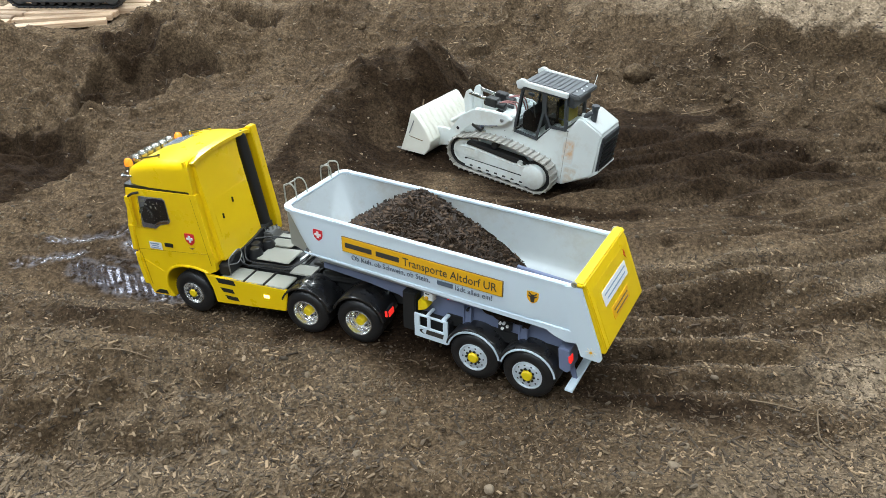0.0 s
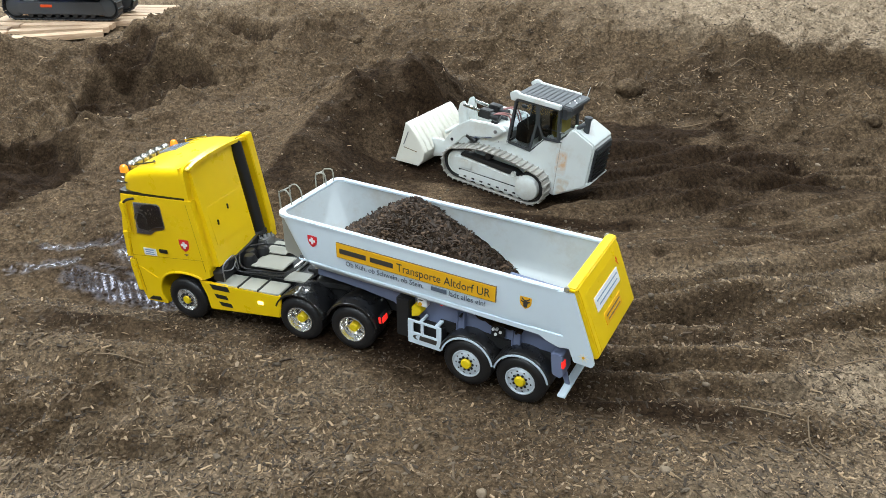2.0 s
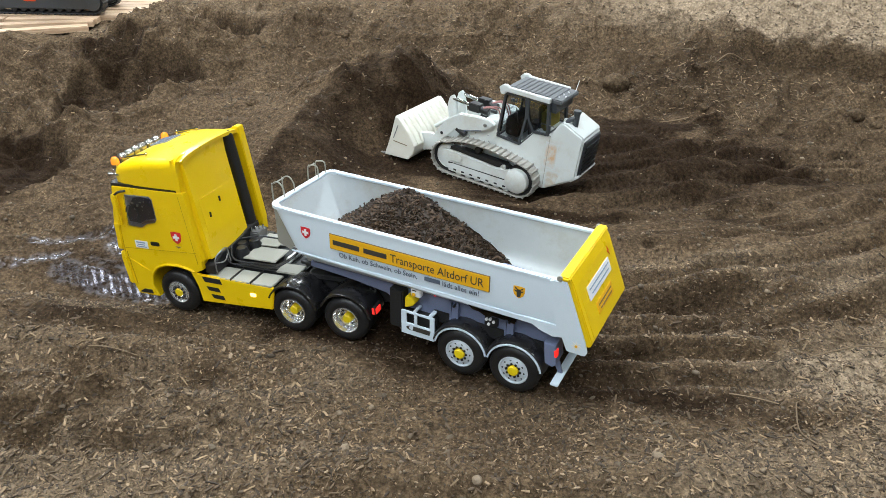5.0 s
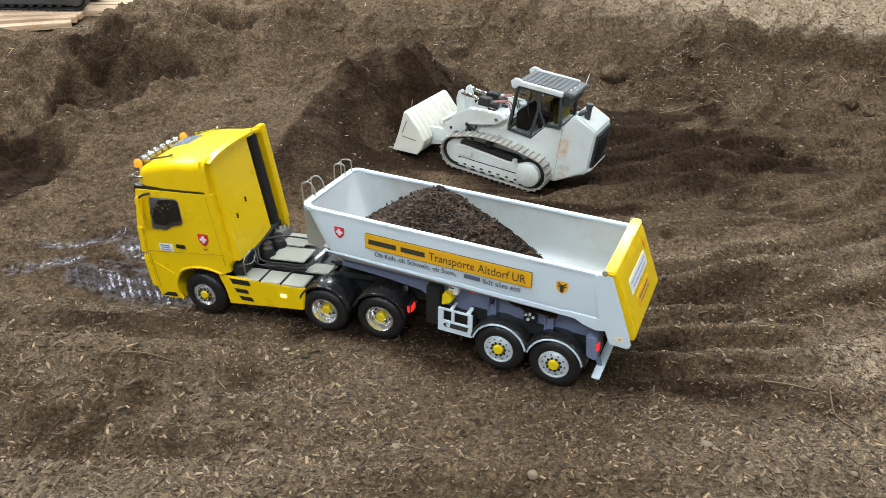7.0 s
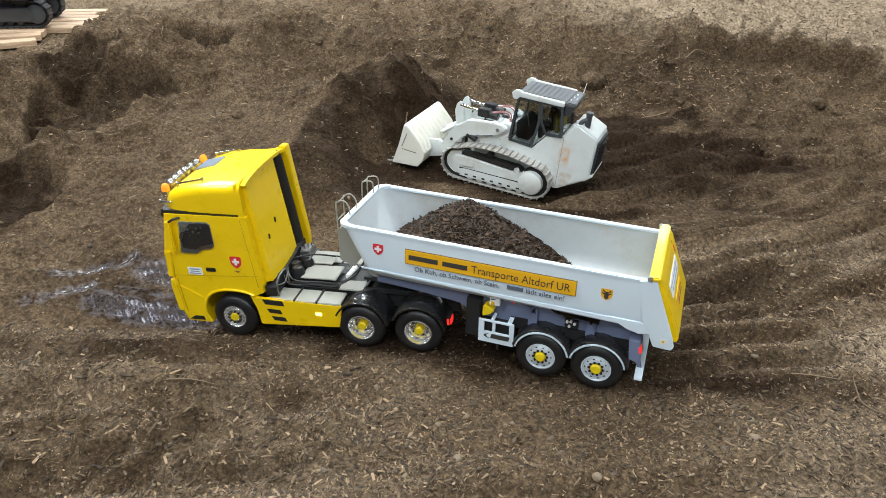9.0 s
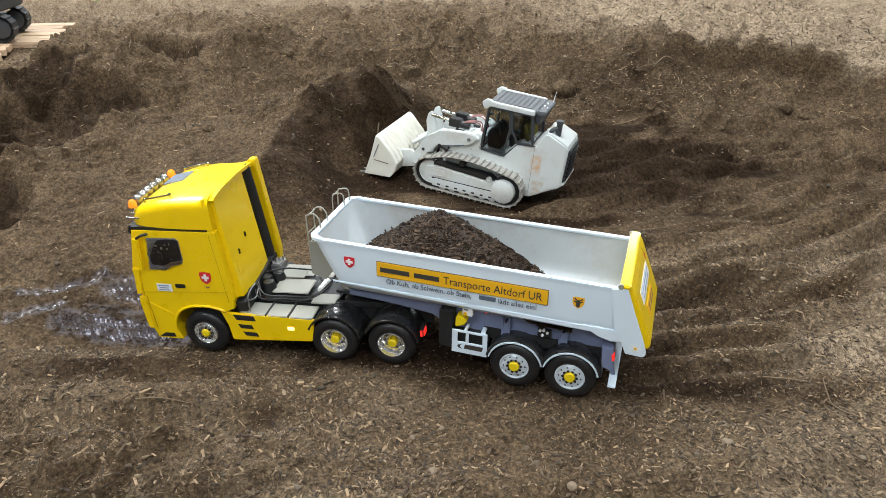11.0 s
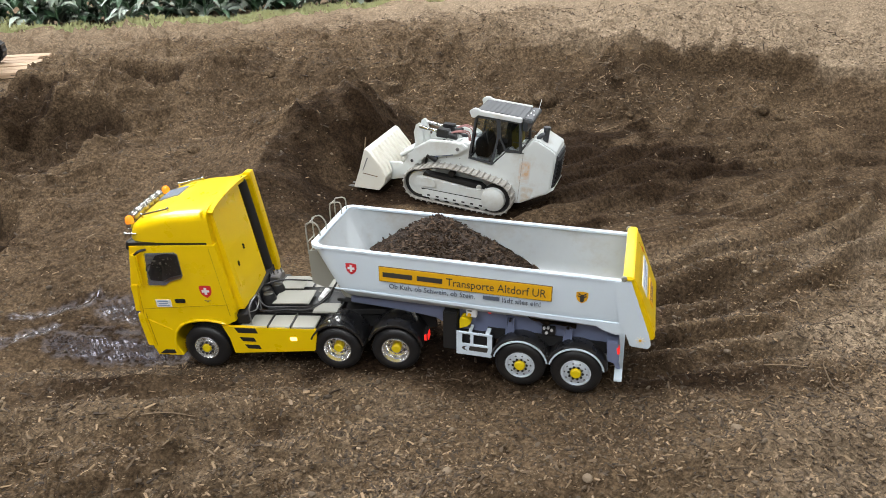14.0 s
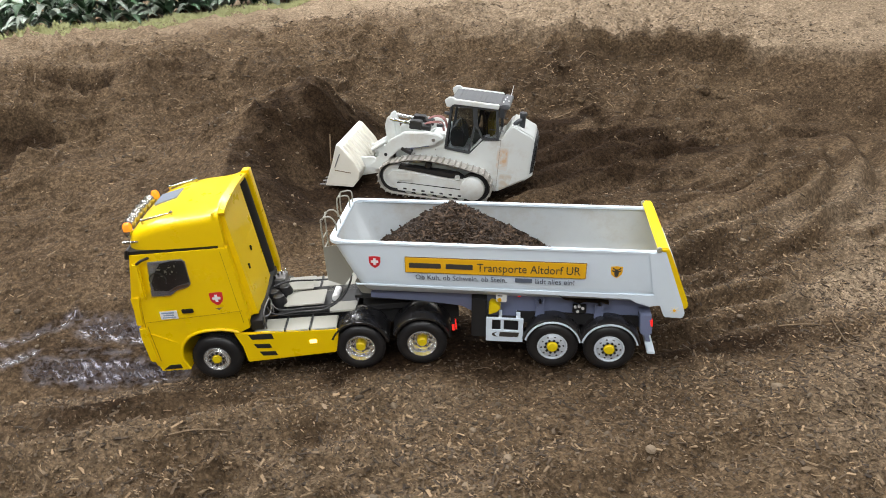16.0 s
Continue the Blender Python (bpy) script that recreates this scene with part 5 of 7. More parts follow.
def bed_x(u, z, inset=0.0):
    front = -0.3555 + (0.217 - z) * 0.52 + inset
    rear = 0.152 + (0.217 - z) * 0.42
    return front + (rear - front) * u


def bed_shell(shrink, inset):
    half = bed_ring(shrink)
    line = [(-y, z) for y, z in half] + [(y, z) for y, z in reversed(half[:-1])]
    bm = bmesh.new()
    rings = [[bm.verts.new((bed_x(u, z, inset), y * squeeze, z)) for y, z in line] for u, squeeze in [(0.0, 0.79), (0.004, 0.875), (0.012, 0.94), (0.026, 0.985), (0.045, 1.0)] + [(0.1 * k, 1.0) for k in range(1, 11)]]
    for p, q in zip(rings, rings[1:]):
        for k in range(len(p) - 1):
            bm.faces.new((p[k], p[k + 1], q[k + 1], q[k]))
    bm.faces.new(rings[0])
    return bm


body = part("bed", bed_shell(0.0, 0.0), WHITE_BED, trailer, "white painted half-pipe bed", 50)
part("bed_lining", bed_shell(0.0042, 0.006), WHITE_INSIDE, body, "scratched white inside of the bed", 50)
# rim all round with rounded corners in front
bm = bmesh.new()
for s in (-1, 1):
    box(-0.337, 0.152, *sorted((s * 0.0805, s * 0.0882)), 0.2130, 0.2185, 0.0012, bm=bm)
box(-0.3585, -0.3480, -0.0700, 0.0700, 0.2130, 0.2185, 0.0012, bm=bm)
for s in (-1, 1):
    prism([(-0.3585, s * 0.0690), (-0.3565, s * 0.0770), (-0.3520, s * 0.0835), (-0.3450, s * 0.0872), (-0.3360, s * 0.0882), (-0.3360, s * 0.0805), (-0.3420, s * 0.0775), (-0.3465, s * 0.0730), (-0.3480, s * 0.0690)], 0.2131, 0.2184, "z", bm=bm)
part("bed_rim", bm, WHITE_BED, body)
# crease along the side and lower flange
for s in (-1, 1):
    y0, y1 = sorted((s * 0.0850, s * 0.0870))
    part("bed_flange", prism([(-0.318, 0.1445), (-0.316, 0.141), (0.122, 0.134), (0.146, 0.139), (0.146, 0.1435)], y0, y1, round_by=0.0008), WHITE_BED, body)
    plate = part("rear_cheek", prism([(0.135, 0.2170), (0.1600, 0.2200), (0.1960, 0.1290), (0.2010, 0.1120), (0.1970, 0.1050), (0.1700, 0.1060), (0.1600, 0.1290), (0.1480, 0.1490)], *sorted((s * 0.0852, s * 0.0892)), round_by=0.0012), WHITE_BED, body, "white rear cheek plate")
    part("flange_tip", prism([(0.098, 0.1435), (0.166, 0.1435), (0.164, 0.126), (0.146, 0.1225), (0.126, 0.128)], *sorted((s * 0.0825, s * 0.0872)), round_by=0.0006), WHITE_BED, body)
    if s < 0:
        # a small star flower
        bm = bmesh.new()
        for k in range(8):
            a = 2 * math.pi * k / 8
            tip, l, r = (0.0085 * math.cos(a), 0.0085 * math.sin(a)), (0.0035 * math.cos(a - 0.33), 0.0035 * math.sin(a - 0.33)), (0.0035 * math.cos(a + 0.33), 0.0035 * math.sin(a + 0.33))
            prism([(0.184 + q[0], 0.1195 + q[1]) for q in ((0, 0), l, tip, r)], -0.0898, -0.0890, bm=bm)
        flower = part("star_flower", bm, CREAM, plate, "pale star flower sticker")
        part("flower_heart", lathe([(0, -0.0903), (0.0022, -0.0903), (0.0022, -0.089)], 10, m=Matrix.Translation((0.184, 0, 0.1195))), ORANGE, flower)
# tailgate, leaning out towards its foot
gate = part("tailgate", prism([(0.1540, 0.2235), (0.1620, 0.2260), (0.1690, 0.2150), (0.2055, 0.1270), (0.2030, 0.1190), (0.1955, 0.1190), (0.1585, 0.2080)], -0.0845, 0.0905, round_by=0.0015), YELLOW, trailer, "yellow painted tailgate")
part("gate_bar", box(0.1480, 0.1640, -0.0905, 0.0955, 0.2195, 0.2265, 0.0022), YELLOW, gate)
for yy in (-0.0905, 0.0895):
    part("gate_hinge", rod((0.150, yy, 0.2225), (0.150, yy + 0.004, 0.2225), 0.0045, 14), DECK, gate)
tilt = math.atan2(0.0410, 0.0970)
on_gate = Matrix.Translation((0.1875, 0.003, 0.1700)) @ Matrix.Rotation(-tilt, 4, "Y")
bm = box(-0.0010, 0.0006, -0.0770, 0.0770, -0.045, 0.045, 0.001)
bmesh.ops.transform(bm, matrix=on_gate, verts=bm.verts)
part("gate_panel", bm, YELLOW, gate)
for name, dims, colour, lab in (("gate_sign", (0.0006, 0.0016, -0.052, 0.052, 0.004, 0.026), WHITE, "white sign on the tailgate"), ("gate_plate", (0.0006, 0.0016, -0.036, 0.036, -0.026, -0.008), ORANGE, "orange sign on the tailgate")):
    bm = box(*dims)
    bmesh.ops.transform(bm, matrix=on_gate, verts=bm.verts)
    sign = part(name, bm, colour, gate, lab)
    rows = ((-0.046, 0.046, 0.019), (-0.04, 0.042, 0.011)) if name == "gate_sign" else ((-0.030, 0.030, -0.014), (-0.026, 0.028, -0.021))
    for y0, y1, z in rows:
        bm = box(0.0016, 0.0021, y0, y1, z - 0.0010, z + 0.0010)
        bmesh.ops.transform(bm, matrix=on_gate, verts=bm.verts)
        part("printed_line", bm, BLUE_INK if name == "gate_sign" else BROWN, sign)
bm = prism([(0.060, 0.040), (0.064, 0.032), (0.061, 0.032), (0.064, 0.024), (0.056, 0.034), (0.059, 0.034)], 0.0006, 0.0014, "x")
bmesh.ops.transform(bm, matrix=on_gate, verts=bm.verts)
part("gate_sticker", bm, ORANGE_RED, gate)
# lettering of the near side
sign = part("side_sign", box(-0.236, 0.044, -0.0892, -0.0862, 0.1690, 0.1945, 0.0002), ORANGE, body, "orange sign with dark lettering on the bed side")
part("sign_edge", box(-0.2368, 0.0448, -0.0885, -0.0861, 0.1683, 0.1952), BROWN, sign)
bars(sign, -0.0892, [(-0.2300, -0.1800, 0.1815, 0.0085), (-0.1720, -0.1300, 0.1815, 0.0085)], INK)
lettering("Transporte Altdorf UR", 0.0200, INK, sign, Matrix.Translation((-0.1235, -0.0893, 0.1748)) @ NEAR_SIDE, squeeze=0.85)
lettering("Ob Kuh, ob Schwein, ob Stein,", 0.0125, SLOGAN, body, Matrix.Translation((-0.2210, -0.0874, 0.1560)) @ NEAR_SIDE, squeeze=0.93)
part("printed_word", box(-0.0640, -0.0375, -0.0876, -0.0860, 0.1570, 0.1635), SLOGAN, body)
lettering("lädt alles ein!", 0.0125, SLOGAN, body, Matrix.Translation((-0.0335, -0.0874, 0.1560)) @ NEAR_SIDE, squeeze=0.95)
red = shield(body, -0.2850, 0.1840, -0.0864, 0.0185, RED, "red_shield", "red shield with a white cross")
cross_on(red, -0.2850, 0.1845, -0.0870, 0.0118)
crest = shield(body, 0.0905, 0.1820, -0.0862, 0.0180, ORANGE, "yellow_shield", "yellow shield with a black bull's head")
part("bull_head", prism([(0.0905 + 1.15 * p, 0.1815 + 1.15 * q) for p, q in ((-0.0026, 0.002), (-0.0062, 0.0030), (-0.0056, 0.0012), (-0.0030, 0.0000), (-0.0026, -0.004), (-0.0018, -0.0068), (0.0018, -0.0068), (0.0026, -0.004), (0.0030, 0.0000), (0.0056, 0.0012), (0.0062, 0.0030), (0.0026, 0.002), (0.002, 0.0042), (-0.002, 0.0042))], -0.0874, -0.0867), INK, crest)
for side in (-1, 1):
    part("bull_horn", prism([(0.0905 + side * p, 0.1815 + q) for p, q in ((0.0022, 0.0036), (0.0058, 0.0052), (0.0066, 0.0086), (0.0042, 0.0068), (0.0020, 0.0052))], -0.0874, -0.0867), INK, crest)
# heap of load
load_n = 90
lx, ly = np.meshgrid(np.linspace(-0.315, 0.085, load_n), np.linspace(-0.0800, 0.0800, 40))
peak = np.maximum(0, 1 - np.abs((lx + 0.178) / np.where(lx < -0.178, 0.155, 0.205)) ** 1.15)
lz = 0.122 + 0.108 * peak * (0.80 + 0.20 * np.cos(np.clip((ly - 0.02) / 0.085, -1, 1) * 1.5)) + 0.0035 * lattice(lx * 70, ly * 70, 11) + 0.0025 * lattice(lx * 150, ly * 150, 12)
verts = np.stack([lx.ravel(), ly.ravel(), lz.ravel()], 1)
ids = np.arange(lx.size).reshape(lx.shape)
mesh = bpy.data.meshes.new("load")
mesh.from_pydata(verts, [], np.stack([ids[:-1, :-1], ids[:-1, 1:], ids[1:, 1:], ids[1:, :-1]], -1).reshape(-1, 4))
mesh.materials.append(SOIL_LOAD)
mesh.shade_smooth()
load = tagged(new("bark_mould_load", mesh), "heap of dark bark mould in the trailer bed", "soil", kind="stuff")
load.matrix_world = trailer.matrix_world
# frame
bm = bmesh.new()
for s in (-1, 1):
    y0, y1 = sorted((s * 0.052, s * 0.060))
    prism([(-0.300, 0.113), (-0.300, 0.103), (-0.215, 0.100), (-0.150, 0.094), (-0.115, 0.076), (-0.07, 0.076), (0.150, 0.0805), (0.152, 0.116), (0.120, 0.130), (-0.05, 0.137), (-0.12, 0.135), (-0.20, 0.118)], y0, y1, round_by=0.001, bm=bm)
for xx in (-0.28, -0.1, 0.05, 0.14):
    box(xx, xx + 0.008, -0.053, 0.053, 0.085, 0.105, bm=bm) if xx > -0.2 else box(xx, xx + 0.008, -0.053, 0.053, 0.1, 0.112, bm=bm)
part("frame", bm, GREY_BLUE, trailer, "blue grey painted steel frame")
for s in (-1, 1):
    for xx in (-0.022, 0.072):
        bracket = part("axle_bracket", prism([(xx - 0.008, 0.082), (xx - 0.004, 0.112), (xx + 0.004, 0.112), (xx + 0.008, 0.082)], *sorted((s * 0.0600, s * 0.0660)), round_by=0.001), GREY_BLUE, trailer)
        for side in (-1, 1):
            part("bracket_post", box(xx + side * 0.006 - 0.0012, xx + side * 0.006 + 0.0012, *sorted((s * 0.0600, s * 0.0685)), 0.080, 0.118, 0.0004), GREY_BLUE, bracket)
        part("bracket_pin", rod((xx, s * 0.06, 0.111), (xx, s * 0.069, 0.111), 0.0022), BLACK, bracket)
    part("bracket_cross", box(0.030, 0.052, *sorted((s * 0.0600, s * 0.0660)), 0.093, 0.108, 0.001), BLACK_MATT, trailer)
    bm = bmesh.new()
    for xx, zz in ((0.034, 0.105), (0.040, 0.1065), (0.046, 0.103), (0.038, 0.097)):
        rod((xx, s * 0.064, zz), (xx, s * 0.069, zz), 0.0024, 10, bm)
    part("valve", bm, WHITE, trailer, "small white valves on the frame")
    # dark strip along the frame, behind the mudguards
    part("spring_beam", box(-0.060, 0.150, *sorted((s * 0.0602, s * 0.0640)), 0.070, 0.0905, 0.001), BLACK_MATT, trailer, "matt black strip behind the mudguards")
    part("brake_arm", rod((0.140, s * 0.060, 0.098), (0.140, s * 0.073, 0.098), 0.0055, 16), BLACK_MATT, trailer)
for xx in (0.0, 0.091):
    part("axle", rod((xx, -0.06, 0.0415), (xx, 0.06, 0.0415), 0.006), BLACK_MATT, trailer)
    for s in (-1, 1):
        part("axle_arm", prism([(xx - 0.028, 0.082), (xx - 0.02, 0.082), (xx + 0.012, 0.050), (xx + 0.012, 0.034), (xx - 0.006, 0.034)], *sorted((s * 0.038, s * 0.050)), round_by=0.001), BLACK_MATT, trailer)
        wheel(trailer, xx, s * 0.0880, 0.0415, s, 0.030, "trailer", 11 + xx * 90)
        mud = part("mudguard", guard(0.0490, *sorted((s * 0.0480, s * 0.0880)), 12, 168, lip=0.0045, cx=xx, cz=0.0425), GLOSS_BLACK, trailer, "glossy black mudguard")
        part("guard_trim", guard(0.0447, *sorted((s * 0.0884, s * 0.0891)), 12, 168, lip=0.0001, cx=xx, cz=0.0425), WHITE_BED, mud, "thin white trim")
# side box panel with two windows, chock and control box
for s in (-1, 1):
    y0, y1 = sorted((s * 0.0810, s * 0.0840))
    panel = part("side_panel", box(-0.108, -0.048, y0, y1, 0.0440, 0.0660, 0.0008), WHITE_BED, trailer, "white side panel with two openings")
    bm = bmesh.new()
    box(-0.108, -0.048, y0, y1, 0.0845, 0.0885, 0.0006, bm=bm)
    for x0, x1 in ((-0.108, -0.0985), (-0.0845, -0.0795), (-0.0560, -0.048)):
        box(x0, x1, y0 + 0.0002, y1 - 0.0002, 0.0640, 0.0855, bm=bm)
    part("panel_bars", bm, WHITE_BED, panel)
    part("panel_backing", box(-0.107, -0.049, *sorted((s * 0.0600, s * 0.0740)), 0.046, 0.080, 0.001), BLACK_MATT, panel)
    yy = -0.0846 if s < 0 else 0.0840
    part("panel_mark", prism([(-0.0970, 0.0600), (-0.0900, 0.0625), (-0.0935, 0.0595), (-0.0935, 0.0565), (-0.0890, 0.0530), (-0.0955, 0.0545), (-0.0985, 0.0575)], yy, yy + 0.0006), INK, panel)
    part("panel_mark", prism([(-0.0870, 0.0540), (-0.0850, 0.0625), (-0.0540, 0.0625), (-0.0560, 0.0540)], yy, yy + 0.0006), INK, panel)
    part("panel_bracket", box(-0.060, -0.053, *sorted((s * 0.050, s * 0.082)), 0.086, 0.0895, 0.0006), WHITE_BED, panel)
    part("panel_bracket", box(-0.088, -0.083, *sorted((s * 0.050, s * 0.082)), 0.086, 0.0895, 0.0006), WHITE_BED, panel)
    part("tool_box", box(-0.132, -0.108, *sorted((s * 0.045, s * 0.080)), 0.048, 0.120, 0.002), BLACK_MATT, trailer, "black valve box")
    chock = part("wheel_chock", prism([(-0.104, 0.0900), (-0.104, 0.1090), (-0.100, 0.1130), (-0.091, 0.1105), (-0.085, 0.1030), (-0.091, 0.0960)], *sorted((s * 0.062, s * 0.0790)), round_by=0.0012), YELLOW_MATT, trailer, "yellow wheel chock")
    control = part("control_box", box(-0.093, -0.076, *sorted((s * 0.068, s * 0.0790)), 0.1150, 0.1310, 0.0012), WHITE, trailer, "white control box")
    part("control_button", lathe([(0, -0.002), (0.003, -0.0018), (0.0034, 0.0)], 14, m=Matrix.Translation((-0.0875, -0.0792 if s < 0 else 0.0805, 0.1195))), ORANGE, control, "orange button")
    part("control_label", box(-0.0905, -0.0830, -0.0796 if s < 0 else 0.079, -0.079 if s < 0 else 0.0796, 0.1262, 0.1280), INK, control)
    part("side_lamp", ball((-0.0560, s * 0.0655, 0.1215), 0.0030, 12), RED_LAMP, trailer, "lit red side lamp")
    flap = part("rear_lamp_board", prism([(0.134, 0.106), (0.152, 0.106), (0.156, 0.072), (0.150, 0.066), (0.138, 0.070)], *sorted((s * 0.050, s * 0.0840)), round_by=0.001), GREY_BLUE, trailer)
    part("tail_lens", prism([(0.1500, 0.097), (0.1545, 0.097), (0.1560, 0.085), (0.1520, 0.085)], *sorted((s * 0.074, s * 0.0848)), round_by=0.0008), RED_LAMP, flap, "lit red tail lamp")
    if s < 0:
        part("underrun_bar", box(0.1510, 0.1635, -0.0890, 0.0890, 0.0365, 0.0405, 0.0008), WHITE_BED, trailer, "white underrun bar across the rear")
    part("bar_bracket", prism([(0.138, 0.074), (0.150, 0.074), (0.160, 0.041), (0.153, 0.041)], *sorted((s * 0.0560, s * 0.0600)), round_by=0.0006), GREY_BLUE, trailer)
# ladder and hand rails at the front of the bed
ladder = part("front_ladder", tube([(-0.372, -0.050, 0.130), (-0.377, -0.050, 0.225), (-0.374, -0.050, 0.238), (-0.362, -0.050, 0.242), (-0.353, -0.050, 0.232), (-0.352, -0.050, 0.215)], 0.0013, 8), DECK, trailer, "thin white ladder at the bed front")
for pts in (((-0.372, -0.022, 0.130), (-0.377, -0.022, 0.225), (-0.374, -0.022, 0.238), (-0.362, -0.022, 0.242), (-0.353, -0.022, 0.232), (-0.352, -0.022, 0.215)),
            ((-0.372, 0.045, 0.200), (-0.372, 0.045, 0.232), (-0.365, 0.045, 0.238), (-0.352, 0.045, 0.238), (-0.350, 0.045, 0.218)), ((-0.372, 0.068, 0.200), (-0.372, 0.068, 0.232), (-0.365, 0.068, 0.238), (-0.352, 0.068, 0.238), (-0.350, 0.068, 0.218)),
            ((-0.372, 0.045, 0.233), (-0.372, 0.068, 0.233)), ((-0.374, -0.05, 0.237), (-0.374, -0.022, 0.237))):
    part("ladder_rail", tube(pts, 0.0012, 8), DECK, ladder)
for zz in (0.145, 0.165, 0.185, 0.205):
    part("ladder_rung", rod((-0.375, -0.050, zz), (-0.375, -0.022, zz), 0.0011, 8), DECK, ladder)
part("ladder_plate", prism([(-0.372, 0.128), (-0.374, 0.190), (-0.342, 0.196), (-0.325, 0.150), (-0.345, 0.120)], -0.0535, -0.0520, round_by=0.0004), DECK, ladder, "pale perspex side plate")
part("front_foot", prism([(-0.318, 0.144), (-0.330, 0.120), (-0.318, 0.100), (-0.270, 0.098), (-0.262, 0.143)], -0.045, 0.045, round_by=0.002), DECK, trailer, "pale hydraulic cover under the bed front")
part("king_pin_plate", box(-0.330, -0.235, -0.05, 0.05, 0.0945, 0.1005, 0.001), BLACK_MATT, trailer)
# ---- crawler loader ----
loader = thing("crawler_loader", "white model crawler loader with lowered bucket, standing on dark bark mould", "model loader", pose(0.1793, 1.7225, -0.0200, 0, 4.63, -33.1))


def track_path(rear, front, carrier, count):
    """Evenly spaced places and headings round a crawler: two end circles and one carrier point above."""
    (rx, rz, rr), (fx, fz, fr), (cx, cz) = rear, front, carrier
    pts = [Vector((fx + (rx - fx) * k / 20, 0.0 + (rz - rr) * k / 20 + (fz - fr) * (1 - k / 20))) for k in range(21)]
    pts += [Vector((rx + rr * math.cos(a), rz + rr * math.sin(a))) for a in [radians(-85 + 165 * k / 14) for k in range(15)]]
    a0, b0, c0 = Vector((rx, rz + rr)), Vector((cx, cz)), Vector((fx, fz + fr))
    for k in range(1, 20):
        t = k / 20
        pts.append(a0 * (1 - t) ** 2 + 2 * t * (1 - t) * (2 * b0 - (a0 + c0) / 2) + c0 * t * t)
    pts += [Vector((fx + fr * math.cos(a), fz + fr * math.sin(a))) for a in [radians(95 + 165 * k / 14) for k in range(15)]]
    total = [0.0]
    for p, q in zip(pts, pts[1:] + pts[:1]):
        total.append(total[-1] + (q - p).length)
    out = []
    for k in range(count):
        d = total[-1] * k / count
        i = max(j for j in range(len(pts)) if total[j] <= d)
        p, q = pts[i], pts[(i + 1) % len(pts)]
        way = (q - p).normalized()
        out.append((p + way * (d - total[i]), way))
    return out, total[-1]


def crawler(parent, y_mid, wide, rear, front, carrier, count, steel, frame_mat, name="track", label=""):
    """One crawler: link chain with single shoes, each with a raised bar."""
    places, length = track_path(rear, front, carrier, count)
    pitch = length / count
    # one endless belt of links under the shoes
    bm = bmesh.new()
    rings = []
    for p, way in places:
        side = Vector((-way.y, way.x))
        rings.append([bm.verts.new((p.x + side.x * q, y_mid + w, p.y + side.y * q)) for q, w in ((0.0012, -wide * 0.22), (0.0060, -wide * 0.22), (0.0060, wide * 0.22), (0.0012, wide * 0.22))])
    for p, q in zip(rings, rings[1:] + rings[:1]):
        for k in range(4):
            bm.faces.new((p[k], p[(k + 1) % 4], q[(k + 1) % 4], q[k]))
    chain = part(name, bm, BLACK_MATT, parent, label)
    bm = box(-pitch * 0.48, pitch * 0.48, -wide / 2, wide / 2, -0.0018, 0.0012, 0.0005, 1)
    prism([(-pitch * 0.44, -0.0018), (-pitch * 0.36, -0.0046), (-pitch * 0.24, -0.0046), (-pitch * 0.12, -0.0018)], -wide / 2, wide / 2, bm=bm)
    first = part("track_shoe", bm, steel, chain)
    for k, (p, way) in enumerate(places):
        shoe = first if k == 0 else new("track_shoe", first.data)
        shoe.parent = chain
        shoe.matrix_local = Matrix.Translation((p.x, y_mid, p.y)) @ Matrix.Rotation(-math.atan2(way.y, way.x), 4, "Y")
    return chain


def ring_frame(outline, inset, low, high, bm=None):
    """A closed frame round a polygon of (x, z), of the given width."""
    pts = [Vector(p) for p in outline]
    n = len(pts)
    inner = []
    for i in range(n):
        a, b, c = pts[i - 1], pts[i], pts[(i + 1) % n]
        d1, d2 = (b - a).normalized(), (c - b).normalized()
        n1, n2 = Vector((-d1.y, d1.x)), Vector((-d2.y, d2.x))
        k = (n1 + n2).normalized()
        inner.append(b + k * inset / max(k.dot(n1), 0.4))
    one = bmesh.new()
    quad = [[one.verts.new((p.x, y, p.y)) for p in line] for line in (pts, inner) for y in (low, high)]
    ol, oh, il, ih = quad
    for i in range(n):
        j = (i + 1) % n
        for f in ((ol[i], ol[j], oh[j], oh[i]), (il[i], ih[i], ih[j], il[j]), (ol[i], il[i], il[j], ol[j]), (oh[i], oh[j], ih[j], ih[i])):
            one.faces.new(f)
    bmesh.ops.recalc_face_normals(one, faces=one.faces)
    return merged(bm, one)


hull = part("hull", prism([(-0.078, 0.050), (-0.082, 0.110), (-0.060, 0.130), (-0.010, 0.136), (0.004, 0.125), (0.064, 0.120), (0.094, 0.158), (0.138, 0.163), (0.156, 0.196), (0.166, 0.199), (0.212, 0.178), (0.217, 0.171), (0.214, 0.078), (0.206, 0.068), (0.140, 0.028), (-0.04, 0.030)], -0.052, 0.052, round_by=0.004), WHITE_LOADER, loader, "white hull and engine hood")
part("hood_seam", box(0.1375, 0.1385, -0.0526, 0.0526, 0.040, 0.160), DECK, hull)
part("primer_patch", prism([(0.130, 0.084), (0.130, 0.146), (0.161, 0.145), (0.161, 0.083)], -0.0523, -0.0515), PRIMER, hull, "orange primer stain on the white hood")
part("brown_smear", prism([(0.140, 0.030), (0.140, 0.080), (0.176, 0.080), (0.168, 0.050)], -0.0523, -0.0515), SMEAR, hull, "brown smear on the white hood")
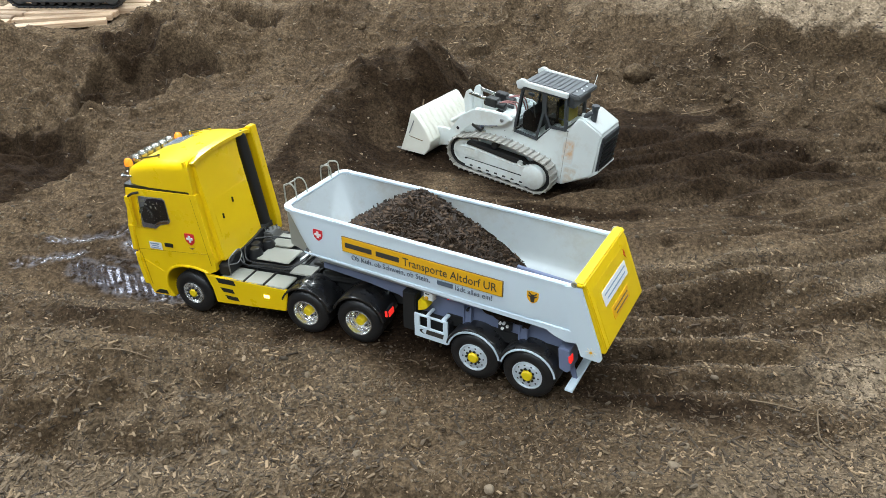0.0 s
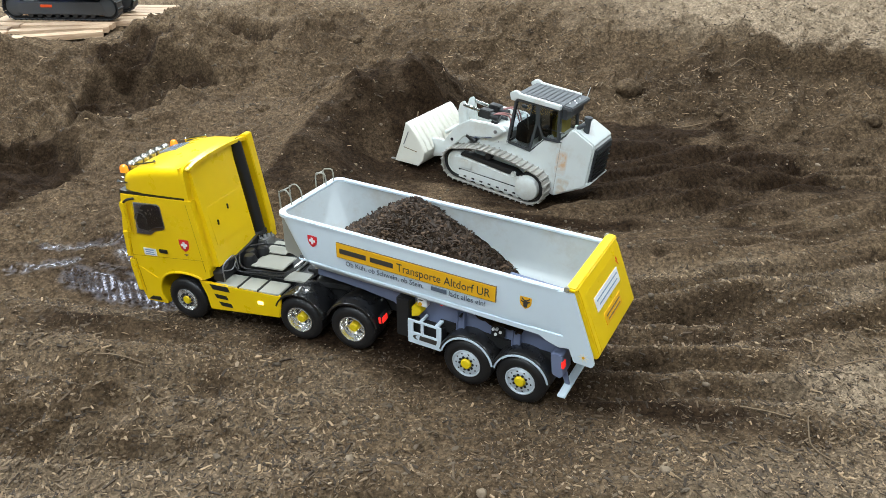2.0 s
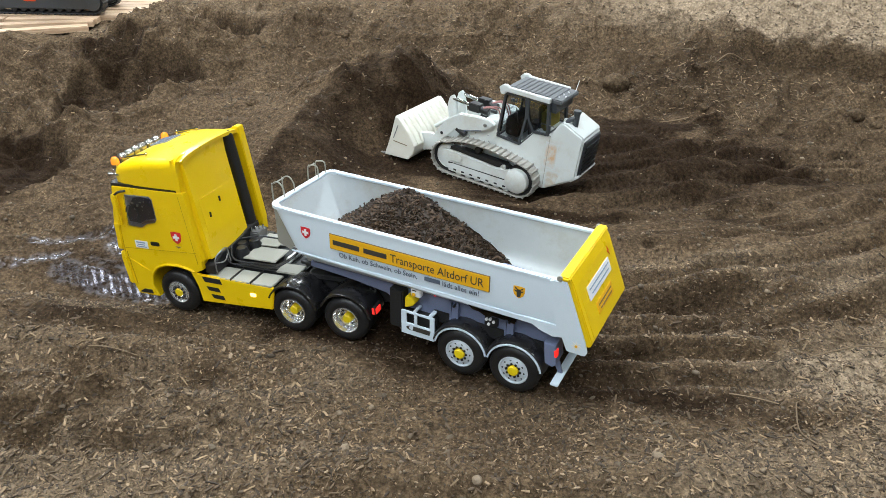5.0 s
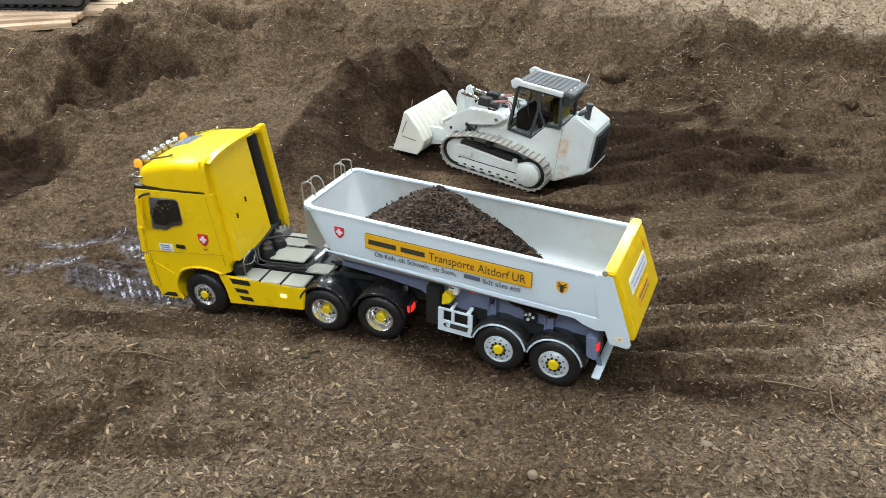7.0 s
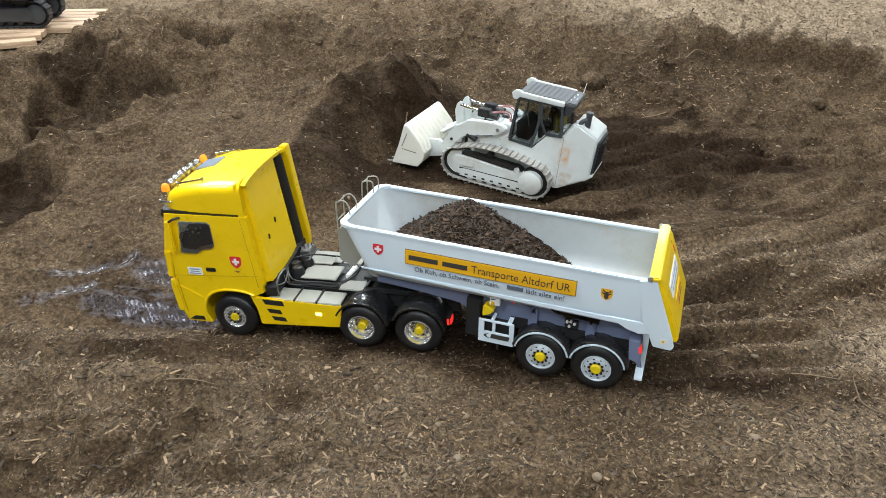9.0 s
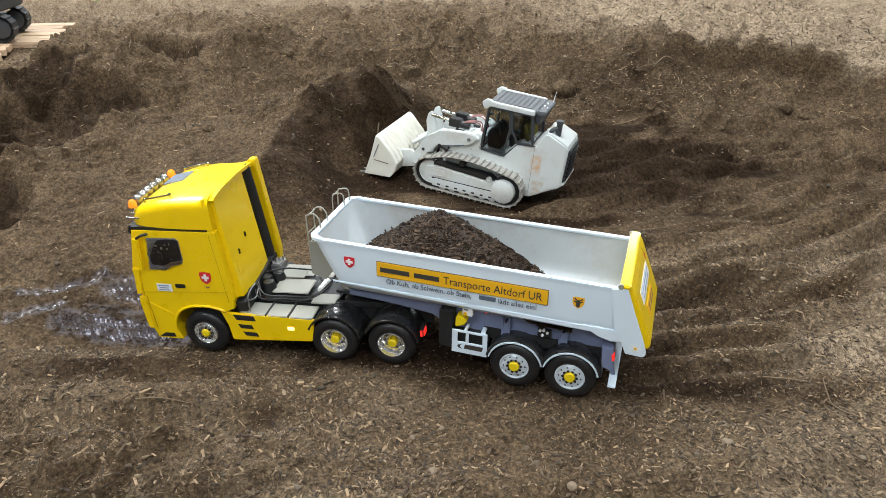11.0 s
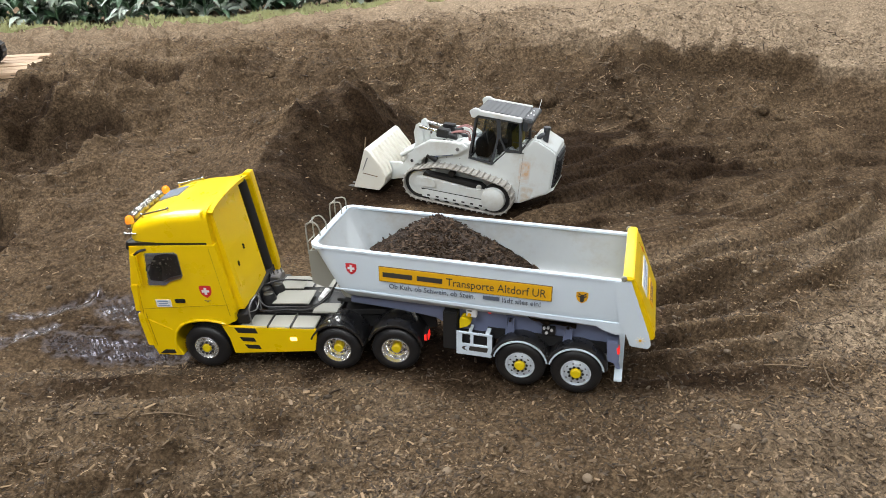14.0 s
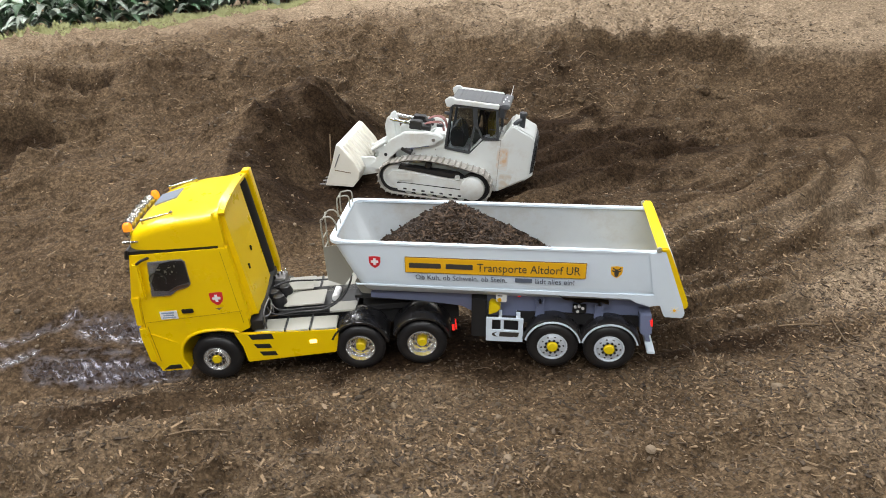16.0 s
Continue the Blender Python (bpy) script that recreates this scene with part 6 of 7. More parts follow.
part("rear_grille", prism([(0.2155, 0.166), (0.2130, 0.082), (0.2180, 0.080), (0.2215, 0.166)], -0.046, 0.046, round_by=0.002), GREY_DARK, loader, "dark grey rear grille")
bm = bmesh.new()
for k in range(7):
    z = 0.086 + 0.0105 * k
    prism([(0.216, z), (0.2205 + (z - 0.078) * 0.04, z), (0.2215 + (z - 0.078) * 0.04, z + 0.004), (0.216, z + 0.004)], -0.040, 0.040, bm=bm)
part("grille_slats", bm, BLACK, loader)
part("rear_lip", prism([(0.202, 0.064), (0.222, 0.082), (0.220, 0.087), (0.200, 0.072)], -0.050, 0.050, round_by=0.0012), WHITE_LOADER, loader)
# fuel-side bulges and bolts on the front of the hull
for s in (-1, 1):
    tower = part("arm_tower", prism([(-0.072, 0.075), (-0.074, 0.105), (-0.055, 0.125), (-0.008, 0.160), (0.006, 0.158), (0.010, 0.120), (-0.012, 0.088)], *sorted((s * 0.030, s * 0.0545)), round_by=0.002), WHITE_LOADER, loader)
    bm = bmesh.new()
    for xx, zz in ((-0.066, 0.102), (-0.05, 0.115), (-0.035, 0.125), (-0.016, 0.118), (-0.012, 0.104), (-0.02, 0.092)):
        rod((xx, s * 0.0540, zz), (xx, s * 0.0560, zz), 0.0014, 6, bm)
    part("tower_bolts", bm, GREY_STEEL, tower)
    part("pivot_pin", rod((-0.020, s * 0.05, 0.146), (-0.020, s * 0.071, 0.146), 0.0045, 16), GREY_STEEL, tower)
    arm = part("lift_arm", prism([(0.004, 0.152), (-0.010, 0.160), (-0.045, 0.160), (-0.092, 0.155), (-0.128, 0.130), (-0.158, 0.082), (-0.172, 0.062), (-0.164, 0.050), (-0.146, 0.054), (-0.126, 0.085), (-0.100, 0.112), (-0.060, 0.120), (-0.018, 0.132)], *sorted((s * 0.0555, s * 0.0680)), round_by=0.002), WHITE_LOADER, loader, "white lift arm")
    part("lift_cylinder", rod((-0.098, s * 0.0615, 0.116), (-0.072, s * 0.0615, 0.105), 0.0075, 16), BLACK, loader)
    part("lift_piston", prism([(-0.078, 0.112), (-0.070, 0.128), (-0.030, 0.134), (-0.030, 0.127), (-0.066, 0.118)], *sorted((s * 0.0565, s * 0.0665)), round_by=0.001), GREY_BLUE, loader)
    part("arm_hole", rod((-0.135, s * 0.0675, 0.094), (-0.135, s * 0.0688, 0.094), 0.004, 12), BLACK, arm)
    # undercarriage
    crawler(loader, s * 0.0690, 0.036, (0.088, 0.044, 0.040), (-0.108, 0.043, 0.039), (-0.030, 0.098), 44, TRACK_STEEL, WHITE_LOADER, "track", "dusty grey steel crawler track")
    frame_part = part("track_frame", prism([(-0.122, 0.034), (-0.127, 0.048), (-0.115, 0.062), (-0.092, 0.066), (0.030, 0.058), (0.088, 0.066), (0.100, 0.042), (0.080, 0.018), (-0.098, 0.016)], *sorted((s * 0.0570, s * 0.0820)), round_by=0.003), WHITE_LOADER, loader, "white track frame")
    part("frame_slot", prism([(-0.100, 0.0670), (-0.098, 0.074), (0.045, 0.071), (0.060, 0.063), (0.028, 0.060), (-0.080, 0.067)], *sorted((s * 0.0580, s * 0.0810))), BLACK_MATT, frame_part)
    part("final_drive", lathe([(0.0, -0.0058), (0.024, -0.0052), (0.0285, -0.003), (0.0300, 0.003), (0.0300, 0.02)], 36, m=Matrix.Translation((0.084, s * 0.0835, 0.040)) @ Matrix.Rotation(0 if s < 0 else math.pi, 4, "Z")), WHITE_LOADER, frame_part, "round white final drive cover")
    part("sprocket", lathe([(0.0, 0.0), (0.031, 0.0), (0.034, 0.003), (0.034, 0.010), (0.0, 0.012)], 36, m=Matrix.Translation((0.088, s * 0.069 - 0.006, 0.044))), BLACK_MATT, frame_part)
    part("idler", lathe([(0.0, 0.0), (0.030, 0.0), (0.032, 0.003), (0.032, 0.012), (0.0, 0.013)], 36, m=Matrix.Translation((-0.108, s * 0.069 - 0.006, 0.043))), WHITE_LOADER, frame_part)
    part("idler_cover", prism([(-0.106, 0.044), (-0.102, 0.058), (-0.070, 0.060), (-0.062, 0.052), (-0.066, 0.040), (-0.098, 0.038)], *sorted((s * 0.0815, s * 0.0845)), round_by=0.0015), WHITE_LOADER, frame_part)
    part("guard_rail", prism([(-0.100, 0.030), (-0.100, 0.034), (0.060, 0.036), (0.060, 0.032)], *sorted((s * 0.0815, s * 0.0832))), BLACK_MATT, frame_part)
    for k in range(6):
        part("track_roller", rod((-0.072 + 0.026 * k, s * 0.062, 0.0165), (-0.072 + 0.026 * k, s * 0.080, 0.0165), 0.0115, 18), WHITE_LOADER, frame_part)
        part("roller_pin", rod((-0.072 + 0.026 * k, s * 0.0805, 0.024), (-0.072 + 0.026 * k, s * 0.0835, 0.024), 0.0024, 10), BLACK, frame_part)
    plate = part("roller_guard", prism([(-0.098, 0.0120), (-0.102, 0.0300), (-0.090, 0.0340), (0.056, 0.0350), (0.066, 0.0260), (0.062, 0.0120)], *sorted((s * 0.0805, s * 0.0838)), round_by=0.0012), WHITE_LOADER, frame_part, "white roller guard plate")
    for k in range(7):
        part("guard_slot", box(-0.084 + 0.0225 * k, -0.076 + 0.0225 * k, *sorted((s * 0.0836, s * 0.0842)), 0.0165, 0.0205), BLACK_MATT, plate)
    part("carrier_roller", rod((-0.028, s * 0.06, 0.083), (-0.028, s * 0.078, 0.083), 0.008, 16), BLACK_MATT, frame_part)
    part("frame_eye", lathe([(0.0, -0.001), (0.0035, -0.001), (0.0040, 0.0), (0.0058, -0.002), (0.0066, 0.0), (0.0066, 0.004)], 18, m=Matrix.Translation((0.046, s * 0.0825, 0.064))), WHITE_LOADER, frame_part)
part("belly", box(-0.09, 0.13, -0.052, 0.052, 0.022, 0.060, 0.004), BLACK_MATT, loader)
# linkage and cylinders between the arms
part("cross_tube", rod((-0.128, -0.062, 0.098), (-0.128, 0.062, 0.098), 0.008, 18), WHITE_LOADER, loader)
for s in (-1, 1):
    part("bell_crank", prism([(-0.146, 0.172), (-0.138, 0.178), (-0.130, 0.170), (-0.118, 0.120), (-0.130, 0.095), (-0.142, 0.110), (-0.150, 0.152)], *sorted((s * 0.016, s * 0.026)), round_by=0.0015), WHITE_LOADER, loader, "white tilt lever")
    part("tilt_link", rod((-0.146, s * 0.021, 0.112), (-0.182, s * 0.021, 0.084), 0.005, 12), WHITE_LOADER, loader)
    cylinder = part("tilt_cylinder", rod((-0.088, s * 0.022, 0.164), (-0.036, s * 0.022, 0.160), 0.0095, 18), BLACK, loader, "black tilt cylinder")
    part("tilt_piston", rod((-0.138, s * 0.022, 0.169), (-0.086, s * 0.022, 0.165), 0.0045, 14), CHROME, cylinder)
    part("cylinder_block", box(-0.088, -0.058, s * 0.022 - 0.011, s * 0.022 + 0.011, 0.154, 0.174, 0.0015), BLACK, cylinder)
    for k in range(2):
        part("hydraulic_hose", tube([(-0.052, s * (0.018 + 0.008 * k), 0.168), (-0.030, s * (0.02 + 0.01 * k), 0.176), (-0.010, s * (0.012 + 0.012 * k), 0.172), (-0.002, s * (0.02 + 0.008 * k), 0.145)], 0.0016, 8), PINK, loader, "pinkish hydraulic hose")
part("front_cowl", box(-0.03, 0.008, -0.045, 0.045, 0.12, 0.150, 0.004), WHITE_LOADER, loader)
# cab
cab_l = part("cab_floor", prism([(0.006, 0.124), (0.064, 0.1195), (0.096, 0.158), (0.138, 0.160), (0.138, 0.150), (0.06, 0.11), (0.006, 0.115)], -0.0505, 0.0505, round_by=0.001), GREY_DARK, loader, "dark grey cab frame")
for s in (-1, 1):
    y0, y1 = sorted((s * 0.0500, s * 0.0545))
    door = part("cab_door", ring_frame([(0.0045, 0.1225), (0.0665, 0.1175), (0.0845, 0.1880), (0.0845, 0.2350), (0.0270, 0.2330)], 0.0052, y0, y1), GREY_DARK, cab_l, "dark grey door frame")
    part("door_pane", prism([(0.0095, 0.1275), (0.0630, 0.1230), (0.0795, 0.1890), (0.0795, 0.2300), (0.0305, 0.2285)], s * 0.0522 - 0.0004, s * 0.0522 + 0.0004), GLASS, door, "clear door glass")
    rear_frame = part("rear_frame", ring_frame([(0.0845, 0.1880), (0.0975, 0.1570), (0.1380, 0.1590), (0.1385, 0.2350), (0.0845, 0.2350)], 0.0050, y0, y1), GREY_DARK, cab_l)
    part("rear_pane", prism([(0.0895, 0.1890), (0.1005, 0.1625), (0.1330, 0.1640), (0.1335, 0.2300), (0.0895, 0.2300)], s * 0.0522 - 0.0004, s * 0.0522 + 0.0004), GLASS, rear_frame, "clear side glass")
    part("door_stay", box(-0.010, 0.006, *sorted((s * 0.049, s * 0.055)), 0.1745, 0.1815, 0.001), GREY_DARK, cab_l)
    part("grab_bar", rod((0.118, s * 0.050, 0.183), (0.150, s * 0.050, 0.183), 0.0014, 8), GREY_STEEL, cab_l)
bm = bmesh.new()
for y in (-0.048, 0.048):
    rod((0.012, y, 0.135), (0.030, y, 0.236), 0.0032, 8, bm)
for z, x in ((0.232, 0.0295), (0.126, 0.0085)):
    rod((x, -0.05, z), (x, 0.05, z), 0.0032, 8, bm)
part("windscreen_frame", bm, GREY_DARK, cab_l)
bm = bmesh.new()
for y in (-0.047, 0.047):
    box(0.1335, 0.1385, y - 0.004, y + 0.004, 0.155, 0.236, bm=bm)
box(0.1335, 0.1385, -0.05, 0.05, 0.155, 0.163, bm=bm)
part("rear_posts", bm, GREY_DARK, cab_l)
roof_l = part("cab_roof", box(0.026, 0.143, -0.050, 0.050, 0.2355, 0.2440, 0.002), GREY_ROOF, loader, "dark grey ribbed cab roof")
for k in range(8):
    part("roof_rib", box(0.034 + 0.0122 * k, 0.0432 + 0.0122 * k, -0.044, 0.046, 0.2435, 0.2456, 0.0009), GREY_ROOF, roof_l)
part("roof_hatch", box(0.142, 0.164, -0.048, 0.050, 0.2330, 0.2440, 0.0025), GREY_ROOF, roof_l)
part("hatch_louvre", box(0.140, 0.152, -0.046, 0.046, 0.212, 0.236, 0.001), GREY_DARK, roof_l)
for xx, yy in ((0.147, -0.026), (0.149, -0.004), (0.151, 0.018), (0.158, -0.014)):
    part("roof_bolt", lathe([(0, 0.247), (0.0016, 0.2466), (0.0018, 0.244)], 10, axis="z", m=Matrix.Translation((xx, yy, 0))), WHITE, roof_l)
for s in (-1, 1):
    part("roof_rail", prism([(0.0180, 0.2270), (0.0120, 0.2420), (0.0220, 0.2500), (0.0330, 0.2500), (0.0370, 0.2465), (0.1400, 0.2450), (0.1400, 0.2340), (0.0330, 0.2350), (0.0270, 0.2275)], *sorted((s * 0.0480, s * 0.0580)), round_by=0.0014), WHITE_LOADER, roof_l, "white roof rail")
part("aerial", rod((0.158, 0.042, 0.243), (0.161, 0.046, 0.268), 0.0007, 6), WHITE, roof_l)
seat = part("driver_seat", box(0.068, 0.100, -0.020, 0.020, 0.125, 0.165, 0.006), BLACK_MATT, cab_l, "black driver's seat")
part("seat_back", box(0.096, 0.110, -0.021, 0.021, 0.150, 0.212, 0.006), BLACK_MATT, seat)
part("console", prism([(0.018, 0.125), (0.020, 0.165), (0.036, 0.178), (0.050, 0.165), (0.052, 0.125)], -0.034, 0.040, round_by=0.003), BLACK_MATT, cab_l, "black dashboard")
part("seat_cover", box(0.110, 0.126, -0.036, 0.040, 0.160, 0.205, 0.005), OLIVE, cab_l, "olive yellow padding")
part("control_lever", rod((0.050, -0.030, 0.160), (0.046, -0.031, 0.195), 0.0016, 8), GREY_STEEL, cab_l)
# exhaust and filter on the hood
part("exhaust_pipe", tube([(0.166, -0.034, 0.172), (0.166, -0.034, 0.196), (0.173, -0.032, 0.205), (0.180, -0.030, 0.208)], 0.0055, 12), GREY_DARK, loader, "dark grey exhaust pipe")
part("air_filter", lathe([(0, 0.226), (0.0085, 0.226), (0.0092, 0.221), (0.0072, 0.218), (0.0070, 0.185), (0, 0.185)], 18, axis="z", m=Matrix.Translation((0.182, -0.026, 0.0))), GREY_DARK, loader, "dark grey air filter stack")
part("hood_cap", lathe([(0, 0.2005), (0.004, 0.200), (0.005, 0.196), (0.005, 0.19)], 12, axis="z", m=Matrix.Translation((0.160, -0.03, 0.002))), WHITE_LOADER, loader)
# bucket, lying level with its cutting edge on the ground
shell = [(-0.274, 0.006), (-0.206, 0.012), (-0.193, 0.030), (-0.191, 0.050), (-0.204, 0.073), (-0.242, 0.111), (-0.251, 0.113)]
inner = [(-0.249, 0.109), (-0.243, 0.106), (-0.208, 0.070), (-0.196, 0.049), (-0.197, 0.033), (-0.208, 0.017), (-0.272, 0.010)]
bucket = part("bucket", prism(shell + inner, -0.097, 0.100), CREAM, loader, "scratched cream loader bucket")
for y0, y1 in ((-0.1005, -0.0968), (0.0998, 0.1035)):
    part("bucket_cheek", prism([(-0.276, 0.006), (-0.262, 0.058), (-0.251, 0.113), (-0.242, 0.111), (-0.204, 0.073), (-0.191, 0.050), (-0.193, 0.030), (-0.206, 0.011)], y0, y1, round_by=0.001), CREAM, bucket)
    out = y0 - 0.0006 if y0 < 0 else y1 - 0.0004
    part("cheek_scratch", prism([(-0.240, 0.092), (-0.2425, 0.092), (-0.254, 0.056), (-0.2515, 0.056)], out, out + 0.001), GREY_STEEL, bucket)
    part("cheek_scratch", prism([(-0.252, 0.050), (-0.252, 0.0482), (-0.212, 0.0462), (-0.212, 0.048)], out, out + 0.001), BROWN, bucket)
for k in range(9):
    y = -0.082 + 0.0205 * k
    part("bucket_rib", prism([(-0.238, 0.1055), (-0.204, 0.071), (-0.193, 0.053), (-0.1885, 0.052), (-0.2000, 0.0755), (-0.2365, 0.1115)], y - 0.0055, y + 0.0055, round_by=0.0015), CREAM, bucket)
for k in range(9):
    y = -0.092 + 0.0235 * k
    part("bucket_tooth", prism([(-0.262, 0.012), (-0.294, 0.004), (-0.264, 0.003)], y - 0.004, y + 0.004, round_by=0.0006), GREY_STEEL, bucket)
for s in (-1, 1):
    part("bucket_ear", prism([(-0.150, 0.040), (-0.196, 0.026), (-0.206, 0.072), (-0.172, 0.078), (-0.146, 0.066)], *sorted((s * 0.046, s * 0.0545)), round_by=0.001), WHITE_LOADER, bucket)
# the cab leans a little forward, as it stands on its mounts
for ob in [*cab_l.children_recursive, roof_l, *roof_l.children_recursive]:
    for v in ob.data.vertices:
        v.co.x -= 0.014 * min(max((v.co.z - 0.12) / 0.11, 0.0), 1.0)
# ---- planks and excavator above the dug hole ----
PLANK_TOP = 0.090
for y, right, length, yaw, lift in ((2.838, -1.200, 0.335, 20.0, -0.006), (2.893, -1.198, 0.34, 14.0, -0.001), (2.933, -1.195, 0.33, 4.0, 0.0), (2.800, -1.535, 0.40, 3.0, -0.004), (2.858, -1.550, 0.40, 2.0, -0.002), (2.912, -1.530, 0.40, 0.0, 0.0), (2.990, -1.085, 0.70, 1.0, 0.001), (3.044, -1.010, 0.65, 0.8, 0.0), (3.098, -1.000, 0.65, 0.0, 0.001), (3.152, -1.06, 0.65, -0.8, 0.0), (3.206, -1.08, 0.65, 0.3, 0.0), (3.260, -1.05, 0.65, 0.0, 0.0)):
    bm = box(-length, 0, -0.024, 0.024, -0.020, 0.0, 0.0012)
    plank = tagged(part("plank", bm, PLANK_WOOD), "sawn pale spruce plank lying on the ground", "plank", "planks under the excavator")
    plank.matrix_world = pose(right - 0.03, y, PLANK_TOP + lift, 0, 0, yaw)
digger = thing("excavator", "dark grey model excavator on planks, its arm swung away", "model excavator", pose(-1.425, 3.065, PLANK_TOP + 0.004, 0, 0, -1.5))
for s in (-1, 1):
    crawler(digger, s * 0.078, 0.050, (0.175, 0.045, 0.043), (-0.175, 0.045, 0.043), (0.0, 0.092), 46, TRACK_BLACK, GREY_DARK, "track", "black crawler track")
    fr = part("track_frame", prism([(-0.170, 0.030), (-0.160, 0.066), (0.160, 0.066), (0.170, 0.030), (0.150, 0.018), (-0.150, 0.018)], *sorted((s * 0.058, s * 0.1000)), round_by=0.003), GREY_DARK, digger, "dark grey track frame")
    part("frame_stripe", box(-0.075, -0.03, *sorted((s * 0.0995, s * 0.1012)), 0.046, 0.056), ORANGE_RED, fr, "red lettering stripe")
    for xx in (-0.175, 0.175):
        part("drive_wheel", lathe([(0, -0.004), (0.02, -0.003), (0.033, 0.0), (0.035, 0.004), (0.035, 0.035), (0, 0.035)], 28, m=Matrix.Translation((xx, s * 0.078 - 0.0175, 0.045))), GREY_DARK, fr)
    for k in range(8):
        part("track_roller", rod((-0.12 + 0.034 * k, s * 0.062, 0.018), (-0.12 + 0.034 * k, s * 0.098, 0.018), 0.012, 16), BLACK_MATT, fr)
part("under_frame", box(-0.10, 0.10, -0.06, 0.06, 0.045, 0.085, 0.006), GREY_DARK, digger)
part("slew_ring", lathe([(0, 0.08), (0.085, 0.08), (0.085, 0.10), (0, 0.10)], 36, axis="z"), BLACK_MATT, digger)
LIFT = 0.130
BUCKET_LIFT = 0.160
turned = Matrix.Rotation(radians(168.0), 4, "Z")


def aimed(bm, up=0.0, out=0.0):
    bmesh.ops.transform(bm, matrix=turned @ Matrix.Translation((out, 0, up)), verts=bm.verts)
    return bm


house = part("upper_house", aimed(prism([(-0.20, 0.10), (-0.205, 0.20), (-0.15, 0.215), (0.09, 0.21), (0.11, 0.18), (0.11, 0.10)], -0.11, 0.11, round_by=0.006)), GREY_DARK, digger, "dark grey upper house")
part("driver_cab", aimed(prism([(-0.02, 0.205), (-0.02, 0.31), (0.08, 0.31), (0.12, 0.22), (0.12, 0.11), (0.0, 0.11)], 0.03, 0.11, round_by=0.006)), BLACK, digger, "black glazed driver's cab")
part("boom", aimed(prism([(0.06, 0.15), (0.04, 0.20), (0.15, 0.56), (0.28, 0.70), (0.64, 0.745), (0.67, 0.725), (0.65, 0.695), (0.34, 0.63), (0.23, 0.50), (0.10, 0.15)], -0.028, 0.028, round_by=0.003)), GREY_DARK, digger, "dark grey boom")
stick = part("stick", aimed(prism([(0.385, 0.60), (0.415, 0.605), (0.45, 0.52), (0.545, 0.080), (0.530, 0.060), (0.515, 0.075), (0.40, 0.50)], -0.020, 0.020, round_by=0.002), LIFT, 0.263), GREY_STEEL, digger, "grey dipper stick")
part("stick_cylinder", aimed(rod((0.462, 0.0, 0.46), (0.5250, 0.0, 0.215), 0.0115, 16), LIFT, 0.263), GREY_DARK, stick)
part("stick_piston", aimed(rod((0.520, 0.0, 0.235), (0.552, 0.0, 0.095), 0.0065, 14), LIFT, 0.263), CHROME, stick, "bright chrome piston rod")
part("stick_hose", aimed(tube([(0.455, 0.022, 0.45), (0.50, 0.026, 0.25), (0.52, 0.022, 0.16)], 0.003), LIFT, 0.263), BLACK, stick)
part("stick_hose", aimed(tube([(0.455, -0.022, 0.45), (0.50, -0.026, 0.25), (0.52, -0.022, 0.16)], 0.003), LIFT, 0.263), BLACK, stick)
for s in (-1, 1):
    part("quick_coupler", aimed(prism([(0.520, 0.082), (0.555, 0.085), (0.566, 0.022), (0.560, 0.008), (0.525, 0.010)], *sorted((s * 0.016, s * 0.025)), round_by=0.001), LIFT, 0.263), ORANGE_RED, digger, "orange red quick coupler")
part("coupler_bar", aimed(box(0.530, 0.562, -0.025, 0.025, 0.008, 0.022, 0.002), LIFT, 0.263), ORANGE_RED, digger)
scoop_line = [(0.506 + 0.054 * math.cos(radians(q)), -0.034 + 0.060 * math.sin(radians(q))) for q in range(70, -111, -12)]
scoop_inside = [(0.506 + 0.050 * math.cos(radians(q)), -0.034 + 0.056 * math.sin(radians(q))) for q in range(-110, 71, 12)]
scoop = part("digging_bucket", aimed(prism([(0.459, 0.014)] + scoop_line + [(0.454, -0.086), (0.456, -0.081)] + scoop_inside + [(0.460, 0.010)], -0.052, 0.052), BUCKET_LIFT, 0.265), GREY_DARK, digger, "dark grey digging bucket", 50)
for s in (-1, 1):
    part("bucket_cheek", aimed(prism([(0.459, 0.014)] + scoop_line + [(0.454, -0.086), (0.466, -0.035)], *sorted((s * 0.0515, s * 0.0545)), round_by=0.0006), BUCKET_LIFT, 0.265), GREY_DARK, scoop)
part("bucket_lip", aimed(box(0.448, 0.474, -0.054, 0.054, -0.090, -0.086, 0.0008), BUCKET_LIFT, 0.265), GREY_STEEL, scoop)
for k in range(5):
    part("bucket_tooth", aimed(prism([(0.456, -0.086), (0.440, -0.091), (0.456, -0.092)], -0.044 + 0.022 * k - 0.005, -0.044 + 0.022 * k + 0.005), BUCKET_LIFT, 0.265), GREY_STEEL, scoop)
part("blue_lamp", ball((-0.02, -0.100, 0.088), 0.008, 12), BLUE_LAMP, digger, "shining blue lamp")
part("blue_lamp", ball((-0.16, -0.100, 0.088), 0.008, 12), BLUE_LAMP, digger, "shining blue lamp")

# ---- row of plants on the far side, turf before it ----
def turf_front(x):
    """The near edge of the turf strip."""
    return np.interp(x, (-2.9, -1.4, -0.9, -0.6, -0.3, 0.1, 0.54, 1.1), (4.6, 4.02, 3.82, 3.74, 3.72, 3.85, 3.97, 4.12))



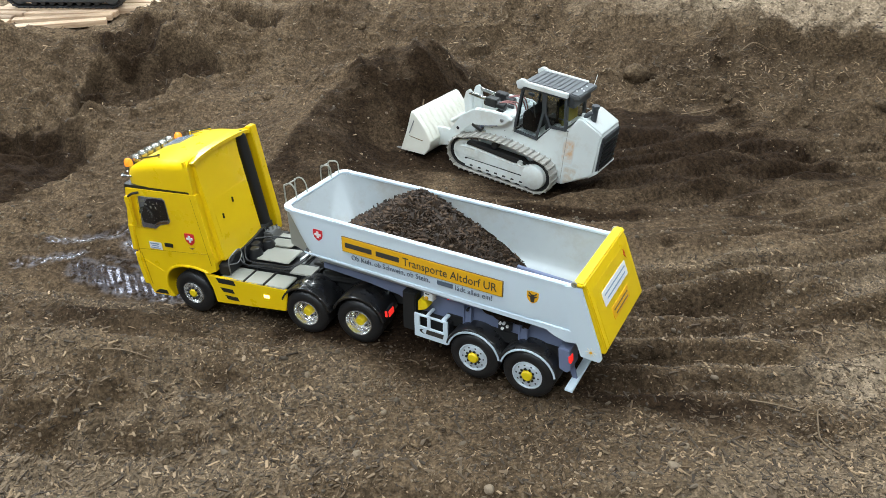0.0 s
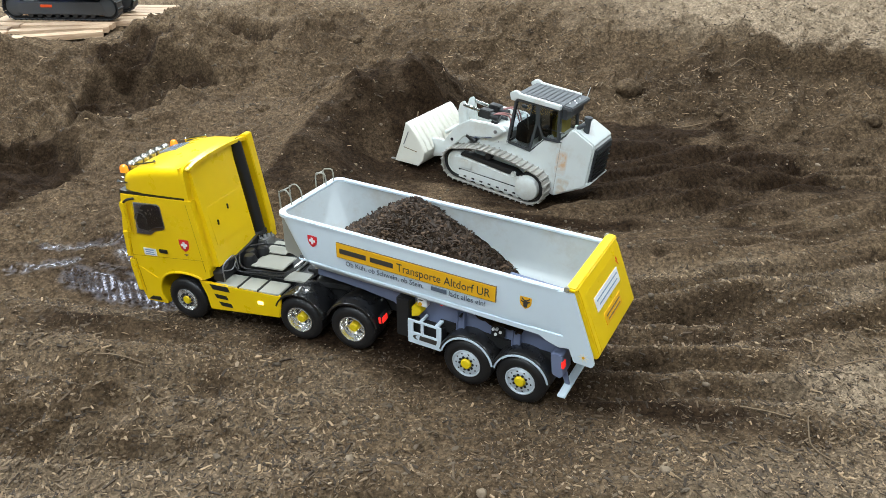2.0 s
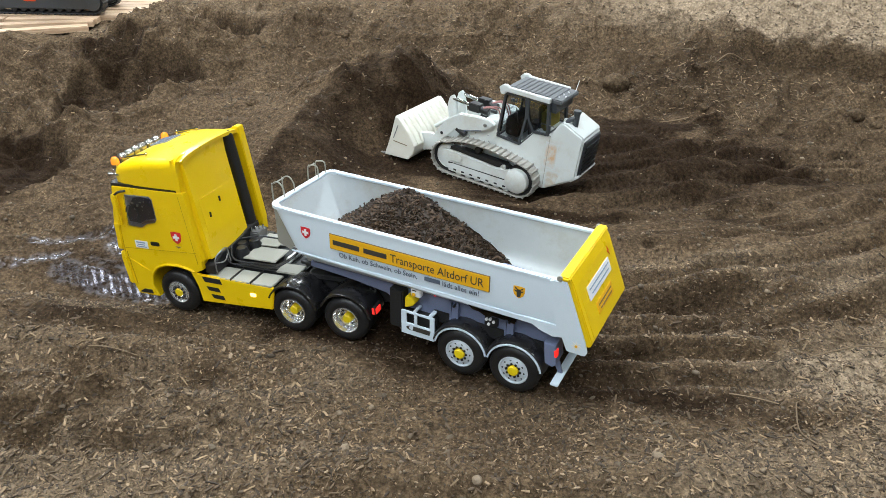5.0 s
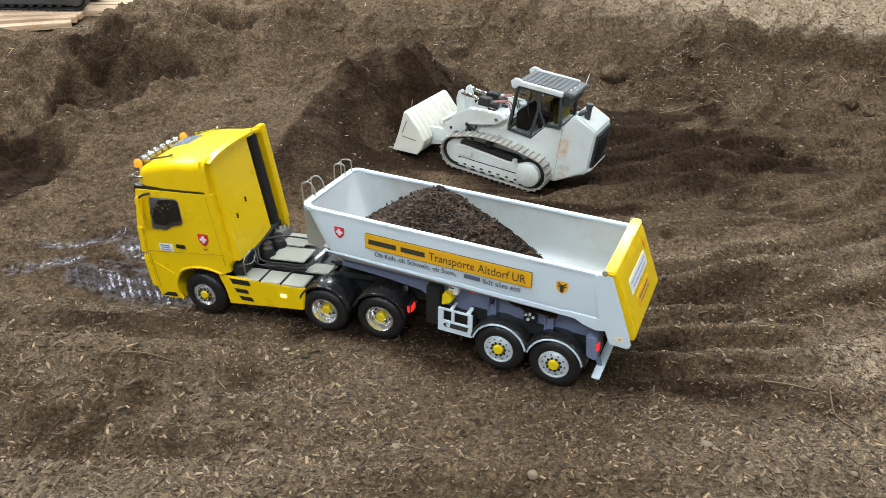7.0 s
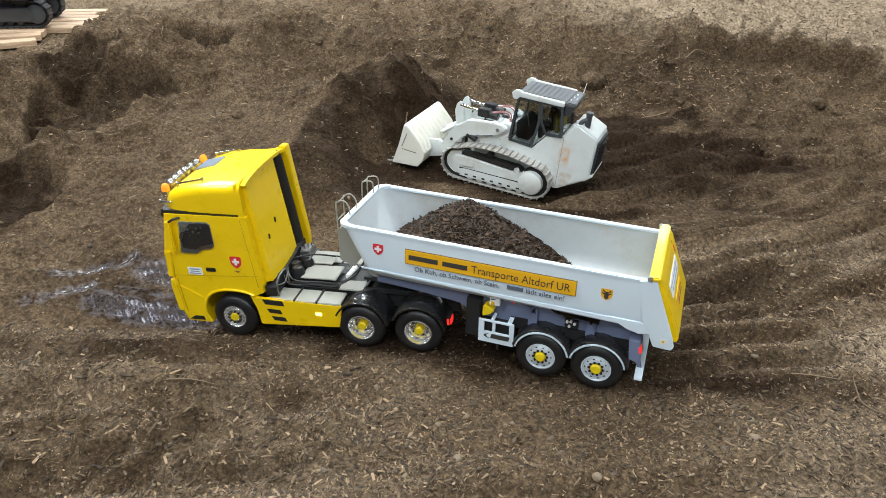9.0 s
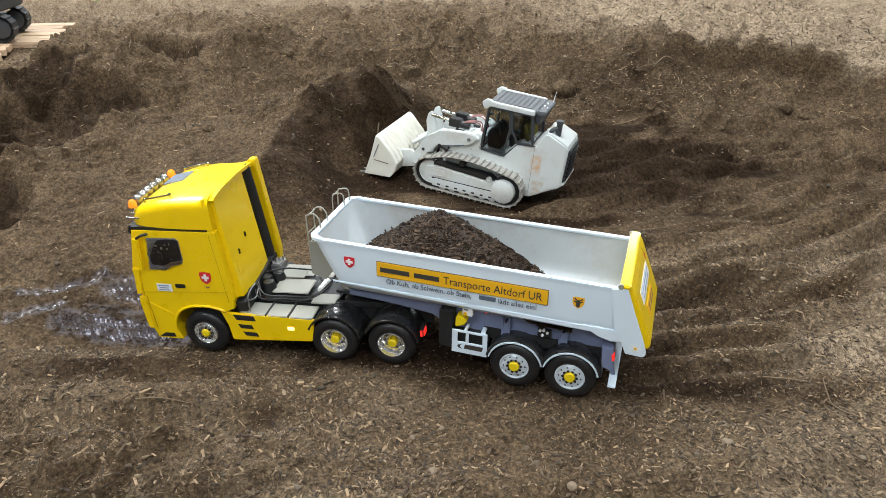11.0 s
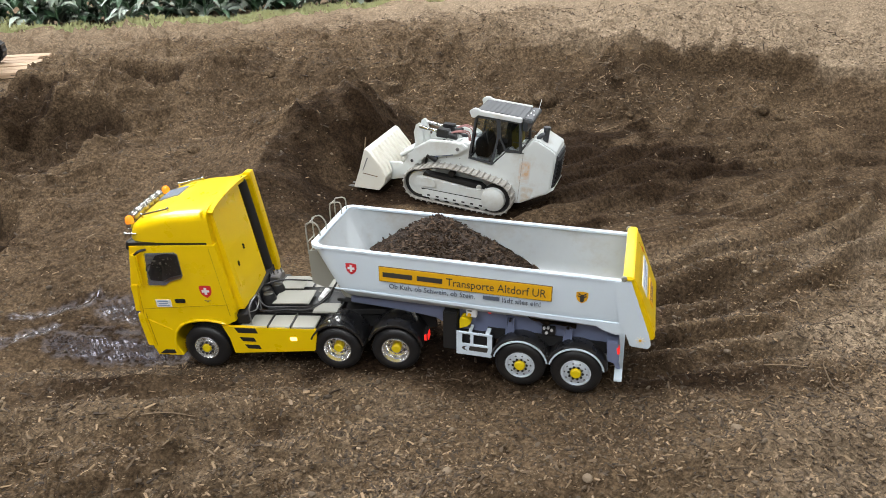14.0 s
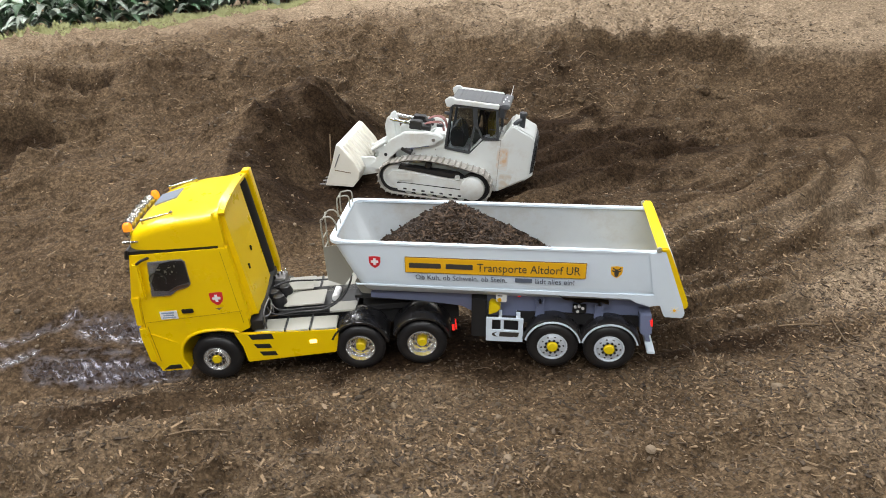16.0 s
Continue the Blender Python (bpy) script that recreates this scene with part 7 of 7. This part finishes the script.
def plant(at, seed, size):
    rnd = random.Random(seed)
    root = thing("crop_plant", "green leafy artificial crop plant with pale glossy leaves", "plant", at, "row of crop plants")
    part("stem", tube([(0, 0, -0.02), (0.004, 0.002, 0.08), (0.0, 0.004, 0.19 * size)], 0.004, 6), LEAF, root)
    for k in range(13):
        a = rnd.uniform(0, 2 * math.pi)
        z0, l, w = rnd.uniform(0.02, 0.17) * size, rnd.uniform(0.07, 0.12) * size, rnd.uniform(0.016, 0.028)
        droop = rnd.uniform(0.0, 0.07)
        bm = bmesh.new()
        prev = None
        for i in range(6):
            t = i / 5
            r, h, ww = l * t, z0 + 0.05 * math.sin(t * 2.2) - droop * t * t, w * math.sin(math.pi * min(0.12 + t * 0.9, 1.0)) + 0.001
            c, s = math.cos(a), math.sin(a)
            row = [bm.verts.new((r * c - q * ww * s, r * s + q * ww * c, h - (0.006 if q else 0.0))) for q in (-1, 0, 1)]
            if prev:
                for q in (0, 1):
                    bm.faces.new((prev[q], prev[q + 1], row[q + 1], row[q]))
            prev = row
        bmesh.ops.solidify(bm, geom=bm.faces[:], thickness=0.0008)
        part("leaf", bm, LEAF_PALE if rnd.random() < 0.66 else LEAF, root)
    return root


variants = [plant(pose(-9, 9, -3 - k), 40 + k, 0.9 + 0.08 * k) for k in range(4)]
rnd = random.Random(5)
hedge = []
for row in range(4):
    for k in range(32):
        x = -2.90 + 0.113 * k + rnd.uniform(-0.025, 0.025)
        y = float(turf_front(x)) + 0.27 + 0.085 * row + rnd.uniform(-0.02, 0.02)
        z = float(ground_height(np.array([x]), np.array([y]))[0])
        hedge.append(copy_thing(variants[(k * 3 + row) % 4], pose(x, y, z, 0, 0, rnd.uniform(0, 360))))
for v in variants:
    for o in (*v.children_recursive, v):
        bpy.data.objects.remove(o)


def scatter_mesh(name, verts, faces, material, label, category):
    mesh = bpy.data.meshes.new(name)
    mesh.from_pydata(verts, [], faces)
    mesh.materials.append(material)
    return tagged(new(name, mesh), label, category, kind="stuff")


gen = np.random.default_rng(3)
n = 40000
tx = gen.uniform(-2.8, 1.1, n)
ty = turf_front(tx) + 0.26 * gen.beta(1.6, 1.6, n) + 0.03 * lattice(tx * 6, tx * 0, 8)
keep = lattice(tx * 9, ty * 9, 21) > -0.7
tx, ty = tx[keep], ty[keep]
n = len(tx)
tz = ground_full(tx, ty)
a, hgt, wid, lean = gen.uniform(0, 6.283, n), gen.uniform(0.006, 0.017, n), gen.uniform(0.0015, 0.0035, n), gen.normal(0, 0.006, (n, 2))
c, s = np.cos(a) * wid, np.sin(a) * wid
v = np.stack([np.stack([tx - c, ty - s, tz - 0.003], 1), np.stack([tx + c, ty + s, tz - 0.003], 1), np.stack([tx + lean[:, 0], ty + lean[:, 1], tz + hgt], 1)], 1).reshape(-1, 3)
scatter_mesh("turf", v, np.arange(n * 3).reshape(-1, 3), TURF, "strip of short yellowish green turf before the plants", "grass")
# ---- loose bits on the ground ----
def chips(x, y, z, length, width, thick, gen, flat_by=0.35):
    """Splinters: each a small block with unequal ends, tipped and turned at random. Returns vertices and faces."""
    n = len(x)
    yaw, tip, roll = gen.uniform(0, 2 * math.pi, n), gen.normal(0, flat_by, n), gen.normal(0, 0.5, n)
    cy, sy, ct, st, cr, sr = np.cos(yaw), np.sin(yaw), np.cos(tip), np.sin(tip), np.cos(roll), np.sin(roll)
    out = np.empty((n, 8, 3))
    k = 0
    for i in (-1, 1):
        taper = gen.uniform(0.45, 1.0, n)
        shift = gen.normal(0, 0.18, n) * width
        for j in (-1, 1):
            for h in (-1, 1):
                a = i * length / 2 * gen.uniform(0.85, 1.1, n)
                b = j * width / 2 * taper + shift
                d = h * thick / 2 * taper
                b, d = b * cr - d * sr, b * sr + d * cr
                a, d = a * ct - d * st, a * st + d * ct
                out[:, k] = np.stack([x + a * cy - b * sy, y + a * sy + b * cy, z + d], 1)
                k += 1
    faces = np.array(((0, 1, 3, 2), (4, 6, 7, 5), (0, 4, 5, 1), (2, 3, 7, 6), (0, 2, 6, 4), (1, 5, 7, 3)))
    return out.reshape(-1, 3), (np.arange(n)[:, None, None] * 8 + faces[None]).reshape(-1, 4)


gen = np.random.default_rng(11)
px = np.concatenate([gen.uniform(-1.05, 1.15, 190000), gen.uniform(-1.6, 1.75, 95000)])
py = np.concatenate([gen.uniform(0.42, 1.25, 190000), gen.uniform(1.2, 3.3, 95000)])
damp_shade = np.clip(damp_shade_at(px, py), 0, 1)
crowd = 0.5 + 0.5 * lattice(px * 5.5, py * 5.5, 31)
slope_bits = np.exp(-((py - bank_line(px) + 0.06) / 0.16) ** 2) * smooth((px + 0.3) / 0.4)
damp_shade = damp_shade * (1 - 0.85 * slope_bits)
keep = gen.uniform(0, 1, len(px)) < (1 - 0.94 * damp_shade) * (0.18 + 0.80 * crowd) * (np.where(py > 1.25, 0.50, 1.0) + 0.8 * slope_bits) * (1 - 0.9 * wet_at(px, py)) * (1 - 0.72 * packed_at(px, py))
px, py, damp_shade = px[keep], py[keep], damp_shade[keep]
size = np.exp(gen.normal(-0.12, 0.66, len(px)))
length = np.clip(0.0039 * size * (1 + 1.5 * smooth((py - 1.6) / 0.6) + 0.35 * smooth((0.95 - py) / 0.2)), 0.0022, 0.020 + 0.014 * smooth((py - 1.6) / 0.6))
width = np.clip(length * gen.uniform(0.16, 0.45, len(px)), 0.0009, 0.0042)
thick = np.clip(width * gen.uniform(0.3, 0.6, len(px)), 0.0007, 0.0025)
pz = ground_full(px, py) + thick * 0.15
dark = gen.uniform(0, 1, len(px)) < 0.45 + 0.5 * damp_shade - 0.2 * slope_bits[keep]
for mask, mat, name, label in ((~dark, CHIPS, "wood_chips", "pale dry wood chips strewn over the ground"), (dark, CHIPS_DARK, "bark_chips", "brown bark chips strewn over the ground")):
    v, f = chips(px[mask], py[mask], pz[mask], length[mask], width[mask], thick[mask], gen)
    scatter_mesh(name, v, f, mat, label, "wood chips")

# rounded crumbs and pebbles
def pebble_mesh(x, y, z, r, gen, form=(0.9, 0.8, 0.7)):
    base = bmesh.new()
    bmesh.ops.create_icosphere(base, subdivisions=1, radius=1.0)
    base.verts.ensure_lookup_table()
    shape = np.array([v.co[:] for v in base.verts])
    tris = np.array([[v.index for v in f.verts] for f in base.faces])
    base.free()
    n = len(x)
    jit = gen.uniform(0.75, 1.25, (n, len(shape), 1))
    squash = gen.uniform(0.65, 1.15, (n, 1, 3)) * np.array(form)
    v = shape[None] * jit * squash * r[:, None, None]
    a = gen.uniform(0, 6.283, n)
    c, s = np.cos(a)[:, None], np.sin(a)[:, None]
    v = np.stack([v[..., 0] * c - v[..., 1] * s, v[..., 0] * s + v[..., 1] * c, v[..., 2]], -1) + np.stack([x, y, z], 1)[:, None]
    return v.reshape(-1, 3), (np.arange(n)[:, None, None] * len(shape) + tris[None]).reshape(-1, 3)


n = 34000
qx, qy = gen.uniform(-1.4, 1.6, n), gen.uniform(0.42, 1.5, n) ** 1.0
qx[25000:], qy[25000:] = gen.uniform(-1.6, 1.7, n - 25000), gen.uniform(1.4, 3.2, n - 25000)
keep = gen.uniform(0, 1, n) < (0.3 + 0.7 * (0.5 + 0.5 * lattice(qx * 4, qy * 4, 41))) * (1 - wet_at(qx, qy)) * (1 - 0.8 * np.clip(damp_shade_at(qx, qy), 0, 1))
qx, qy = qx[keep], qy[keep]
qr = np.clip(np.where(qy < 1.3, 0.0016, 0.0021) * np.exp(gen.normal(0, 0.5, len(qx))), 0.001, 0.008)
v, f = pebble_mesh(qx, qy, ground_full(qx, qy) + qr * 0.15, qr, gen)
pebbles = scatter_mesh("crumbs", v, f, STONE, "small brown crumbs and pebbles on the ground", "pebbles")
pebbles.data.shade_smooth()

# longer rounded bits of bark, crowded in drifts
n = 15000
bx, by = np.concatenate([gen.uniform(-1.0, 1.1, 10500), gen.uniform(-1.5, 1.7, 4500)]), np.concatenate([gen.uniform(0.45, 1.2, 10500), gen.uniform(1.2, 3.0, 4500)])
drift = 0.5 + 0.5 * lattice(bx * 3.1, by * 5.0, 43) + 0.9 * mound(bx, by, 0.16, 0.72, 0.28, 0.09, -6, 1.0) - 0.6 * np.clip(damp_shade_at(bx, by), 0, 1)
keep = (gen.uniform(0, 1, n) < np.clip(drift, 0.02, 1)) & (wet_at(bx, by) < 0.2)
bx, by = bx[keep], by[keep]
br = np.clip(0.0027 * np.exp(gen.normal(0, 0.42, len(bx))), 0.0015, 0.0080)
v, f = pebble_mesh(bx, by, ground_full(bx, by) + br * 0.22, br, gen, (1.0, 0.48, 0.36))
scatter_mesh("bark_bits", v, f, BITS, "tan rounded bits of bark lying in drifts", "bark")

# the larger bits, each on its own
bit_shapes = []
for k in range(6):
    one, tris = pebble_mesh(np.zeros(1), np.zeros(1), np.zeros(1), np.ones(1), gen, (1.0, 0.46, 0.34))
    mesh = bpy.data.meshes.new("bark_bit")
    mesh.from_pydata(one, [], tris)
    mesh.materials.append((BITS, CHIPS, STONE)[k % 3])
    bit_shapes.append(mesh)
ox, oy = gen.uniform(-0.75, 0.85, 170), 0.55 + 0.45 * gen.beta(1.3, 1.6, 170)
oz = ground_full(ox, oy)
for k in range(170):
    size = float(np.clip(0.0048 * np.exp(gen.normal(0, 0.36)), 0.0030, 0.0105))
    bit = tagged(new("bark_bit", bit_shapes[int(gen.integers(0, 6))]), "tan rounded bit of bark lying on the mould", "bark", "bits of bark on the ground")
    bit.matrix_world = pose(float(ox[k]), float(oy[k]), float(oz[k]) + size * 0.10, float(gen.normal(0, 9)), float(gen.normal(0, 9)), float(gen.uniform(0, 360))) @ Matrix.Scale(size, 4)

# bits in the load
n = 5200
u = gen.uniform(-0.31, 0.08, n)
w = gen.uniform(-0.078, 0.078, n)
crest = np.maximum(0, 1 - np.abs((u + 0.178) / np.where(u < -0.178, 0.155, 0.205)) ** 1.15)
lh = 0.122 + 0.108 * crest * (0.80 + 0.20 * np.cos(np.clip((w - 0.02) / 0.085, -1, 1) * 1.5))
keep = lh > 0.128
u, w, lh = u[keep], w[keep], lh[keep]
size = np.clip(0.006 * np.exp(gen.normal(0, 0.45, len(u))), 0.003, 0.016)
v, f = chips(u, w, lh + 0.001, size, size * gen.uniform(0.2, 0.5, len(u)), size * 0.16, gen, 0.5)
scatter_mesh("load_chips", v, f, LOAD_CHIPS, "bark chips on the heap in the trailer", "wood chips").matrix_world = trailer.matrix_world


# larger clods, sticks and stones that stand out
def clod(x, y, r, seed, label, material):
    bm = bmesh.new()
    bmesh.ops.create_icosphere(bm, subdivisions=4, radius=r)
    for v in bm.verts:
        v.co *= 1 + 0.28 * noise.noise(v.co / r * 1.1 + Vector((seed, 0, 0))) + 0.10 * noise.noise(v.co / r * 4 + Vector((seed, 3, 0))) + 0.09 * noise.noise(v.co / r * 9 + Vector((seed, 1, 5)))
        v.co.z *= 0.8
    ob = tagged(part("clod", bm, material, crease=80), label, "clod", "clods on the ground")
    ob.matrix_world = pose(x, y, float(ground_full(np.array([x]), np.array([y]))[0]) + r * 0.12, 0, 0, seed * 40)
    return ob


for k, (x, y, r) in enumerate(((-0.510, 2.165, 0.017), (1.174, 1.950, 0.024), (1.215, 1.915, 0.015), (0.577, 2.235, 0.036), (0.97, 1.95, 0.015), (-0.27, 2.54, 0.018), (0.80, 2.08, 0.014), (0.34, 0.79, 0.006), (0.30, 0.72, 0.008), (-0.12, 0.775, 0.007), (-0.20, 0.74, 0.006), (0.06, 0.70, 0.007))):
    clod(x, y, r, k + 1.3, "lump of brown earth lying on the mould", SOIL_CLOD if k < 7 else STONE)


def twig(points, r, label):
    pts = []
    for x, y, up in points:
        pts.append((x, y, float(ground_full(np.array([x]), np.array([y]))[0]) + up))
    return tagged(part("twig", tube(pts, r, 7), CHIPS), label, "twig", "twigs on the ground")


twig(((-0.548, 0.986, 0.004), (-0.510, 0.982, 0.005), (-0.470, 0.976, 0.004)), 0.0012, "pale dry twig lying on the mould")
twig(((0.548, 0.842, 0.005), (0.541, 0.838, 0.007), (0.533, 0.815, 0.005), (0.530, 0.797, 0.004), (0.536, 0.779, 0.003), (0.552, 0.757, 0.004)), 0.0011, "bent pinkish twig lying on the mould")
twig(((0.455, 0.873, 0.003), (0.489, 0.861, 0.005), (0.520, 0.847, 0.003)), 0.0013, "pale dry twig lying on the mould")
twig(((0.62, 0.955, 0.004), (0.68, 0.952, 0.006), (0.73, 0.955, 0.003)), 0.0013, "pale dry twig lying on the mould")
twig(((0.86, 2.20, 0.006), (0.90, 2.215, 0.012), (0.95, 2.225, 0.006)), 0.002, "pale dry twig lying on the mould")
twig(((0.66, 2.02, 0.004), (0.70, 2.03, 0.008), (0.75, 2.05, 0.004)), 0.0018, "pale dry twig lying on the mould")
twig(((-0.07, 1.86, 0.004), (-0.06, 1.90, 0.03), (-0.05, 1.93, 0.06)), 0.0016, "thin twig stuck in the heap")
